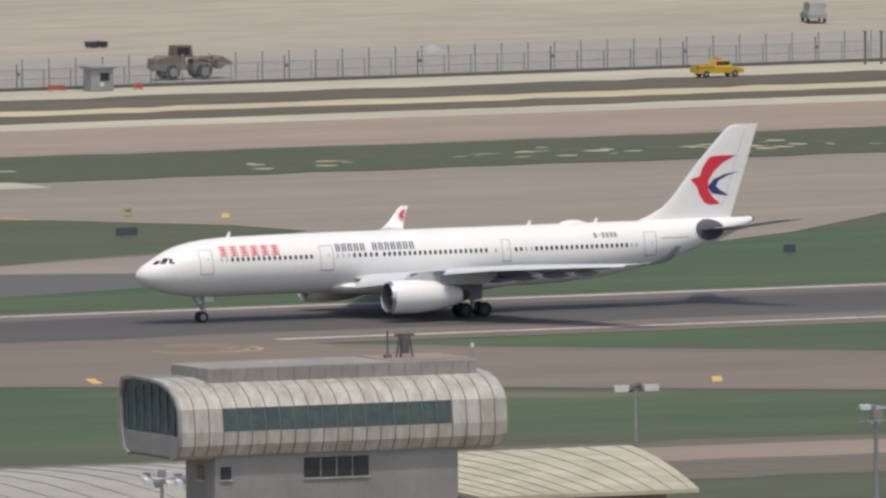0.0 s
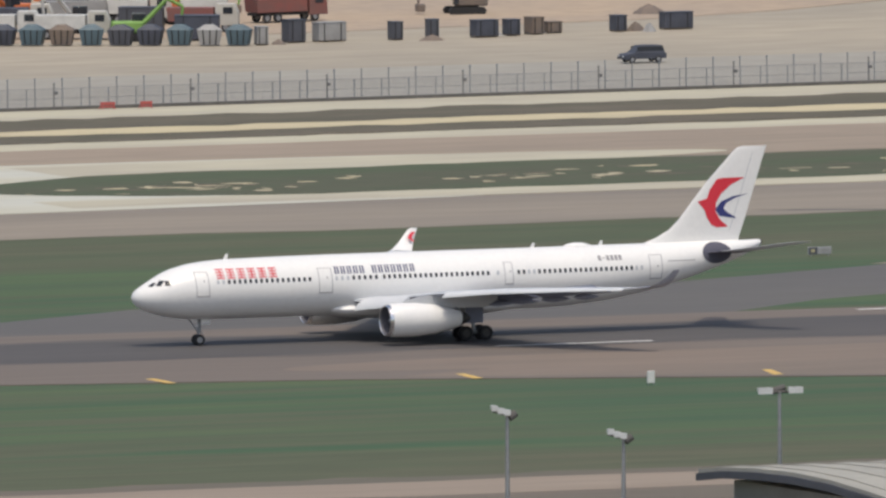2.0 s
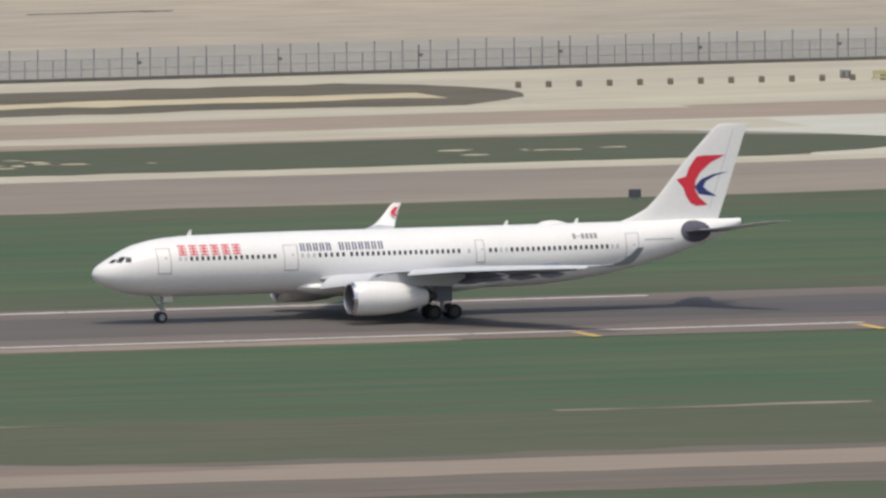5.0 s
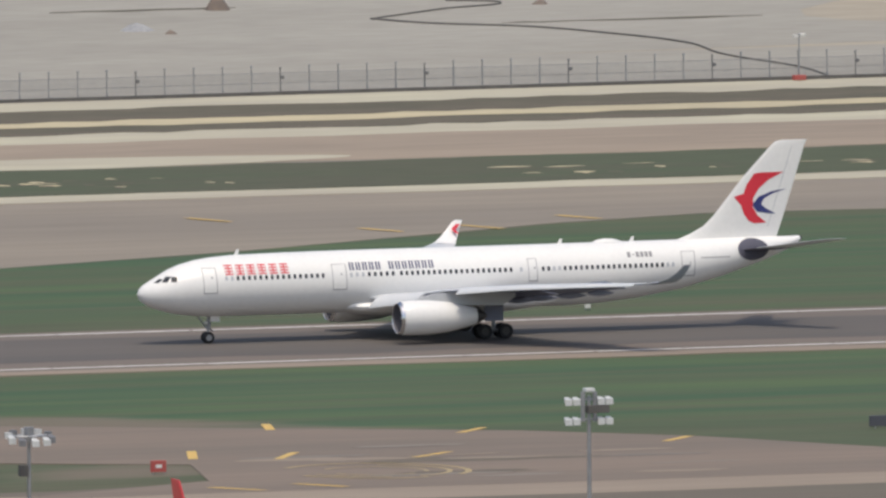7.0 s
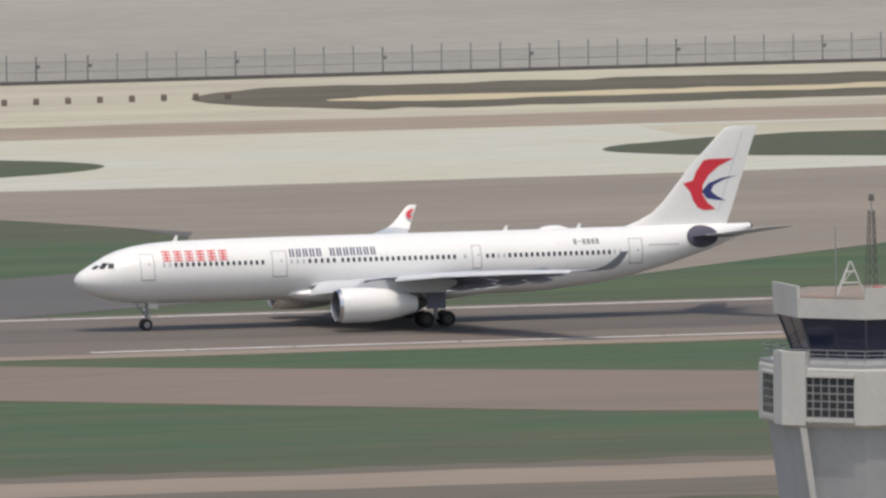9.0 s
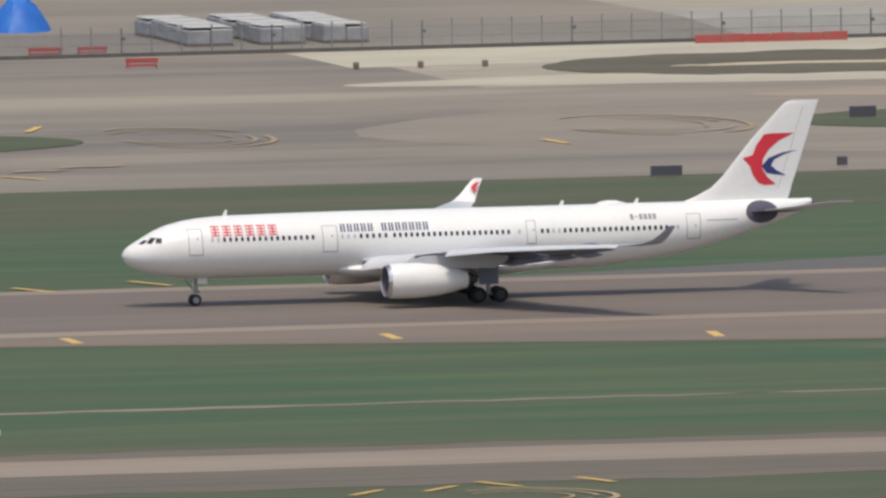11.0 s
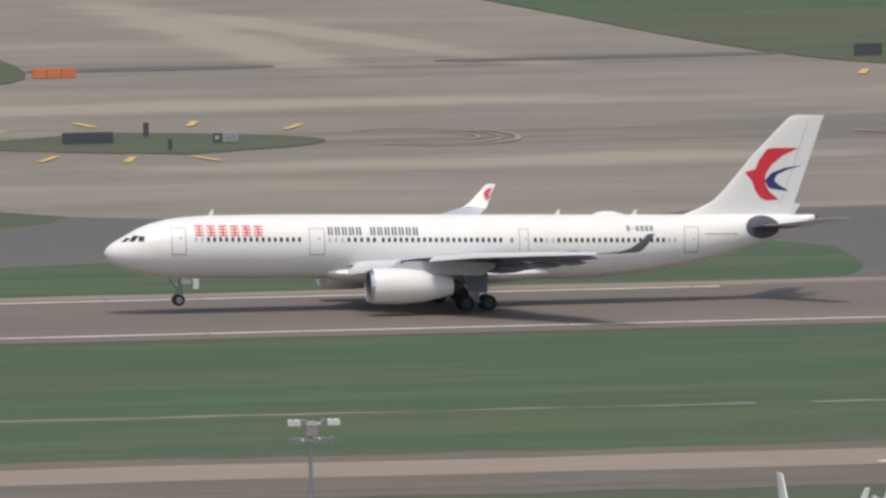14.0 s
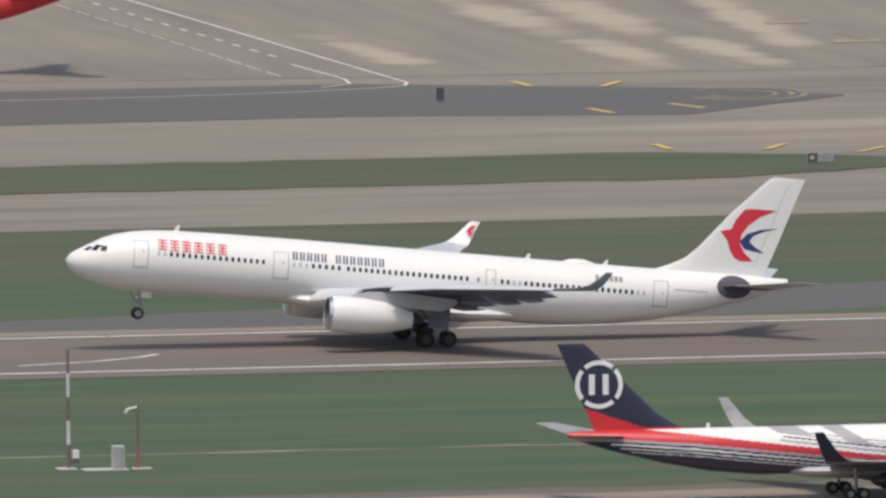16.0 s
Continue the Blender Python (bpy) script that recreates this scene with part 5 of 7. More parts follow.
def sign(x, y, w, h, style="dark", turn=0.0):
    lab = {"dark": "dark-backed taxiway guidance sign on short legs", "mixed": "black and white taxiway location sign on short legs", "red": "red mandatory taxiway sign on short legs", "yellow": "yellow taxiway sign on short legs", "white": "white marker box beside the runway"}[style]
    s = empty("taxiway_sign" if style != "white" else "marker_box", pose(x, y, -0.08, 0, 0, turn), lab, "sign", "taxiway signs" if style != "white" else "")
    mat = {"dark": SIGN, "mixed": WRAP, "red": REDP, "yellow": PALEYELLOW, "white": WHITEP}[style]
    part("panel", boxes((-w / 2, w / 2, -0.12, 0.12, 0.2, 0.2 + h), bevel=0.03), mat, s)
    if style == "mixed":
        part("plate", boxes((-w / 2 + 0.03, -w * 0.12, -0.15, -0.125, 0.23, 0.17 + h)), SIGN, s, "dark location plate")
        part("legend_bar", boxes((-w * 0.40, -w * 0.24, -0.165, -0.152, 0.2 + h * 0.3, 0.2 + h * 0.7)), PALEYELLOW, s)
        part("legend_bar", boxes((0.0, w * 0.4, -0.14, -0.122, 0.2 + h * 0.4, 0.2 + h * 0.6)), GREYBOX, s)
    if style == "red":
        part("legend_bar", boxes((-w * 0.2, w * 0.2, -0.14, -0.122, 0.2 + h * 0.35, 0.2 + h * 0.65)), WHITEP, s)
    if style == "yellow":
        part("legend_bar", boxes((-w * 0.3, w * 0.3, -0.14, -0.122, 0.2 + h * 0.4, 0.2 + h * 0.6)), SIGN, s)
    for q in (-0.38, 0.38):
        part("leg", rods(((q * w, 0, 0), (q * w, 0, 0.22), 0.05), n=6), STEEL, s)
    return s


for x, y, w, h, st in ((1306, -124, 4.6, 0.95, "dark"), (1310, -148, 1.3, 1.0, "red"), (1121, 143, 3.0, 0.9, "dark"), (1161, 213, 2.6, 1.0, "dark"), (1176, 214, 1.1, 1.1, "dark"), (1061.7, 213, 4.7, 0.95, "dark"), (1074, 210, 2.6, 0.9, "mixed"), (1021, 141, 3.0, 0.8, "dark"),
                       (960.8, 213, 4.7, 1.0, "dark"), (974, 209.5, 2.5, 0.9, "mixed"), (957.5, 305, 2.7, 1.1, "dark"), (964, 115, 2.1, 1.1, "mixed"), (860.7, 211, 4.8, 1.0, "dark"), (873, 208, 2.5, 0.9, "mixed"), (857.5, 305, 2.6, 1.0, "dark"), (861, 57, 2.0, 0.95, "mixed"),
                       (772.5, 208.5, 2.5, 0.9, "mixed"), (1711, 114, 2.2, 0.8, "dark"), (1756, 60, 1.2, 0.8, "dark"), (1668, 87, 2.4, 0.7, "mixed"), (1505, 140, 1.2, 0.8, "dark"), (1058, 305, 2.7, 1.0, "dark"), (1067, 314, 2.6, 0.7, "dark"), (812, 107, 1.9, 0.9, "mixed"), (1723.4, 141, 1.0, 0.9, "yellow"),
                       (1228.9, -149, 1.4, 1.0, "red"), (1582.2, -67, 0.7, 1.1, "white"), (1071, 220, 0.5, 1.2, "dark"), (1068, 202, 0.35, 1.0, "dark"), (970, 221, 0.5, 1.2, "dark"), (967, 201, 0.35, 1.0, "dark"), (868, 219, 0.5, 1.2, "dark"), (866, 200, 0.35, 1.0, "dark"), (755, 302, 0.7, 1.2, "dark"), (947, -224, 1.2, 1.0, "dark"), (950, -224, 1.6, 0.7, "yellow"), (1122, 60, 2.4, 0.7, "mixed"), (1140, 150, 1.0, 0.8, "dark")):
    sign(x, y, w, h, st)
for x, y in ((1332, 26), (829, 26), (845, 18), (1060, 32)):
    sign(x, y, 0.5, 0.95, "white")


# ---- vehicles and machines ----
def wheels(parent, xs, ys, r, w):
    for x in xs:
        for y in ys:
            add_wheel(parent, x, y, r, r, w)


def car(x, y, turn, mat, label, name="car", L=4.6, W=1.85, H=1.65, pickup=False):
    c = empty(name, pose(x, y, 0, 0, 0, turn), label, "car")
    prof = [(-L / 2, 0.45), (-L / 2, 0.95), (-L / 2 + 0.25, 1.05), (L * 0.2, 1.08), (L / 2 - 0.3, 0.92), (L / 2, 0.75), (L / 2, 0.4)]
    part("body", loft(bmesh.new(), [[(px, yy, z * (1 if abs(yy) < W / 2 else 0.97)) for px, z in prof] for yy in (-W / 2, -W / 2 + 0.08, W / 2 - 0.08, W / 2)]), mat, c, smooth=False)
    if pickup:
        cab = [(-L * 0.12, 1.04), (-L * 0.08, H), (L * 0.14, H), (L * 0.28, 1.05)]
        part("tailgate", boxes((-L / 2, -L * 0.14, -W / 2, -W / 2 + 0.1, 0.95, 1.25), (-L / 2, -L * 0.14, W / 2 - 0.1, W / 2, 0.95, 1.25), (-L / 2, -L / 2 + 0.1, -W / 2, W / 2, 0.95, 1.25)), mat, c)
        part("warning_light", boxes((-0.1, 0.3, -0.5, 0.5, H, H + 0.18)), ORANGE, c)
    else:
        cab = [(-L * 0.47, 1.02), (-L * 0.42, H - 0.05), (-L * 0.1, H), (L * 0.1, H - 0.03), (L * 0.27, 1.03)]
    cabin = part("cabin", loft(bmesh.new(), [[(px, yy * (1 if z < 1.1 else 0.86), z) for px, z in cab] for yy in (-W / 2 + 0.06, W / 2 - 0.06)]), mat, c)
    a, b = cab[0][0] * 0.8 + cab[1][0] * 0.2, cab[-1][0]
    for s in (-1, 1):
        part("side_window", boxes((a + 0.15, b - 0.4, s * (W / 2 - 0.12) - 0.03, s * (W / 2 - 0.12) + 0.03, 1.12, H - 0.15)), GLASS, cabin)
    wheels(c, (-L * 0.31, L * 0.31), (-W / 2 + 0.1, W / 2 - 0.1), 0.36, 0.24)
    for s in (-0.3, 0.3):
        part("headlight", boxes((L / 2 - 0.02, L / 2 + 0.03, s * W - 0.2, s * W + 0.2, 0.62, 0.76)), WHITEP, c)
    return c


car(1866, 309, 0, YELLOW, "yellow airfield pickup truck parked on the verge", "pickup_truck", 5.2, 1.9, 1.75, True)
car(1773, 366, 180, DARKBLUE, "dark blue sport utility car on gravel", L=4.7, H=1.8)
car(1914, 387, 75, GREYBOX, "dusty grey van on the sand", "van", 4.9, 1.95, 2.1)


def loader():
    l = empty("wheel_loader", pose(1818, 333.5, 0), "muddy brown wheel loader parked behind the fence", "loader")
    part("rear_body", loft(bmesh.new(), [[(x, y, z) for x, z in ((-4.1, 1.1), (-4.0, 2.1), (-2.6, 2.4), (-0.9, 2.3), (-0.6, 1.0), (-3.0, 0.8))] for y in (-1.2, 1.2)]), BROWN, l)
    cab = part("cab", loft(bmesh.new(), [[(x, y, z) for x, z in ((-1.9, 2.2), (-1.8, 3.45), (0.0, 3.45), (0.2, 2.2))] for y in (-0.8, 0.8)]), BROWN, l)
    part("cab_window", boxes((-1.6, -0.2, -0.84, -0.8, 2.5, 3.25), (-1.6, -0.2, 0.8, 0.84, 2.5, 3.25)), GLASS, cab)
    part("front_frame", loft(bmesh.new(), [[(x, y, z) for x, z in ((0.2, 0.8), (0.3, 2.0), (1.8, 2.3), (2.4, 1.4), (2.2, 0.8))] for y in (-0.8, 0.8)]), BROWN, l)
    part("lift_arm", rods(((1.0, -0.7, 2.1), (3.0, -0.7, 1.5), 0.2, 0.16), ((1.0, 0.7, 2.1), (3.0, 0.7, 1.5), 0.2, 0.16), ((0.8, 0, 2.0), (2.8, 0, 2.1), 0.12), n=8), BROWN, l)
    part("bucket", loft(bmesh.new(), [[(x, y, z) for x, z in ((2.7, 1.0), (2.6, 1.9), (3.1, 2.3), (4.2, 1.7), (4.4, 1.45), (3.4, 1.3), (3.1, 1.0))] for y in (-1.4, 1.4)]), BROWN, l)
    wheels(l, (-2.3, 1.3), (-1.15, 1.15), 0.8, 0.6)


loader()


def hut(x, y, w, h, label):
    b = empty("guard_hut", pose(x, y, 0), label, "hut")
    part("wall", boxes((-w / 2, w / 2, -1.0, 1.0, 0, h), bevel=0.03), GREYBOX, b)
    part("roof", boxes((-w / 2 - 0.3, w / 2 + 0.3, -1.3, 1.3, h, h + 0.22), bevel=0.04), STEEL, b)
    part("window", boxes((-w * 0.1, w * 0.3, -1.04, -1.003, h * 0.45, h * 0.8)), GLASS, b)
    part("notice", boxes((-0.25, 0.15, -1.05, -1.003, 0.5, 0.85)), WHITEP, b)


hut(1802, 320.5, 2.5, 2.3, "small grey metal guard hut with overhanging roof")
hut(1100, 337, 1.9, 2.0, "small grey metal guard hut at the site corner")


def crate(x, y, w, h, mat, label, name="crate", turn=0.0, d=1.6):
    b = empty(name, pose(x, y, 0, 0, 0, turn), label, "crate", "site crates")
    part("body", boxes((-w / 2, w / 2, -d / 2, d / 2, 0.1, h), bevel=0.04), mat, b)
    for s in (-1, 1):
        part("rib", boxes((s * w * 0.3 - 0.05, s * w * 0.3 + 0.05, -d / 2 - 0.05, -d / 2 - 0.003, 0.1, h)), BLACK, b)
    for s in (-1, 1):
        part("skid", boxes((-w / 2, w / 2, s * (d / 2 - 0.2) - 0.1, s * (d / 2 - 0.2) + 0.1, 0, 0.1)), BROWN, b)
    part("lid", boxes((-w / 2 - 0.04, w / 2 + 0.04, -d / 2 - 0.04, d / 2 + 0.04, h, h + 0.08)), mat, b)


rnd = random.Random(11)
for x, y, w, h, m in ((1799, 416, 3.2, 1.7, DARKBLUE), (1792, 415, 1.3, 1.6, DARKBLUE), (1782.5, 415, 1.5, 1.7, BROWN), (1785, 416, 1.6, 1.1, BROWN), (1779.5, 414, 1.4, 1.6, DARKBLUE), (1776, 413, 2.6, 1.7, DARKBLUE), (1771, 415, 1.1, 1.8, SIGN), (1766, 413, 1.1, 1.8, SIGN), (1759, 414, 3.2, 1.9, GREYBOX), (1755, 414, 2.0, 2.3, SIGN),
                      (1750.5, 412, 1.2, 1.8, GREYBOX), (1719, 413, 3.2, 1.2, SIGN), (1714, 418, 2.4, 1.9, GREYBOX), (1710, 418, 2.2, 1.6, DARKBLUE), (1704, 420, 3.0, 1.7, GREYBOX), (1698, 419, 2.2, 1.3, DARKBLUE), (1692, 424, 2.8, 1.6, BROWN), (1696, 401, 3.0, 0.6, BROWN), (1831, 386, 0.7, 0.5, SIGN), (1832.2, 386, 0.55, 0.5, SIGN), (1652, 341, 1.0, 0.8, SIGN), (1590.6, 298.6, 0.9, 0.7, GREYBOX), (1609, 296.0, 0.9, 0.7, GREYBOX)):
    crate(x, y, w, h, m, {DARKBLUE: "dark blue steel site crate on the sand", BROWN: "muddy brown site crate on the sand", SIGN: "dark grey site crate on the sand", GREYBOX: "grey sheet metal site crate on the sand"}[m], turn=rnd.uniform(-14, 14))


def heap(name, x, y, w, d, h, mat, label, seed, category="heap"):
    rn = random.Random(seed)
    bm = bmesh.new()
    n, rings = 18, 6
    wob = [rn.uniform(0.8, 1.2) for _ in range(n)]
    vr = []
    for j in range(rings):
        u = j / rings
        vr.append([bm.verts.new((x + w * (1 - u) * wob[k] * math.cos(2 * math.pi * k / n), y + d * (1 - u) * wob[k] * math.sin(2 * math.pi * k / n), -0.08 + h * (1 - (1 - u) ** 1.8) * rn.uniform(0.85, 1.05))) for k in range(n)])
    top = bm.verts.new((x, y, h * 0.98))
    for a, b in zip(vr, vr[1:]):
        for k in range(n):
            bm.faces.new((a[k], a[(k + 1) % n], b[(k + 1) % n], b[k]))
    for k in range(n):
        bm.faces.new((vr[-1][k], vr[-1][(k + 1) % n], top))
    return single(name, bm, mat, label, category, smooth=True)


def truck(x, y, turn, cabmat, bedmat, label, L=8.5):
    t = empty("truck", pose(x, y, 0, 0, 0, turn), label, "truck")
    part("chassis", boxes((-L / 2, L / 2, -0.9, 0.9, 0.75, 1.05), bevel=0.03), BLACK, t)
    cab = part("cab", loft(bmesh.new(), [[(px, yy, z) for px, z in ((L / 2 - 2.1, 1.05), (L / 2 - 2.1, 2.9), (L / 2 - 0.3, 2.9), (L / 2 + 0.1, 2.0), (L / 2 + 0.15, 0.7), (L / 2 - 2.1, 0.7))] for yy in (-1.2, 1.2)]), cabmat, t)
    part("side_window", boxes((L / 2 - 1.4, L / 2 - 0.4, -1.24, -1.203, 1.9, 2.6), (L / 2 - 1.4, L / 2 - 0.4, 1.203, 1.24, 1.9, 2.6)), GLASS, cab)
    part("load_bed", loft(bmesh.new(), [[(px, yy * k, z) for px, z in ((-L / 2, 1.1), (-L / 2 - 0.2, 2.5), (L / 2 - 2.4, 2.5), (L / 2 - 2.4, 1.1))] for yy, k in ((-1.2, 1), (1.2, 1))]), bedmat, t)
    wheels(t, (-L * 0.36, -L * 0.2, L * 0.34), (-1.0, 1.0), 0.5, 0.35)


def excavator(x, y, turn, mat, label):
    e = empty("excavator", pose(x, y, -0.12, 0, 0, turn), label, "excavator")
    for s in (-1, 1):
        part("track", loft(bmesh.new(), [[(px, yy, z) for px, z in ((-1.8, 0.1), (-2.0, 0.5), (-1.7, 0.85), (1.7, 0.85), (2.0, 0.5), (1.8, 0.1))] for yy in (s * 1.3 - 0.28, s * 1.3 + 0.28)]), BLACK, e)
    part("house", boxes((-2.2, 1.0, -1.3, 1.3, 0.95, 2.1), bevel=0.12), mat, e)
    part("cab", boxes((0.0, 1.4, 0.3, 1.25, 1.1, 2.9), bevel=0.08), GLASS, e)
    part("boom", rods(((1.0, -0.1, 1.8), (3.6, -0.1, 4.4), 0.28, 0.22), ((3.6, -0.1, 4.4), (5.2, -0.1, 3.6), 0.22, 0.18), ((5.2, -0.1, 3.6), (4.9, -0.1, 1.2), 0.18, 0.12), n=6), mat, e)
    part("bucket", boxes((4.3, 5.2, -0.6, 0.5, 0.4, 1.2), bevel=0.1), BROWN, e)


truck(1768, 446, 10, RUSTRED, RUSTRED, "dusty red-brown dump truck on the construction site")
truck(1748, 452, 0, TRUCKWHITE, GREYBOX, "dusty white flatbed truck on the construction site", 9)
truck(1732, 450, 180, TRUCKWHITE, DARKBLUE, "dusty white truck with blue load on the construction site", 9)
truck(1712, 446, 0, TRUCKWHITE, BROWN, "dusty white truck with muddy load on the construction site", 9)
rnd = random.Random(21)
for k in range(16):
    x, y = rnd.uniform(1690, 1722), rnd.uniform(440, 480)
    q = k % 4
    if q == 0:
        truck(x, y, rnd.choice((0, 180, 15, 170)), rnd.choice((TRUCKWHITE, SITEWHITE, ORANGE)), rnd.choice((BROWN, SITEWHITE, DARKBLUE)), "dusty site truck parked among machines", rnd.uniform(6, 9))
    elif q == 1:
        excavator(x, y, rnd.uniform(0, 360), rnd.choice((YELLOW, ORANGE, LIME, BROWN)), "dusty tracked excavator among parked machines")
    else:
        crate(x, y, rnd.uniform(1.6, 4.5), rnd.uniform(1.2, 2.6), rnd.choice((DARKBLUE, SITEWHITE, BROWN, GREYBOX, TEALBOX)), "dusty steel site box among parked machines", turn=rnd.uniform(-30, 30))
for k in range(9):
    x, y = rnd.uniform(1750, 1800), rnd.uniform(409, 422)
    heap("debris_heap", x, y, rnd.uniform(0.5, 1.6), rnd.uniform(0.5, 1.0), rnd.uniform(0.4, 1.0), rnd.choice((BROWN, GREYBOX)), "small heap of site debris on the sand", 500 + k)


def skip(x, y, mat, label, turn):
    """An open tapered steel skip with side ribs and a sagging cover."""
    b = empty("skip", pose(x, y, 0, 0, 0, turn), label, "skip", "site skips")
    part("body", loft(bmesh.new(), [[(-1.0, -0.7, 0.05), (1.0, -0.7, 0.05), (1.0, 0.7, 0.05), (-1.0, 0.7, 0.05)], [(-1.3, -0.8, 1.6), (1.3, -0.8, 1.6), (1.3, 0.8, 1.6), (-1.3, 0.8, 1.6)]]), mat, b)
    part("cover", loft(bmesh.new(), [[(-1.3, -0.8, 1.6), (1.3, -0.8, 1.6), (1.3, 0.8, 1.6), (-1.3, 0.8, 1.6)], [(-0.5, -0.4, 2.15), (0.4, -0.4, 2.1), (0.4, 0.4, 2.15), (-0.5, 0.4, 2.1)]]), mat, b)
    for q in (-0.6, 0.0, 0.6):
        part("rib", rods(((q, -0.74, 0.1), (q * 1.2, -0.84, 1.6), 0.06), n=5), BLACK, b)


rnd = random.Random(31)
for k in range(9):
    u = k / 8
    skip(1726.5 + 21.5 * u, 423.5 - 11.5 * u, (DARKBLUE, TEALBOX, BROWN, TEALBOX, SIGN, DARKBLUE, TEALBOX, GREYBOX, TEALBOX)[k], "dusty covered steel skip in a row on the sand", rnd.uniform(-40, -15))
for row, d in enumerate((9, 22, 36, 50, 64)):
    for k in range(4):
        x, y = 1727 + 5.8 * k + 0.4 * d + rnd.uniform(-1, 1), 424 - 3.0 * k + 0.92 * d + rnd.uniform(-2, 2)
        q = (k + row) % 4
        if q == 2 and row < 4:
            excavator(x, y, rnd.choice((200, 340, 20)), (LIME, SITEWHITE, ORANGE, LIME)[row], "dusty tracked excavator with a raised boom among trucks")
        elif q == 3:
            crate(x, y, 4.6, 2.5, rnd.choice((SIGN, DARKBLUE)), "large dark steel site box among trucks", turn=rnd.uniform(-30, -20), d=2.4)
        else:
            truck(x, y, rnd.choice((-28, 152)), (SITEWHITE, TRUCKWHITE, ORANGE)[(k + row) % 3], (SITEWHITE, DARKBLUE, SITEWHITE, RUSTRED)[(k * 2 + row) % 4], "dusty site truck parked in a row", rnd.uniform(6, 7.5))
truck(1353, 434, 0, GREYBOX, BROWN, "dark muddy dump truck on the sand", 6.8)


excavator(1706, 440, 20, ORANGE, "orange tracked excavator on the construction site")
excavator(1722, 462, 160, BROWN, "muddy dark excavator on the construction site")
excavator(1790, 450, 170, BROWN, "muddy brown excavator on orange sand")
for k in range(7):
    p = empty("pipe", pose(1690 + (k % 2) * 2, 436 + (k % 4) * 6, 0), "long pale concrete pipe lying on the sand", "pipe", "stacked pipes")
    bm = bmesh.new()
    turned(bm, [(-9, 0.6), (9, 0.6), (9, 0.5), (-9, 0.5), (-9, 0.6)], 0, 0, 0.6, n=14)
    part("barrel_wall", bm, WRAP if k % 3 else TRUCKWHITE, p, smooth=True)
    part("collar", turned(bmesh.new(), [(8.2, 0.62), (8.2, 0.7), (9, 0.7), (9, 0.62)], 0, 0, 0.6, n=14), GREYBOX, p)


heap("mound", 1428.5, 424, 1.6, 1.6, 0.8, WRAP, "small heap of pale powder on the sand", 1)
heap("mound", 1430, 418, 0.6, 0.6, 0.4, BROWN, "small brown soil heap on the sand", 2)
heap("mound", 1858, 361, 1.4, 1.4, 0.8, WRAP, "small pale heap behind the fence", 3)
heap("mound", 1447, 452, 1.2, 1.0, 1.6, BROWN, "dark soil heap on the sand", 4)
heap("mound", 1480, 447, 0.8, 0.8, 0.5, BROWN, "small brown soil heap on the sand", 5)
heap("mound", 1807, 441, 1.8, 1.4, 1.0, BROWN, "brown soil heap on the orange sand", 6)
heap("mound", 1372, 440, 2.0, 1.4, 0.9, WRAP, "pale rubble heap on the sand", 7)
heap("mound", 1388, 436, 1.6, 1.2, 0.7, WRAP, "pale rubble heap on the sand", 8)
for k, (x, y, w) in enumerate(((1115.5, 366, 4.0), (1121, 364, 3.4))):
    heap("tarpaulin", x, y, w, 3.5, 3.4 + k * 0.3, TARPBLUE, "stack covered with a bright blue tarpaulin", 60 + k, "tarpaulin")
for j, x in enumerate((1132.0, 1139.1, 1145.3)):
    for k in range(4):
        b = empty("cargo_stack", pose(x + 0.15 * ((j + k) % 3), 336.6 + k * 4.9, 0), "grey wrapped cargo pallets stacked behind the fence", "cargo", "wrapped cargo stacks")
        for q in range(2):
            part("pallet_load", boxes((-2.3 + q * 2.3, -2.3 + q * 2.3 + 2.24, -2.25, 2.25, 0.15, 1.55 + 0.12 * ((q + k + j) % 3)), bevel=0.14), WRAP, b)
        part("cover", boxes((-2.2, 2.15, -2.1, 2.1, 1.8, 1.86), bevel=0.02), COVER, b, "dusty pale cover sheet")
        part("pallet", boxes((-2.3, 2.3, -2.2, 2.2, 0.0, 0.14)), BROWN, b)
for x, y in ((1888, 320), (1889.6, 319.5)):
    g = empty("gate_post", pose(x, y, 0), "tall dark steel gate post at the fence", "post", "gate posts")
    part("column", rods(((0, 0, 0), (0, 0, 3.3), 0.13), n=8), RUSTY, g)
    part("cap", boxes((-0.18, 0.18, -0.18, 0.18, 3.3, 3.4)), RUSTY, g)
cp = empty("camera_mast", pose(1462, 322.5, 0), "slim pale surveillance mast with white housings", "mast")
part("pole", rods(((0, 0, 0), (0, 0, 4.6), 0.08), n=8), STEEL, cp)
part("housing", boxes((-0.6, -0.1, -0.15, 0.15, 4.2, 4.5), (0.1, 0.6, -0.15, 0.15, 4.3, 4.6), bevel=0.03), WHITEP, cp)
part("base_box", boxes((-0.6, 0.6, -0.4, 0.4, 0, 0.5), bevel=0.03), REDP, cp)
tf = empty("trestle", pose(1515, 423, 0), "low dark steel trestle frame on the sand", "frame")
part("beam", boxes((-3.4, 3.4, -0.12, 0.12, 0.0, 0.22)), RUSTY, tf)
for s in (-1, 1):
    part("upright", rods(((s * 3.3, 0, 0.2), (s * 3.3, 0, 1.5), 0.06), n=6), REDP, tf)
part("top_rail", rods(((-3.3, 0, 1.5), (3.3, 0, 1.5), 0.05), n=6), REDP, tf)


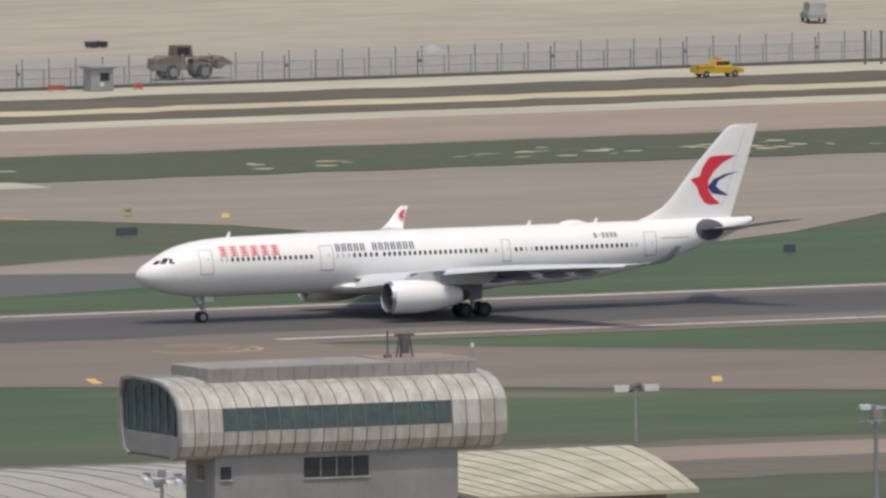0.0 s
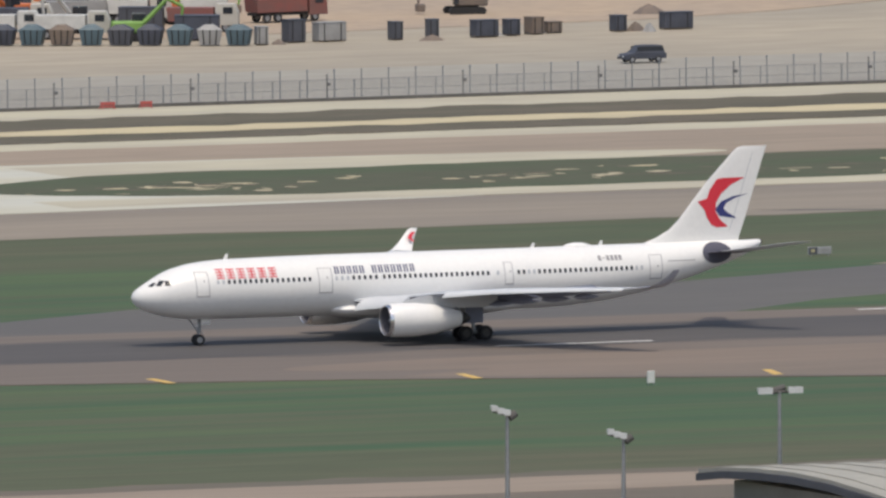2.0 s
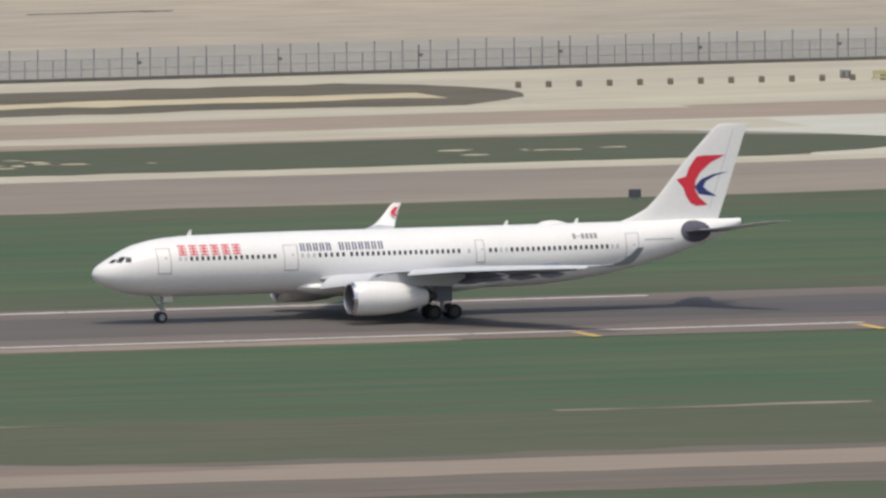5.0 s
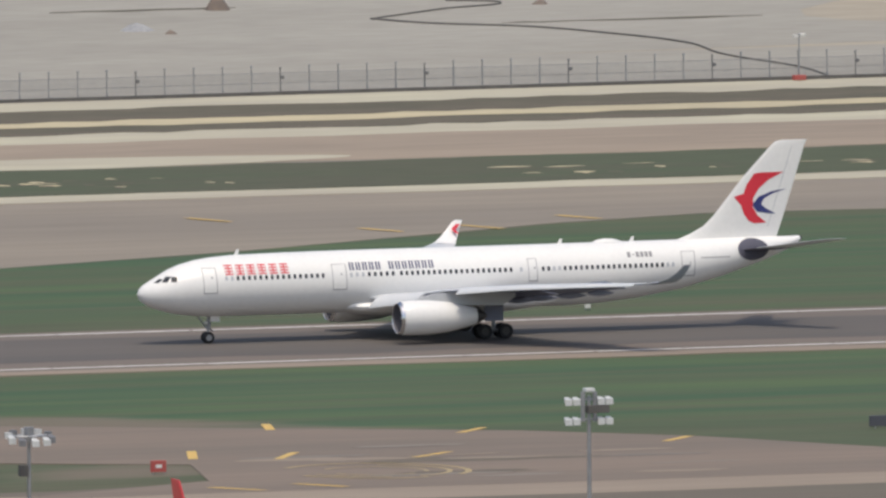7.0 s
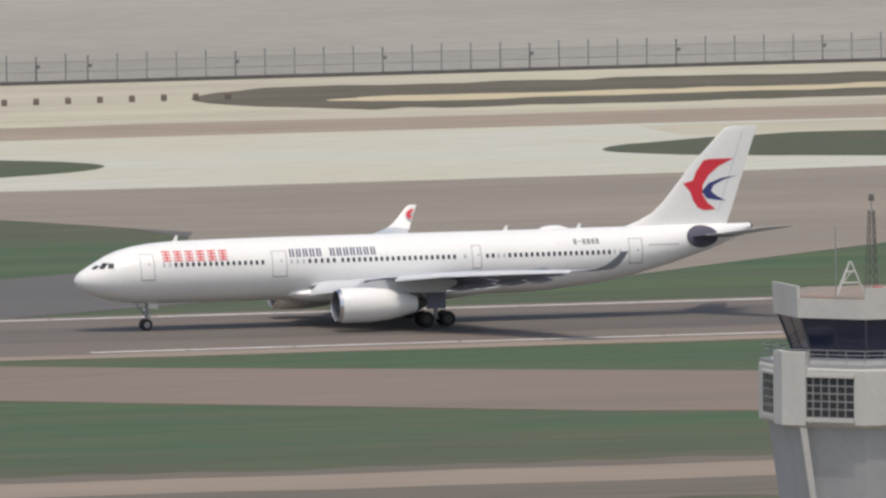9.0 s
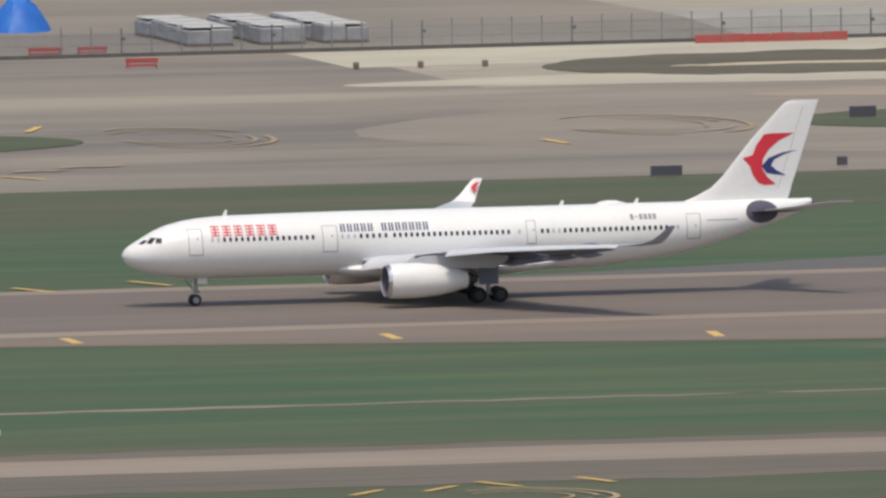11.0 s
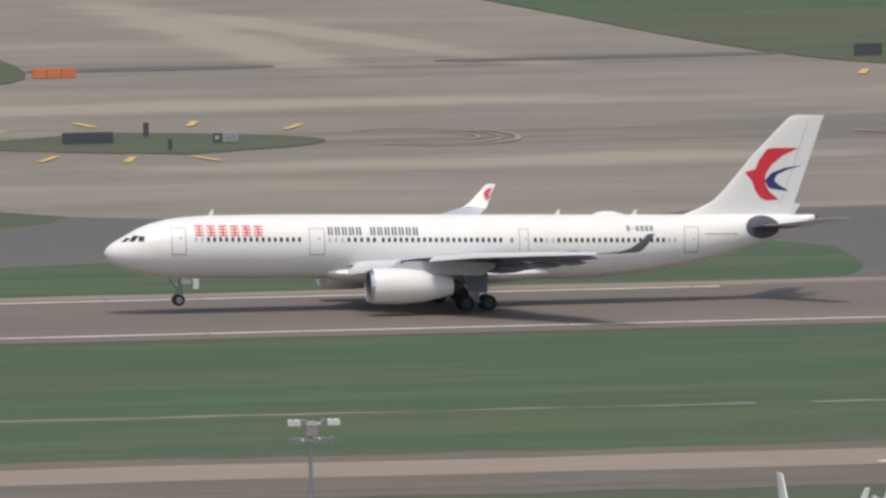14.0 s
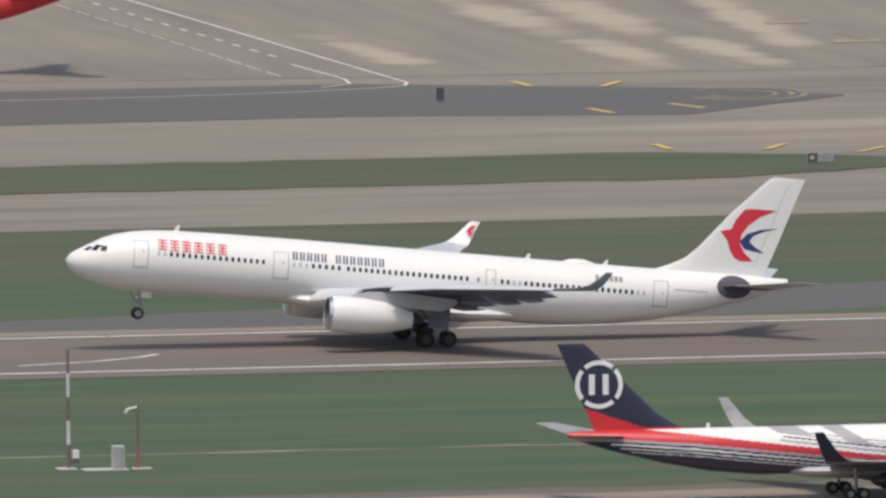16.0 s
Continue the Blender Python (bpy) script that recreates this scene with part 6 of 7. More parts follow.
def hose(name, pts, r, label):
    cu = bpy.data.curves.new(name, "CURVE")
    cu.dimensions, cu.bevel_depth, cu.bevel_resolution = "3D", r, 2
    sp = cu.splines.new("BEZIER")
    sp.bezier_points.add(len(pts) - 1)
    for b, (x, y) in zip(sp.bezier_points, pts):
        b.co = (x, y, r * 0.5)
        b.handle_left_type = b.handle_right_type = "AUTO"
    cu.materials.append(RUSTY)
    return tagged(new(name, cu), label, "hose")


hose("hose", [(1456, 431), (1459, 422), (1466, 413), (1470, 399), (1472, 383), (1469, 363), (1469, 341), (1467, 328)], 0.09, "long dark hose lying across the sand")
hose("hose", [(1473, 456), (1477, 451), (1468, 443), (1459, 434), (1456, 431)], 0.08, "dark hose lying across the sand")
hose("hose", [(1226, 398), (1232, 389), (1236, 377), (1237, 362), (1235, 343), (1240, 337)], 0.1, "long dark hose lying across the sand")


# ---- light masts ----
LAMPWHITE = material("pale_lamp_housing", (0.62, 0.64, 0.64), 0.4, vary=0.3, scale=1.0)
LAMPGREY = material("grey_lamp_housing", (0.24, 0.245, 0.26), 0.5, 0.3, vary=0.4, scale=1.0)


def mast(x, y, h, style, label, group="apron light masts"):
    m = empty("light_mast", pose(x, y, 0), label, "light mast", group)
    part("pole", rods(((0, 0, 0), (0, 0, h - 0.6), 0.24, 0.14), n=12), STEEL, m, smooth=True)
    part("base_plate", boxes((-0.6, 0.6, -0.6, 0.6, 0, 0.15), bevel=0.03), STEEL, m)

    def lamp(px, py, pz, s=0.3, tip=0.25, mat=LAMPWHITE):
        bm = bmesh.new()
        loft(bm, [[(px + a * s, py - 0.3 - tip * 0.5, pz + b * s * 0.8 - tip) for a, b in ((-1, -1), (1, -1), (1, 1), (-1, 1))], [(px + a * s * 0.6, py + 0.2, pz + b * s * 0.5) for a, b in ((-1, -1), (1, -1), (1, 1), (-1, 1))]])
        part("lamp", bm, mat, m)
    if style == "cluster":
        part("carriage", rods(((-1.9, 0, h - 0.9), (1.9, 0, h - 0.9), 0.09), ((-1.9, 0, h - 2.5), (1.9, 0, h - 2.5), 0.09), ((-0.5, 0, h - 2.7), (-0.5, 0, h - 0.3), 0.2), ((0.5, 0, h - 2.7), (0.5, 0, h - 0.3), 0.2), n=8), STEEL, m)
        part("cap", boxes((-0.4, 0.4, -0.4, 0.4, h - 0.3, h), bevel=0.05), LAMPWHITE, m)
        part("winch_box", boxes((-0.2, 1.6, -0.5, 0.3, h - 2.0, h - 1.4), bevel=0.04), RUSTY, m, "dark winch box")
        for q in (-1.9, -1.2, 0.9, 1.6):
            lamp(q, -0.1, h - 0.85)
            lamp(q, -0.1, h - 2.45)
    elif style == "ring":
        n = 14
        part("ring_frame", rods(*[((1.6 * math.cos(2 * math.pi * k / n), 1.2 * math.sin(2 * math.pi * k / n), h - zz), (1.6 * math.cos(2 * math.pi * (k + 1) / n), 1.2 * math.sin(2 * math.pi * (k + 1) / n), h - zz), 0.07) for k in range(n) for zz in (0.5, 1.7)], ((-1.6, 0, h - 0.5), (1.6, 0, h - 0.5), 0.07), ((-1.6, 0, h - 1.7), (1.6, 0, h - 1.7), 0.07), n=6), STEEL, m)
        part("head", boxes((-0.5, 0.5, -0.5, 0.5, h - 1.5, h - 0.3), bevel=0.1), GREYBOX, m, "grey winch housing")
        for q in (-1.8, -1.3, -0.8, 0.8, 1.3, 1.8):
            lamp(q, -0.9, h - 0.2, 0.24, 0.15, LAMPWHITE if abs(q) > 1.2 else LAMPGREY)
        for q in (-1.3, -0.6, 0.1, 0.8, 1.4):
            lamp(q, -1.0, h - 1.55, 0.22, 0.15, LAMPGREY)
    elif style == "wide":
        part("crossarm", rods(((-1.9, 0, h - 0.6), (1.7, 0, h - 0.6), 0.12), ((-0.6, 0.3, h - 0.6), (0.6, 0.3, h - 0.2), 0.3), n=8), RUSTY, m)
        for q in (-1.9, -1.2, 1.0, 1.7):
            lamp(q, -0.2, h - 0.35, 0.34, 0.1)
    elif style == "tilted":
        part("crossarm", rods(((-1.4, 0, h - 0.2), (0.6, 0, h - 0.8), 0.14), ((0.2, 0, h - 0.9), (0.8, 0, h - 0.5), 0.35), n=8), RUSTY, m)
        for q, z in ((-1.4, 0.1), (-0.8, -0.15), (-0.2, -0.3)):
            lamp(q, -0.2, h + z, 0.3, 0.1)
    else:
        n = 10
        part("ring_frame", rods(*[((1.5 * math.cos(2 * math.pi * k / n), 1.1 * math.sin(2 * math.pi * k / n), h - 0.8), (1.5 * math.cos(2 * math.pi * (k + 1) / n), 1.1 * math.sin(2 * math.pi * (k + 1) / n), h - 0.8), 0.09) for k in range(n)], ((-1.5, 0, h - 0.8), (1.5, 0, h - 0.8), 0.09), ((0, 0, h - 1.3), (0, 0, h - 0.1), 0.42), n=6), STEEL, m)
        for k in range(n):
            a = 2 * math.pi * (k + 0.5) / n
            lamp(1.75 * math.cos(a), 1.3 * math.sin(a), h - 0.75 + 0.3 * math.sin(a), 0.3, 0.3 if math.sin(a) < 0 else 0.1, LAMPWHITE if k % 3 else LAMPGREY)
        part("control_box", boxes((-0.9, -0.2, -0.5, 0.1, h - 4.0, h - 3.1), bevel=0.04), RUSTY, m, "dark control box")


mast(1521, -310, 10.8, "spread", "slim grey light mast with spread pale floodlights")
mast(1604.3, -228, 10.3, "wide", "slim grey light mast with four pale floodlights")
mast(1622, -240, 8.7, "ring", "grey light mast with a ring of floodlights")
mast(1492, -240, 11.6, "tilted", "slim grey light mast with tilted floodlights")
mast(1503, -240, 9.2, "tilted", "slim grey light mast with tilted floodlights")
mast(1523.2, -228, 11.8, "wide", "slim grey light mast with four pale floodlights")
mast(1177, -401, 25.4, "cluster", "grey light mast with two rows of round floodlights")
mast(1123, -419, 25.2, "spread", "slim grey light mast with spread pale floodlights")
mast(888, -454, 25.0, "ring", "grey light mast with a ring of floodlights")
mast(809, -450, 25.2, "ring", "grey light mast with a ring of floodlights")
mast(731, -447, 25.2, "ring", "grey light mast with a ring of floodlights")
mast(651, -445, 25.2, "ring", "grey light mast with a ring of floodlights")


def vent(x, y):
    v = empty("roof_ventilator", pose(x, y, 0), "white curved ventilator fins on a dark steel tower", "ventilator", "ventilator towers")
    part("tower", boxes((-2.2, 2.2, -1.5, 1.5, 0, 23.6), bevel=0.1), GREYBOX, v)
    part("plinth", boxes((-1.5, 1.8, -1.2, 1.2, 23.6, 23.95), bevel=0.05), WRAP, v, "grey plinth")
    for q, h, lean in ((-2.2, 1.2, 0.3), (-1.2, 0.6, -0.2), (-0.3, 1.3, 0.1), (0.6, 1.2, -0.15), (1.5, 0.7, 0.25), (2.3, 1.4, -0.3)):
        bm = bmesh.new()
        loft(bm, [[(q - 0.4, yy, 23.6), (q + 0.4, yy, 23.6), (q + 0.16 + lean * 0.3, yy, 23.6 + h * 0.4), (q + lean + 0.14, yy, 23.6 + h), (q + lean - 0.06, yy, 23.6 + h), (q - 0.16 + lean * 0.3, yy, 23.6 + h * 0.45)] for yy in (-0.35, 0.35)])
        part("fin", bm, WHITEP, v, "white curved fin")


vent(758, -524)
vent(778, -526)

# ---- buildings ----
PANEL = material("weathered_silver_cladding", (0.56, 0.55, 0.51), 0.45, 0.15, vary=0.95, scale=0.5, second=(0.38, 0.345, 0.295), fine=0.3, fine_scale=1.6, stretch=(1.6, 1, 0.5))
JOINT = material("dark_cladding_joint", (0.22, 0.215, 0.21), 0.8, vary=0.3, scale=1.0)
ROOFGREY = material("weathered_grey_roof", (0.33, 0.32, 0.31), 0.8, vary=0.8, scale=0.2, second=(0.25, 0.23, 0.21), fine=0.3, fine_scale=1.2)
RUSTROOF = material("rust_stained_roof", (0.33, 0.25, 0.20), 0.8, vary=0.9, scale=0.3, second=(0.26, 0.23, 0.21), fine=0.3, fine_scale=1.2)
TEAL = material("teal_tinted_glass", (0.05, 0.075, 0.078), 0.2, vary=1.0, scale=0.9, second=(0.085, 0.115, 0.115), fine=0.4, fine_scale=2.5)
WALL = material("grey_wall_panels", (0.29, 0.285, 0.28), 0.7, vary=0.8, scale=0.25, second=(0.22, 0.215, 0.21), fine=0.15, fine_scale=1.5)
CONC = material("pale_tower_concrete", (0.56, 0.555, 0.53), 0.75, vary=0.6, scale=0.3, second=(0.47, 0.465, 0.45), fine=0.15, fine_scale=1.8)
SHAFT = material("grey_tower_shaft", (0.40, 0.41, 0.42), 0.75, vary=0.6, scale=0.3, second=(0.33, 0.34, 0.36), fine=0.15, fine_scale=1.8)
CREAMROOF = material("cream_metal_roof", (0.57, 0.53, 0.38), 0.6, vary=0.8, scale=0.2, second=(0.37, 0.34, 0.265), fine=0.15, fine_scale=1.0)
PALEROOF = material("pale_grey_metal_roof", (0.41, 0.395, 0.345), 0.6, vary=0.8, scale=0.2, second=(0.33, 0.315, 0.275), fine=0.15, fine_scale=1.0)


def capsule_building():
    b = empty("terminal_building", pose(0, 0, 0), "silver-clad capsule building with a teal window band", "building")
    x0, x1 = 1527.4, 1558.5
    prof = [(-298.2, 10.5), (-299.3, 10.9), (-299.9, 11.8), (-300.0, 12.95), (-299.75, 14.95), (-299.1, 15.8), (-297.8, 16.6), (-296.0, 17.1), (-293.5, 17.3), (-290.0, 17.35), (-287.9, 17.1), (-287.3, 15.6), (-287.5, 12.8), (-288.2, 10.9), (-289.2, 10.5)]
    cx, cz = -293.6, 13.9

    def shell(k):
        return [(cx + (y - cx) * k, cz + (z - cz) * k) for y, z in prof]
    part("core", loft(bmesh.new(), [[(x, y, z) for y, z in shell(0.985)] for x in (x0 + 0.25, x1 - 1.0)] + [[(x1 - 0.2, y, z) for y, z in shell(0.94)]]), JOINT, b)
    n = 23
    for k in range(n):
        a, c = x0 + (x1 - x0) * k / n, x0 + (x1 - x0) * (k + 1) / n
        windowed = 3 <= k < n - 4
        s0 = 1.0
        s1 = 1.0 if k < n - 1 else 0.95
        for lo, hi, nm in ((0, 3, "cladding_panel"), (3, 4, "window_pane" if windowed else "cladding_panel"), (4, 8, "cladding_panel")):
            bm = bmesh.new()
            rings = []
            for x, s in ((a + 0.06, s0), (c - 0.06, s1)):
                outer = shell(s)[lo:hi + 1]
                inner = shell(s * 0.988)[lo:hi + 1][::-1]
                rings.append([(x, y, z) for y, z in outer + inner])
            loft(bm, rings)
            part(nm, bm, TEAL if nm == "window_pane" else PANEL, b, "teal tinted glass pane" if nm == "window_pane" else "")
    # glazed arch at the end
    end = [p for p in shell(0.93)]
    bm = bmesh.new()
    bm.faces.new([bm.verts.new((x0 + 0.2, y, max(z, 12.6))) for y, z in end])
    part("end_glazing", bm, TEAL, b, "dark teal glazed end wall")
    for k in range(7):
        y = -298.5 + k * 1.65
        part("mullion", boxes((x0 + 0.05, x0 + 0.18, y - 0.05, y + 0.05, 12.6, 15.6 + 1.2 * math.sin(math.pi * (k + 0.5) / 7))), TEALBOX, b)
    part("end_sill", boxes((x0 + 0.02, x0 + 0.2, -299.2, -288.0, 10.8, 12.6)), WALL, b)
    bm = bmesh.new()
    loft(bm, [[(x, y, z) for y, z in shell(1.01) + shell(0.94)[::-1]] for x in (x0 - 0.15, x0 + 0.12)])
    part("end_trim", bm, ROOFGREY, b)
    part("roof_box", boxes((1531.5, 1557.0, -296.6, -289.0, 16.2, 18.2), bevel=0.08), ROOFGREY, b, "weathered grey rooftop box")
    for k in range(17):
        x = 1532.2 + k * 1.5
        part("roof_box_rib", boxes((x - 0.05, x + 0.05, -296.68, -296.6, 16.4, 18.1)), WALL, b)
    part("stained_roof", boxes((1549.0, 1556.8, -296.4, -289.2, 18.21, 18.27)), RUSTROOF, b, "rust-stained roof sheet")
    part("lower_wall", boxes((1531.1, 1554.1, -298.9, -292.8, 0, 10.9), bevel=0.05), WALL, b)
    for xa, xb, za, zb in ((1531.6, 1532.6, 8.75, 9.85), (1539.5, 1545.6, 8.65, 10.4)):
        w = part("window", boxes((xa, xb, -298.96, -298.903, za, zb)), GLASS, b)
        part("sill", boxes((xa - 0.1, xb + 0.1, -299.05, -298.903, za - 0.12, za)), PANEL, w)
    w = part("window", boxes((1531.04, 1531.097, -296.6, -295.2, 8.6, 9.9)), GLASS, b)
    part("sill", boxes((1530.95, 1531.097, -296.7, -295.1, 8.48, 8.6)), PANEL, w)
    for k in range(1, 4):
        part("window_bar", boxes((1539.5 + k * 1.5, 1539.58 + k * 1.5, -299.0, -298.965, 8.65, 10.4)), WALL, b)
    for k in range(9):
        part("wall_joint", boxes((1533.4 + k * 2.4, 1533.46 + k * 2.4, -298.94, -298.905, 0.2, 8.4)), GREYBOX, b)
    # aerial mounts on the roof
    part("aerial_mast", rods(((1550.2, -293, 18.2), (1550.2, -293, 20.6), 0.09), ((1549.9, -293, 18.3), (1550.5, -293, 18.3), 0.3), n=8), RUSTY, b)
    part("aerial_frame", rods(((1551.0, -293, 18.2), (1551.4, -293, 20.4), 0.09), ((1552.6, -293, 18.2), (1552.2, -293, 20.4), 0.09), ((1550.9, -293, 20.2), (1552.7, -293, 20.2), 0.12), ((1551.8, -292.2, 18.2), (1551.8, -292.8, 20.3), 0.09), n=8), RUSTY, b)
    part("aerial_drum", rods(((1551.8, -293, 18.6), (1551.8, -293, 20.0), 0.42), n=12), RUSTY, b)
    part("roof_lamp", rods(((1557.8, -294, 16.6), (1557.8, -294, 19.0), 0.04), n=6), STEEL, b)
    part("roof_lamp_head", rods(((1557.8, -294, 19.0), (1557.8, -294, 19.35), 0.16), n=8), WHITEP, b)
    return b


capsule_building()


def vault(name, x0, x1, rows, mat, label, seams, slant=0.0):
    v = empty(name, pose(0, 0, 0), label, "building")
    bm = bmesh.new()
    loft(bm, [[(x, y, z) for y, z in rows] + [(x, y, z - 0.35) for y, z in rows[::-1]] for x in (x0, x1)])
    for w in bm.verts:
        if w.co.x > x1 - 0.1:
            w.co.x += slant * (w.co.y - rows[0][0])
    part("roof", bm, mat, v, smooth=True)
    for k in range(seams):
        u = (k + 0.5) / seams
        bm = bmesh.new()
        loft(bm, [[(x0 + (x1 - x0 + slant * (y - rows[0][0])) * u - 0.05, y, z + 0.01), (x0 + (x1 - x0 + slant * (y - rows[0][0])) * u + 0.05, y, z + 0.01), (x0 + (x1 - x0 + slant * (y - rows[0][0])) * u + 0.05, y, z + 0.09), (x0 + (x1 - x0 + slant * (y - rows[0][0])) * u - 0.05, y, z + 0.09)] for y, z in rows])
        part("roof_seam", bm, mat, v)
    bm = bmesh.new()
    loft(bm, [[(x, y, z - 0.36) for y, z in rows] + [(x, y, z - 1.0) for y, z in rows[::-1]] for x in (x0 - 0.25, x0 + 0.4)])
    part("end_fascia", bm, SIGN, v, "dark curved end fascia")
    ya, yb = rows[0][0], rows[-1][0]
    part("wall", boxes((x0 + 2.5, x1 - 0.5 - slant * 56, min(ya, yb) + 2, max(ya, yb) - 2, 0, min(rows[0][1], rows[-1][1]) - 0.4)), WALL, v)
    return v


vault("hall", 1511, 1560, [(-238, 5.5), (-243, 6.0), (-250, 6.35), (-258, 6.5), (-266, 6.35), (-275, 5.8), (-284, 5.0)], PALEROOF, "low hall with a pale grey vaulted metal roof", 14)
vault("hall", 1565, 1603, [(-229, 4.9), (-233, 5.15), (-242, 5.35), (-252, 5.45), (-264, 5.35), (-273, 5.15), (-280, 4.9)], CREAMROOF, "low hall with a cream metal roof", 12, 0.335)
vault("hall", 1530, 1556, [(-318, 3.2), (-322, 4.6), (-328, 5.2), (-334, 5.0), (-342, 4.0)], PALEROOF, "low hall with a pale rounded roof", 8)


CABGLASS = material("navy_cab_glass", (0.02, 0.025, 0.055), 0.12, vary=0.4, scale=0.6, second=(0.035, 0.045, 0.085))


def octagon(cx, cy, r, z):
    return [(cx + r / math.cos(math.pi / 8) * math.cos(math.pi / 8 + k * math.pi / 4), cy + r / math.cos(math.pi / 8) * math.sin(math.pi / 8 + k * math.pi / 4), z) for k in range(8)]


def control_tower():
    cx, cy = 1085.8, -430.7
    t = empty("control_tower", pose(cx, cy, -0.3) @ Matrix.Diagonal((0.89, 0.89, 1, 1)), "pale concrete airfield control tower with a glazed cab", "tower")

    def oc(r, z):
        return octagon(0, 0, r, z)

    def wall(rings):
        return loft(bmesh.new(), rings)
    part("shaft", wall([oc(7.2, 0), oc(7.2, 14), oc(7.9, 19), oc(8.6, 23.6)]), SHAFT, t)
    for x0, y0, x1, y1 in ((-6.3, -4.5, -8.3, -5.3), (3.6, -7.3, 4.3, -8.8)):
        bm = bmesh.new()
        loft(bm, [[(x + a, y + b, z) for a, b in ((-0.28, -0.2), (0.28, -0.2), (0.28, 0.2), (-0.28, 0.2))] for x, y, z in ((x0, y0, 0), (x0 + (x1 - x0) * 0.12, y0 + (y1 - y0) * 0.12, 14), (x1, y1, 23.6))])
        part("shaft_rib", bm, CONC, t, "pale vertical rib")
    bm = bmesh.new()
    loft(bm, [[(-1.0 + q, -7.25 - d, z), (1.0 + q, -7.25 - d, z), (1.0 + q, -7.0 - d, z), (-1.0 + q, -7.0 - d, z)] for q, d, z in ((-0.2, 0, 0), (-0.2, 0.02, 14), (-0.2, 1.45, 23.5))])
    part("shaft_glazing", bm, DARKBLUE, t, "dark blue glazed strip")
    part("gallery", wall([oc(8.7, 23.6), oc(9.35, 23.9), oc(9.35, 28.2), oc(9.2, 28.4)]), CONC, t, "pale gallery storey")
    # gridded windows of the gallery on the slanting faces
    d = 9.35
    for ang, a0, a1 in ((-135, -2.0, 2.8), (-45, -3.3, 3.3), (-180, -2.5, 2.0)):
        m = Matrix.Rotation(radians(ang + 90), 4, "Z")
        w = part("gallery_window", boxes((a0, a1, -d - 0.06, -d - 0.003, 24.5, 27.6)), GLASS, t)
        w.matrix_basis = m
        part("window_sill", boxes((a0 - 0.1, a1 + 0.1, -d - 0.35, -d - 0.003, 24.1, 24.4)), CONC, w)
        part("window_head", boxes((a0 - 0.1, a1 + 0.1, -d - 0.3, -d - 0.003, 27.62, 27.85)), CONC, w)
        n = max(3, round((a1 - a0) / 0.8))
        for k in range(1, n):
            x = a0 + (a1 - a0) * k / n
            part("window_bar", boxes((x - 0.05, x + 0.05, -d - 0.12, -d - 0.062, 24.5, 27.6)), GREYBOX, w)
        for k in range(1, 5):
            z = 24.5 + 3.1 * k / 5
            part("window_bar", boxes((a0, a1, -d - 0.12, -d - 0.062, z - 0.05, z + 0.05)), GREYBOX, w)
    part("gallery_camera", rods(((-1.6, -9.36, 27.2), (-1.6, -9.75, 27.1), 0.14), n=8), BLACK, t)
    bm = bmesh.new()
    loft(bm, [[(-9.75, -1.4, z), (-9.75, -3.75, z), (-8.15, -5.55, z), (-7.5, -4.9, z), (-9.0, -3.3, z), (-9.0, -1.4, z)] for z in (23.8, 29.6)])
    part("stair_screen", bm, CONC, t, "pale raised stair screen wall")
    part("deck", wall([oc(9.25, 28.4), oc(9.25, 28.65)]), SHAFT, t)
    for k in range(8):
        p, q = Vector(oc(9.0, 28.65)[k]), Vector(oc(9.0, 28.65)[(k + 1) % 8])
        rows = [(p + Vector((0, 0, h)), q + Vector((0, 0, h)), 0.04) for h in (0.4, 0.75, 1.1)] + [(p + (q - p) * u, p + (q - p) * u + Vector((0, 0, 1.1)), 0.04) for u in (0.0, 0.25, 0.5, 0.75)]
        part("railing", rods(*rows, n=5), STEEL, t)
    part("cab_core", wall([oc(6.0, 28.6), oc(7.3, 32.3)]), BLACK, t, "dark cab interior")
    for k in range(8):
        lo, hi = oc(6.4, 28.9), oc(7.75, 32.3)
        p0, p1, q0, q1 = [Vector(v) for v in (lo[k], lo[(k + 1) % 8], hi[k], hi[(k + 1) % 8])]
        inward = Vector((-(p0 + p1).x, -(p0 + p1).y, 0)).normalized() * 0.06
        for j in range(2):
            u0, u1 = j / 2 + 0.01, (j + 1) / 2 - 0.01
            bm = bmesh.new()
            face = [p0 + (p1 - p0) * u0, p0 + (p1 - p0) * u1, q0 + (q1 - q0) * u1, q0 + (q1 - q0) * u0]
            loft(bm, [face, [v + inward for v in face]])
            part("cab_pane", bm, CABGLASS, t, "dark outward-leaning cab glass")
        part("cab_mullion", rods((p0, q0, 0.12), n=6), DARKBLUE, t)
        part("cab_mullion", rods(((p0 + p1) / 2, (q0 + q1) / 2, 0.05), n=6), DARKBLUE, t)
    part("cab_sill", wall([oc(6.9, 28.65), oc(6.7, 29.0)]), SHAFT, t)
    # parapet of separate panels, open at one corner
    for k in range(8):
        lo, hi = oc(8.1, 32.2), oc(8.2, 34.7)
        low = k in (0, 1, 2, 4)
        top = [Vector(v) for v in oc(8.15, 33.75 if k == 4 else 33.7)] if low else [Vector(v) for v in hi]
        face = [Vector(lo[k]), Vector(lo[(k + 1) % 8]), top[(k + 1) % 8], top[k]]
        inward = Vector((-(face[0] + face[1]).x, -(face[0] + face[1]).y, 0)).normalized() * 0.3
        part("parapet_panel", loft(bmesh.new(), [face, [v + inward for v in face]]), CONC, t)
    part("roof", wall([oc(7.8, 33.6), oc(7.8, 33.9)]), RUSTROOF, t, "red-brown roof deck")
    # lattice mast
    rows = []
    for j in range(8):
        z0, z1 = 33.9 + j * 0.8, 33.9 + (j + 1) * 0.8
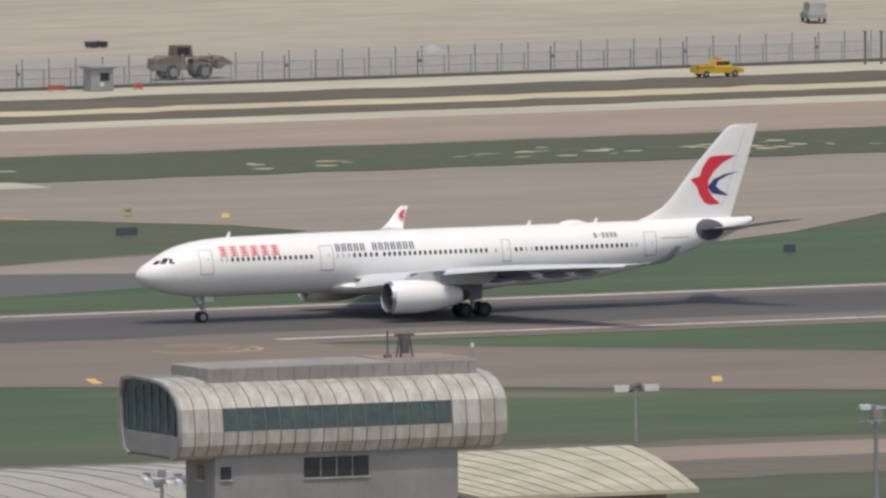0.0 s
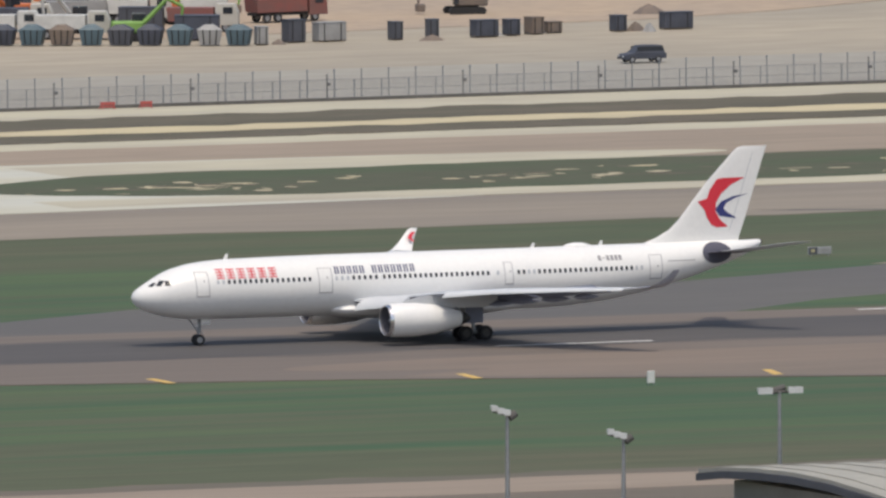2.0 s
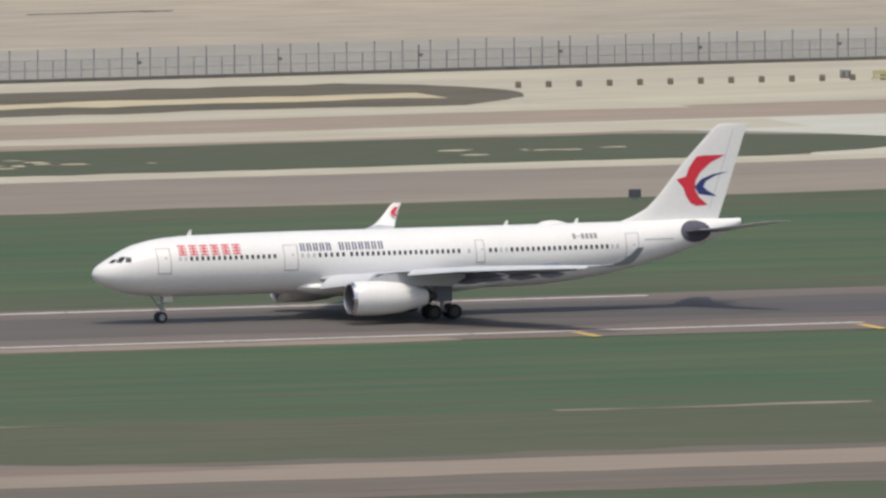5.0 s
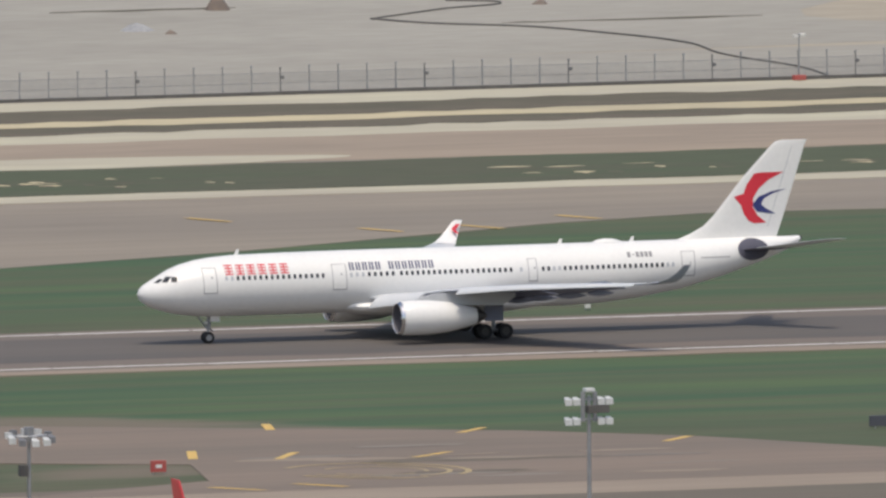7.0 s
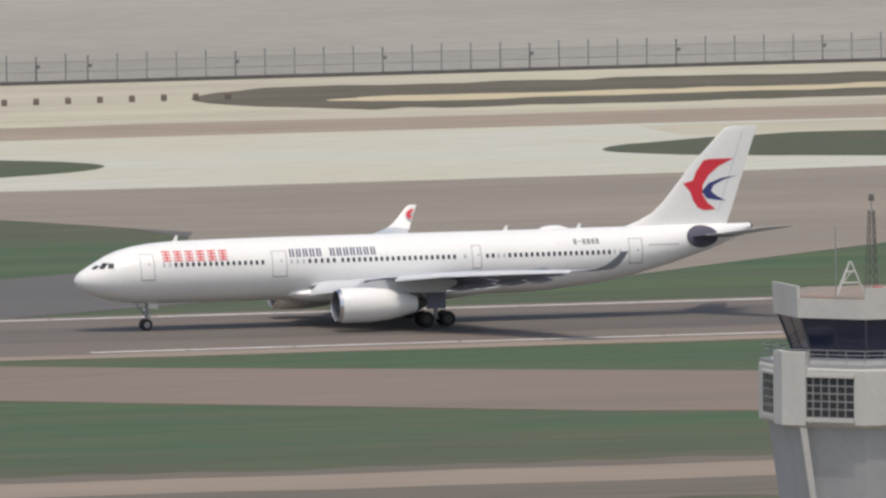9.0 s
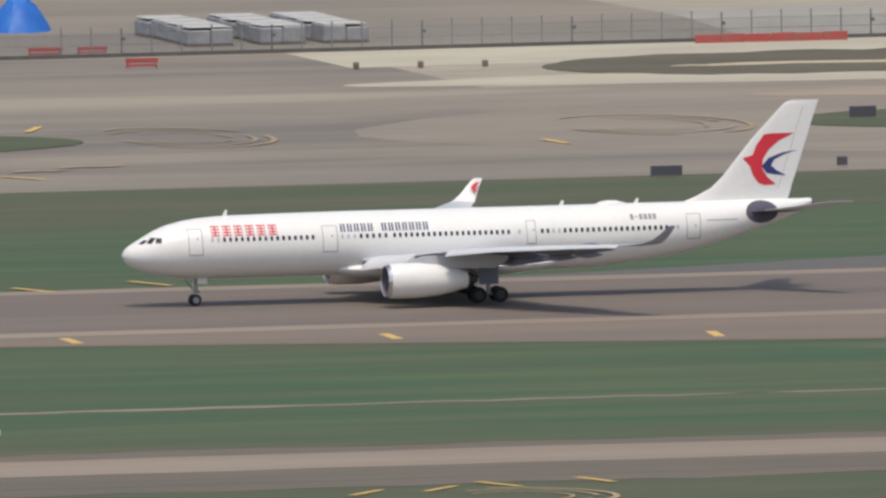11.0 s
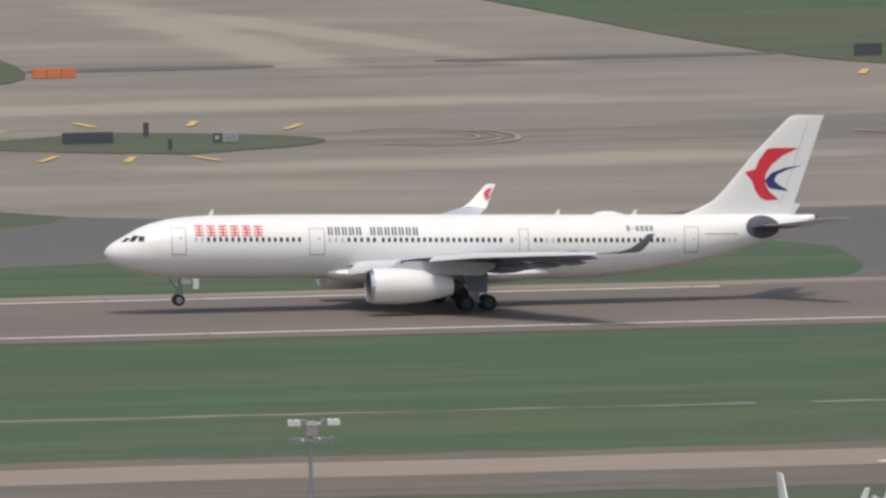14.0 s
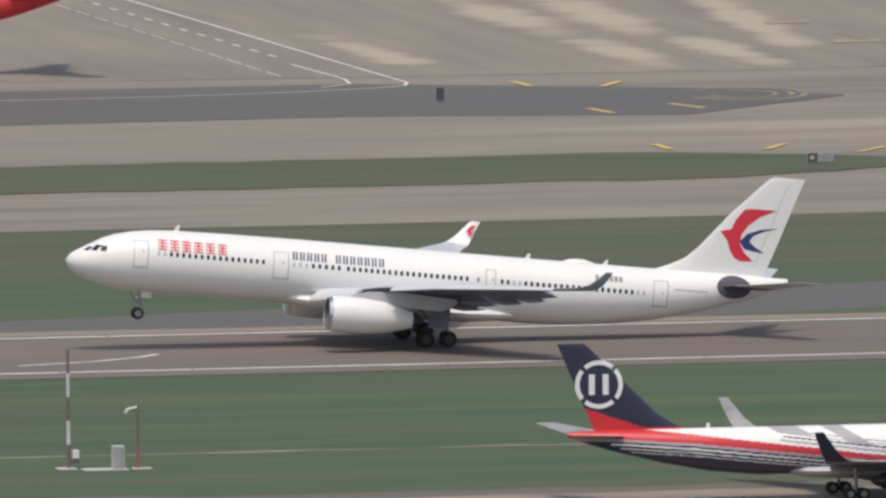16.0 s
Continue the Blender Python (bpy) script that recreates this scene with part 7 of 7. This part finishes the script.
        s0, s1 = 0.45 - j * 0.03, 0.42 - j * 0.03
        for a, b in ((-1, -1), (1, -1), (1, 1), (-1, 1)):
            rows.append(((a * s0, b * s0, z0), (a * s1, b * s1, z1), 0.05))
        rows.append(((-s0, -s0, z0), (s1, -s1, z1), 0.035))
        rows.append(((s0, -s0, z0), (-s1, -s1, z1), 0.035))
        rows.append(((-s0, -s0, z0), (s0, -s0, z0), 0.035))
    part("lattice_mast", rods(*rows, n=5), RUSTY, t, "dark lattice aerial mast")
    part("mast_spike", rods(((0, 0, 40.2), (0, 0, 41.2), 0.06), n=6), STEEL, t)
    part("beacon", rods(((0, 0, 41.1), (0, 0, 41.6), 0.3, 0.2), n=10), RUSTY, t)
    part("hoist_frame", rods(((-4.6, -4, 33.9), (-3.4, -4, 36.6), 0.07), ((-2.0, -4, 33.9), (-3.3, -4, 36.6), 0.07), ((-4.1, -4, 34.9), (-2.6, -4, 34.9), 0.06), ((-3.8, -4, 35.8), (-3.0, -4, 35.8), 0.06), ((-4.4, -3, 33.9), (-3.4, -4, 36.6), 0.07), ((-4.1, -4, 34.9), (-3.2, -4, 35.8), 0.04), n=5), WHITEP, t, "pale triangular hoist frame")
    part("whip_aerial", rods(((-4.9, -4.5, 33.9), (-4.9, -4.5, 39.4), 0.05), n=5), STEEL, t)
    part("whip_aerial", rods(((3.6, -3, 33.9), (3.6, -3, 37.6), 0.06), ((2.9, -3, 35.3), (4.3, -3, 35.3), 0.05), ((2.9, -3, 37.4), (2.9, -3, 37.9), 0.05), n=5), STEEL, t)
    part("whip_aerial", rods(((7.8, -4.5, 28.7), (7.8, -4.5, 34.4), 0.07), ((8.3, -4.5, 28.7), (8.3, -4.5, 34.4), 0.05), n=5), STEEL, t)
    part("equipment_box", boxes((-1.4, -0.6, -5, -4.2, 33.9, 34.6), bevel=0.04), REDP, t, "red equipment box")


control_tower()

# ---- weather masts by the runway ----
wm_ = empty("weather_mast", pose(640.3, -131, -0.08), "red and white banded weather mast on a concrete base", "mast")
for k in range(5):
    part("band", rods(((0, 0, 0.1 + k * 1.98), (0, 0, 0.1 + (k + 1) * 1.98), 0.17 - k * 0.012), n=8), (BROWN, WHITEP)[k % 2], wm_)
part("instrument_box", boxes((0.3, 0.85, -0.3, 0.3, 0.9, 1.6), bevel=0.03), WHITEP, wm_)
part("bracket", boxes((0.1, 0.9, -0.25, 0.25, 0.45, 0.85), bevel=0.03), RUSTY, wm_)
part("base", boxes((-1.0, 0.6, -1.0, 1.0, 0, 0.12), bevel=0.02), CONC, wm_)
cab_ = empty("equipment_cabinet", pose(644.2, -132.5, -0.08), "pale green-grey equipment cabinet on a slab", "cabinet")
part("body", boxes((-0.5, 0.5, -0.4, 0.4, 0.1, 2.0), bevel=0.04), CONC, cab_)
part("door", boxes((-0.42, 0.42, -0.44, -0.403, 0.2, 1.9)), WRAP, cab_)
part("slab", boxes((-3.0, 0.8, -1.0, 1.0, 0, 0.1)), CONC, cab_)
sm = empty("weather_mast", pose(645.9, -132.5, -0.08), "short red and white banded instrument mast", "mast")
for k in range(3):
    part("band", rods(((0, 0, 0.1 + k * 1.75), (0, 0, 0.1 + (k + 1) * 1.75), 0.1), n=8), (REDP, BROWN, BROWN)[k % 3], sm)
part("arm", rods(((0, 0, 5.2), (-0.9, 0, 5.0), 0.09, 0.12), ((-0.9, 0, 5.0), (-1.0, 0, 4.7), 0.14), n=8), WHITEP, sm)
part("base", boxes((-0.5, 1.1, -0.6, 0.6, 0, 0.1)), CONC, sm)


# ---- other aircraft ----
FREIGHTNAVY = material("freighter_navy", (0.03, 0.033, 0.075), 0.3, coat=0.3, vary=0.3, scale=0.4)
FREIGHTRED = material("freighter_red", (0.66, 0.035, 0.045), 0.35, coat=0.3, vary=0.2, scale=0.4)
SILVER = material("freighter_silver", (0.42, 0.42, 0.44), 0.4, vary=0.3, scale=0.6)
NARROW_ROWS = [(0.0, 3.35, 0.05, 0.05), (0.4, 3.38, 0.5, 0.5), (1.2, 3.5, 0.95, 0.95), (2.2, 3.65, 1.3, 1.3), (3.4, 3.82, 1.62, 1.55), (5.0, 3.93, 1.88, 1.78), (7.0, 3.97, 1.98, 1.88), (31.0, 3.97, 1.98, 1.88), (35.0, 4.17, 1.8, 1.75), (39.0, 4.55, 1.42, 1.4), (43.0, 5.05, 0.9, 0.9), (46.0, 5.5, 0.4, 0.45), (46.9, 5.65, 0.15, 0.2)]


def band_height(u):
    return float(np.interp(u, (0, 8, 15, 22, 27, 36.5, 43, 47), (2.5, 2.6, 2.75, 3.4, 4.0, 5.15, 5.75, 5.9)))


def freighter_zone(u, z):
    zb = band_height(u)
    hw = float(np.interp(u, (6, 17, 24, 36, 47), (0.1, 0.16, 0.26, 0.36, 0.55)))
    d = z - zb
    if abs(d) < hw and u > 6:
        return 2
    if d < 0:
        if u < 20:
            return 3 if d < -0.5 else 0 if u < 8 else 3
        if u > 22 and -0.22 - hw < d:
            return 3
        for a, b in ((-0.52, -0.36), (-0.82, -0.70), (-1.06, -0.98)):
            if a - hw < d < b - hw and 22 < u < 45 + 3 * a:
                return 0
        return 1
    if u < 31:
        for a, b, m in ((0.25, 0.42, 3), (0.6, 0.72, 1), (0.85, 0.93, 3), (1.1, 1.2, 3)):
            if hw + a < d < hw + b and 3 < u < 30 - d:
                return m
        if 19.5 < u - d * 2.0 < 21.5 and d > 0.9 or 24 < u - d * 2.0 < 27 and d > 1.2:
            return 3
    return 0


def narrow_jet(m, label, zone, mats, finmats, engine_mat, emblem=False):
    j = empty("airliner", m, label, "aircraft")
    o = 23.4
    hull = Hull(NARROW_ROWS, o, -1)
    bm = hull.skin(0.16, 150) if emblem else hull.skin(0.8, 36)
    for f in bm.faces:
        c = f.calc_center_median()
        f.material_index = zone(o - c.x, c.z)
    part("fuselage", bm, mats, j, smooth=True)
    part("belly_fairing", loft(bmesh.new(), [[(o - x, y, z) for x, y, z in ring(x, zc, rz, ry, 20)] for x, zc, rz, ry in ((13, 2.3, 0.2, 0.8), (15, 2.25, 0.6, 1.9), (22, 2.2, 0.75, 2.2), (27, 2.3, 0.6, 1.8), (29, 2.4, 0.2, 0.7))]), SILVER, j, smooth=True)
    fin_rows = [(5.3, 36.0, 44.4, 0.34), (5.9, 36.9, 44.6, 0.32), (6.4, 38.0, 44.8, 0.3), (7.2, 39.3, 45.15, 0.27), (13.0, 45.2, 47.6, 0.12), (13.15, 45.5, 47.65, 0.05)]
    rings = []
    zz = sorted({r[0] for r in fin_rows} | {5.3 + 0.1 * k for k in range(75)})
    a = np.array(fin_rows)

    def fin_half(x, z):
        xl, xt, h = [float(np.interp(z, a[:, 0], a[:, k])) for k in (1, 2, 3)]
        u = max(0.001, min(0.999, (x - xl) / (xt - xl)))
        return h * 2.2 * (math.sqrt(u) - u)  + 0.01
    for z in zz:
        xl, xt = float(np.interp(z, a[:, 0], a[:, 1])), float(np.interp(z, a[:, 0], a[:, 2]))
        us = [(1 - math.cos(math.pi * k / 40)) / 2 for k in range(41)]
        rings.append([(o - (xl + (xt - xl) * u), -fin_half(xl + (xt - xl) * u, z), z) for u in us] + [(o - (xl + (xt - xl) * u), fin_half(xl + (xt - xl) * u, z), z) for u in us[::-1]])
    bm = loft(bmesh.new(), rings)
    for f in bm.faces:
        c = f.calc_center_median()
        f.material_index = 1 if len(finmats) > 1 and c.z < 6.15 + max(0.0, (o - c.x) - 40.5) * 0.34 else 0
    fin = part("fin", bm, finmats, j, smooth=True)
    if emblem:
        for side in (-1, 1):
            ex, ez = 44.2, 9.75
            for q in range(4):
                bm = bmesh.new()
                vs = []
                for k in range(13):
                    an = math.pi / 4 + q * math.pi / 2 + 0.1 + (math.pi / 2 - 0.2) * k / 12
                    vs.append([bm.verts.new((o - (ex + r * math.cos(an)), side * (fin_half(ex + r * math.cos(an), ez + r * math.sin(an)) + 0.04), ez + r * math.sin(an))) for r in (1.62, 2.0)])
                for p, w in zip(vs, vs[1:]):
                    bm.faces.new((p[0], p[1], w[1], w[0]))
                part("emblem_arc", bm, WHITE, fin, "white painted ring segment")
            bm = bmesh.new()
            for x0, x1, z0, z1 in ((-0.85, -0.35, -0.85, 0.85), (0.3, 0.8, -0.85, 0.85)):
                vs = [bm.verts.new((o - (ex - x), side * (fin_half(ex - x, ez + z) + 0.045), ez + z)) for x, z in ((x0, z0), (x1, z0), (x1, z1), (x0, z1))]
                bm.faces.new(vs)
            part("emblem_bar", bm, WHITE, fin, "white painted bars")
    for side in (-1, 1):
        part("stabiliser", wing_skin([(y * side, o - a0, o - b0, z, t) for y, a0, b0, z, t in ((0.5, 42.0, 46.2, 5.45, 0.3), (7.4, 46.4, 48.0, 6.1, 0.12), (7.6, 46.8, 48.05, 6.12, 0.06))]), WRAP if emblem else WHITE, j, smooth=True)
        w = part("wing", wing_skin([(y * side, o - a0, o - b0, z, t) for y, a0, b0, z, t in ((1.2, 16.3, 25.2, 2.75, 0.9), (6.0, 19.3, 25.6, 3.2, 0.62), (12.0, 22.8, 27.2, 3.75, 0.4), (18.6, 26.7, 29.0, 4.35, 0.22))]), SILVER, j, smooth=True)
        bm = bmesh.new()
        loft(bm, [[(o - xl, y * side, z), (o - (xl * 0.6 + xt * 0.4), (y - th) * side, z + th * 0.4), (o - xt, y * side, z), (o - (xl * 0.6 + xt * 0.4), (y + th) * side, z - th * 0.4)] for y, xl, xt, z, th in ((18.6, 26.7, 29.0, 4.35, 0.12), (19.2, 27.4, 29.2, 4.6, 0.1), (19.6, 28.1, 29.5, 5.2, 0.08), (20.2, 29.4, 30.2, 6.9, 0.04))])
        part("winglet", bm, engine_mat if side < 0 else WRAP, w, "tall upswept wingtip fin", smooth=True)
        nac = engine(j, o - 15.6, 6.4 * side, 1.75, 6.2, 1.28, engine_mat, facing=-1)
        if emblem and side < 0:
            bm = bmesh.new()
            vs = []
            for k in range(25):
                an = 2 * math.pi * k / 24
                vs.append([bm.verts.new((o - (17.6 + r * math.cos(an)), -6.4 - math.sqrt(max(0.02, 1.31 ** 2 - (r * math.sin(an)) ** 2)), 1.8 + r * math.sin(an))) for r in (0.55, 0.72)])
            for p, q in zip(vs, vs[1:]):
                bm.faces.new((p[0], p[1], q[1], q[0]))
            part("emblem_ring", bm, WHITE, nac, "white painted ring")
        part("pylon", boxes((o - 22.5, o - 17.2, 6.4 * side - 0.16, 6.4 * side + 0.16, 2.7, 3.3), bevel=0.05), engine_mat, j)
        part("main_gear_leg", rods(((0, 3.66 * side, 0.5), (0, 3.5 * side, 2.6), 0.16), n=8), STEEL, j)
        for dx in (-0.55, 0.55):
            for dy in (-0.4, 0.4):
                add_wheel(j, dx, 3.66 * side + dy, 0.5, 0.5, 0.34)
        for x0, x1, z0, z1 in ((1.45, 1.8, 4.25, 4.55), (1.95, 2.4, 4.35, 4.75), (2.55, 3.0, 4.4, 4.75)):
            part("cockpit_window", hull.patch(bmesh.new(), (x0, z0, x1, z1), side, 0.02, 3, 3), GLASS, j)
        for x0, x1 in ((5.2, 6.1), (10.5, 13.6)):
            d = part("cabin_door", hull.patch(bmesh.new(), (x0, 3.5, x1, 5.2), side, 0.015, 3, 6), mats[0], j)
            bm = bmesh.new()
            for q in ((x0 - 0.05, 3.45, x0, 5.2), (x1, 3.45, x1 + 0.05, 5.2), (x0, 3.45, x1, 3.5), (x0, 5.2, x1, 5.25)):
                hull.patch(bm, q, side, 0.02, 2, 6)
            part("door_frame", bm, LINE, d)
        if emblem:
            for k in range(8):
                part("title_bar", hull.patch(bmesh.new(), (6.6 + k * 0.37, 4.85, 6.6 + k * 0.37 + 0.26, 5.15), side, 0.025, 1, 2), LINE, j, "grey painted title bar")
            for k in range(4):
                part("title_bar", hull.patch(bmesh.new(), (6.9 + k * 0.65, 4.15, 6.9 + k * 0.65 + 0.42, 4.55), side, 0.025, 1, 2), LINE, j, "grey painted title bar")
            bm = bmesh.new()
            vs = []
            for k in range(25):
                an = 2 * math.pi * k / 24
                vs.append([bm.verts.new(hull.point(5.6 + r * math.cos(an), 4.75 + r * math.sin(an), side, 0.03)) for r in (0.55, 0.72)])
            for p, q in zip(vs, vs[1:]):
                bm.faces.new((p[0], p[1], q[1], q[0]))
            part("emblem_ring", bm, BLACK, j, "black painted ring")
            for k in range(6):
                part("registration_bar", hull.patch(bmesh.new(), (36.8 + k * 0.36, 4.0, 36.8 + k * 0.36 + 0.26, 4.3), side, 0.025, 1, 1), SILVER, j, "grey painted bar")
    gx = o - 5.1
    part("nose_gear_leg", rods(((gx, 0, 0.42), (gx, 0, 2.2), 0.1), ((gx, -0.28, 0.42), (gx, 0.28, 0.42), 0.07), n=8), STEEL, j)
    for side in (-1, 1):
        add_wheel(j, gx, 0.28 * side, 0.42, 0.42, 0.26)
    part("antenna", boxes((o - 15.2, o - 14.9, -0.03, 0.03, 5.9, 6.4)), WHITE, j)
    part("antenna", boxes((o - 35.2, o - 34.9, -0.03, 0.03, 5.9, 6.35)), WHITE, j)
    return j


freighter = narrow_jet(pose(684.3, -181, 0), "navy, red and white striped freight jet taxiing", freighter_zone, [WHITE, FREIGHTNAVY, FREIGHTRED, SILVER], [FREIGHTNAVY, FREIGHTRED], FREIGHTNAVY, True)
narrow_jet(pose(697.5, 353, -0.05, 0, 0, 180) @ Matrix.Diagonal((1.35, 1.35, 1.35, 1)), "red airliner standing on the far apron", lambda u, z: 0, [FREIGHTRED], [FREIGHTRED], FREIGHTRED)
narrow_jet(pose(1168, -347, 0.0, 0, 0, -92), "parked airliner with a red fin", lambda u, z: 0, [WHITE], [FREIGHTRED], WHITE)
narrow_jet(pose(843, -387, 0.0, 0, 0, -92), "parked airliner with a dark blue fin", lambda u, z: 0, [WHITE], [BLUE], WHITE)
narrow_jet(pose(788, -383, 0.0, 0, 0, -92), "parked airliner with a white fin", lambda u, z: 0, [WHITE], [WHITE], WHITE)


# ---- what moves ----
def motions():
    walk(jet, [
        (0.0, pose(1692.05, 0, 0, 0, 0.00, 0)),
        (0.5, pose(1667.70, 0, 0, 0, 0.00, 0)),
        (1.0, pose(1642.81, 0, 0, 0, 0.00, 0)),
        (1.5, pose(1617.39, 0, 0, 0, 0.00, 0)),
        (2.0, pose(1591.46, 0, 0, 0, 0.00, 0)),
        (2.5, pose(1565.26, 0, 0, 0, 0.00, 0)),
        (3.0, pose(1538.50, 0, 0, 0, 0.00, 0)),
        (3.5, pose(1511.28, 0, 0, 0, 0.00, 0)),
        (4.0, pose(1483.55, 0, 0, 0, 0.00, 0)),
        (6.5, pose(1341.99, 0, 0, 0, 0.00, 0)),
        (7.0, pose(1311.48, 0, 0, 0, 0.00, 0)),
        (7.5, pose(1280.54, 0, 0, 0, 0.00, 0)),
        (8.0, pose(1249.23, 0, 0, 0, 0.00, 0)),
        (10.5, pose(1094.54, 0, 0, 0, 0.00, 0)),
        (11.0, pose(1060.50, 0, 0, 0, 0.00, 0)),
        (11.5, pose(1026.00, 0, 0, 0, 0.00, 0)),
        (12.0, pose(991.08, 0, 0, 0, 0.00, 0)),
        (12.5, pose(955.71, 0, 0, 0, 0.05, 0)),
        (13.0, pose(919.74, 0, 0, 0, 0.42, 0)),
        (13.5, pose(883.56, 0, 0, 0, 0.78, 0)),
        (14.0, pose(846.89, 0, 0, 0, 1.43, 0)),
        (14.5, pose(809.72, 0, 0, 0, 2.38, 0)),
        (15.0, pose(772.04, 0, 0, 0, 3.49, 0)),
        (15.3, pose(749.13, 0, 0, 0, 4.16, 0)),
        (15.6, pose(726.17, 0, 0, 0, 5.09, 0)),
        (16.0, pose(695.52, 0, 0, 0, 5.95, 0)),
    ])
    walk(jet_near_wing, [
        (0.0, pose(0, -2.60, 4.0, 0.836, 0, 0)),
        (2.0, pose(0, -2.60, 4.0, 0.897, 0, 0)),
        (6.5, pose(0, -2.60, 4.0, 0.441, 0, 0)),
        (8.0, pose(0, -2.60, 4.0, 0.346, 0, 0)),
        (10.5, pose(0, -2.60, 4.0, 0.008, 0, 0)),
        (12.5, pose(0, -2.60, 4.0, -0.001, 0, 0)),
        (13.5, pose(0, -2.60, 4.0, -0.356, 0, 0)),
        (14.0, pose(0, -2.60, 4.0, -0.514, 0, 0)),
        (14.5, pose(0, -2.60, 4.0, -0.859, 0, 0)),
        (15.0, pose(0, -2.60, 4.0, -1.308, 0, 0)),
        (15.6, pose(0, -2.60, 4.0, -1.561, 0, 0)),
        (16.0, pose(0, -2.60, 4.0, -1.719, 0, 0)),
    ])
    walk(jet_far_wing, [
        (0.0, pose(0, 2.60, 4.0, -0.836, 0, 0)),
        (2.0, pose(0, 2.60, 4.0, -0.897, 0, 0)),
        (6.5, pose(0, 2.60, 4.0, -0.441, 0, 0)),
        (8.0, pose(0, 2.60, 4.0, -0.346, 0, 0)),
        (10.5, pose(0, 2.60, 4.0, -0.008, 0, 0)),
        (12.5, pose(0, 2.60, 4.0, 0.001, 0, 0)),
        (13.5, pose(0, 2.60, 4.0, 0.356, 0, 0)),
        (14.0, pose(0, 2.60, 4.0, 0.514, 0, 0)),
        (14.5, pose(0, 2.60, 4.0, 0.859, 0, 0)),
        (15.0, pose(0, 2.60, 4.0, 1.308, 0, 0)),
        (15.6, pose(0, 2.60, 4.0, 1.561, 0, 0)),
        (16.0, pose(0, 2.60, 4.0, 1.719, 0, 0)),
    ])
    for bogie, side in ((jet_near_bogie, -1), (jet_far_bogie, 1)):
        walk(bogie, [
            (0.0, pose(0, side * 5.34, 0.7, 0, 0.00, 0)),
            (12.5, pose(0, side * 5.34, 0.7, 0, -0.05, 0)),
            (13.0, pose(0, side * 5.34, 0.7, 0, -0.42, 0)),
            (13.5, pose(0, side * 5.34, 0.7, 0, -0.78, 0)),
            (14.0, pose(0, side * 5.34, 0.7, 0, -1.43, 0)),
            (14.5, pose(0, side * 5.34, 0.7, 0, -2.38, 0)),
            (15.0, pose(0, side * 5.34, 0.7, 0, -3.49, 0)),
            (15.3, pose(0, side * 5.34, 0.7, 0, -4.16, 0)),
            (15.6, pose(0, side * 5.34, 0.7, 0, -5.09, 0)),
            (16.0, pose(0, side * 5.34, 0.7, 0, -5.95, 0)),
        ])
    walk(freighter, [(t, pose(691.5 + 12.2 * (t - 15.6), -181, 0)) for t in (0.0, 8.0, 12.0, 14.0, 15.0, 15.5, 16.0)])


motions()
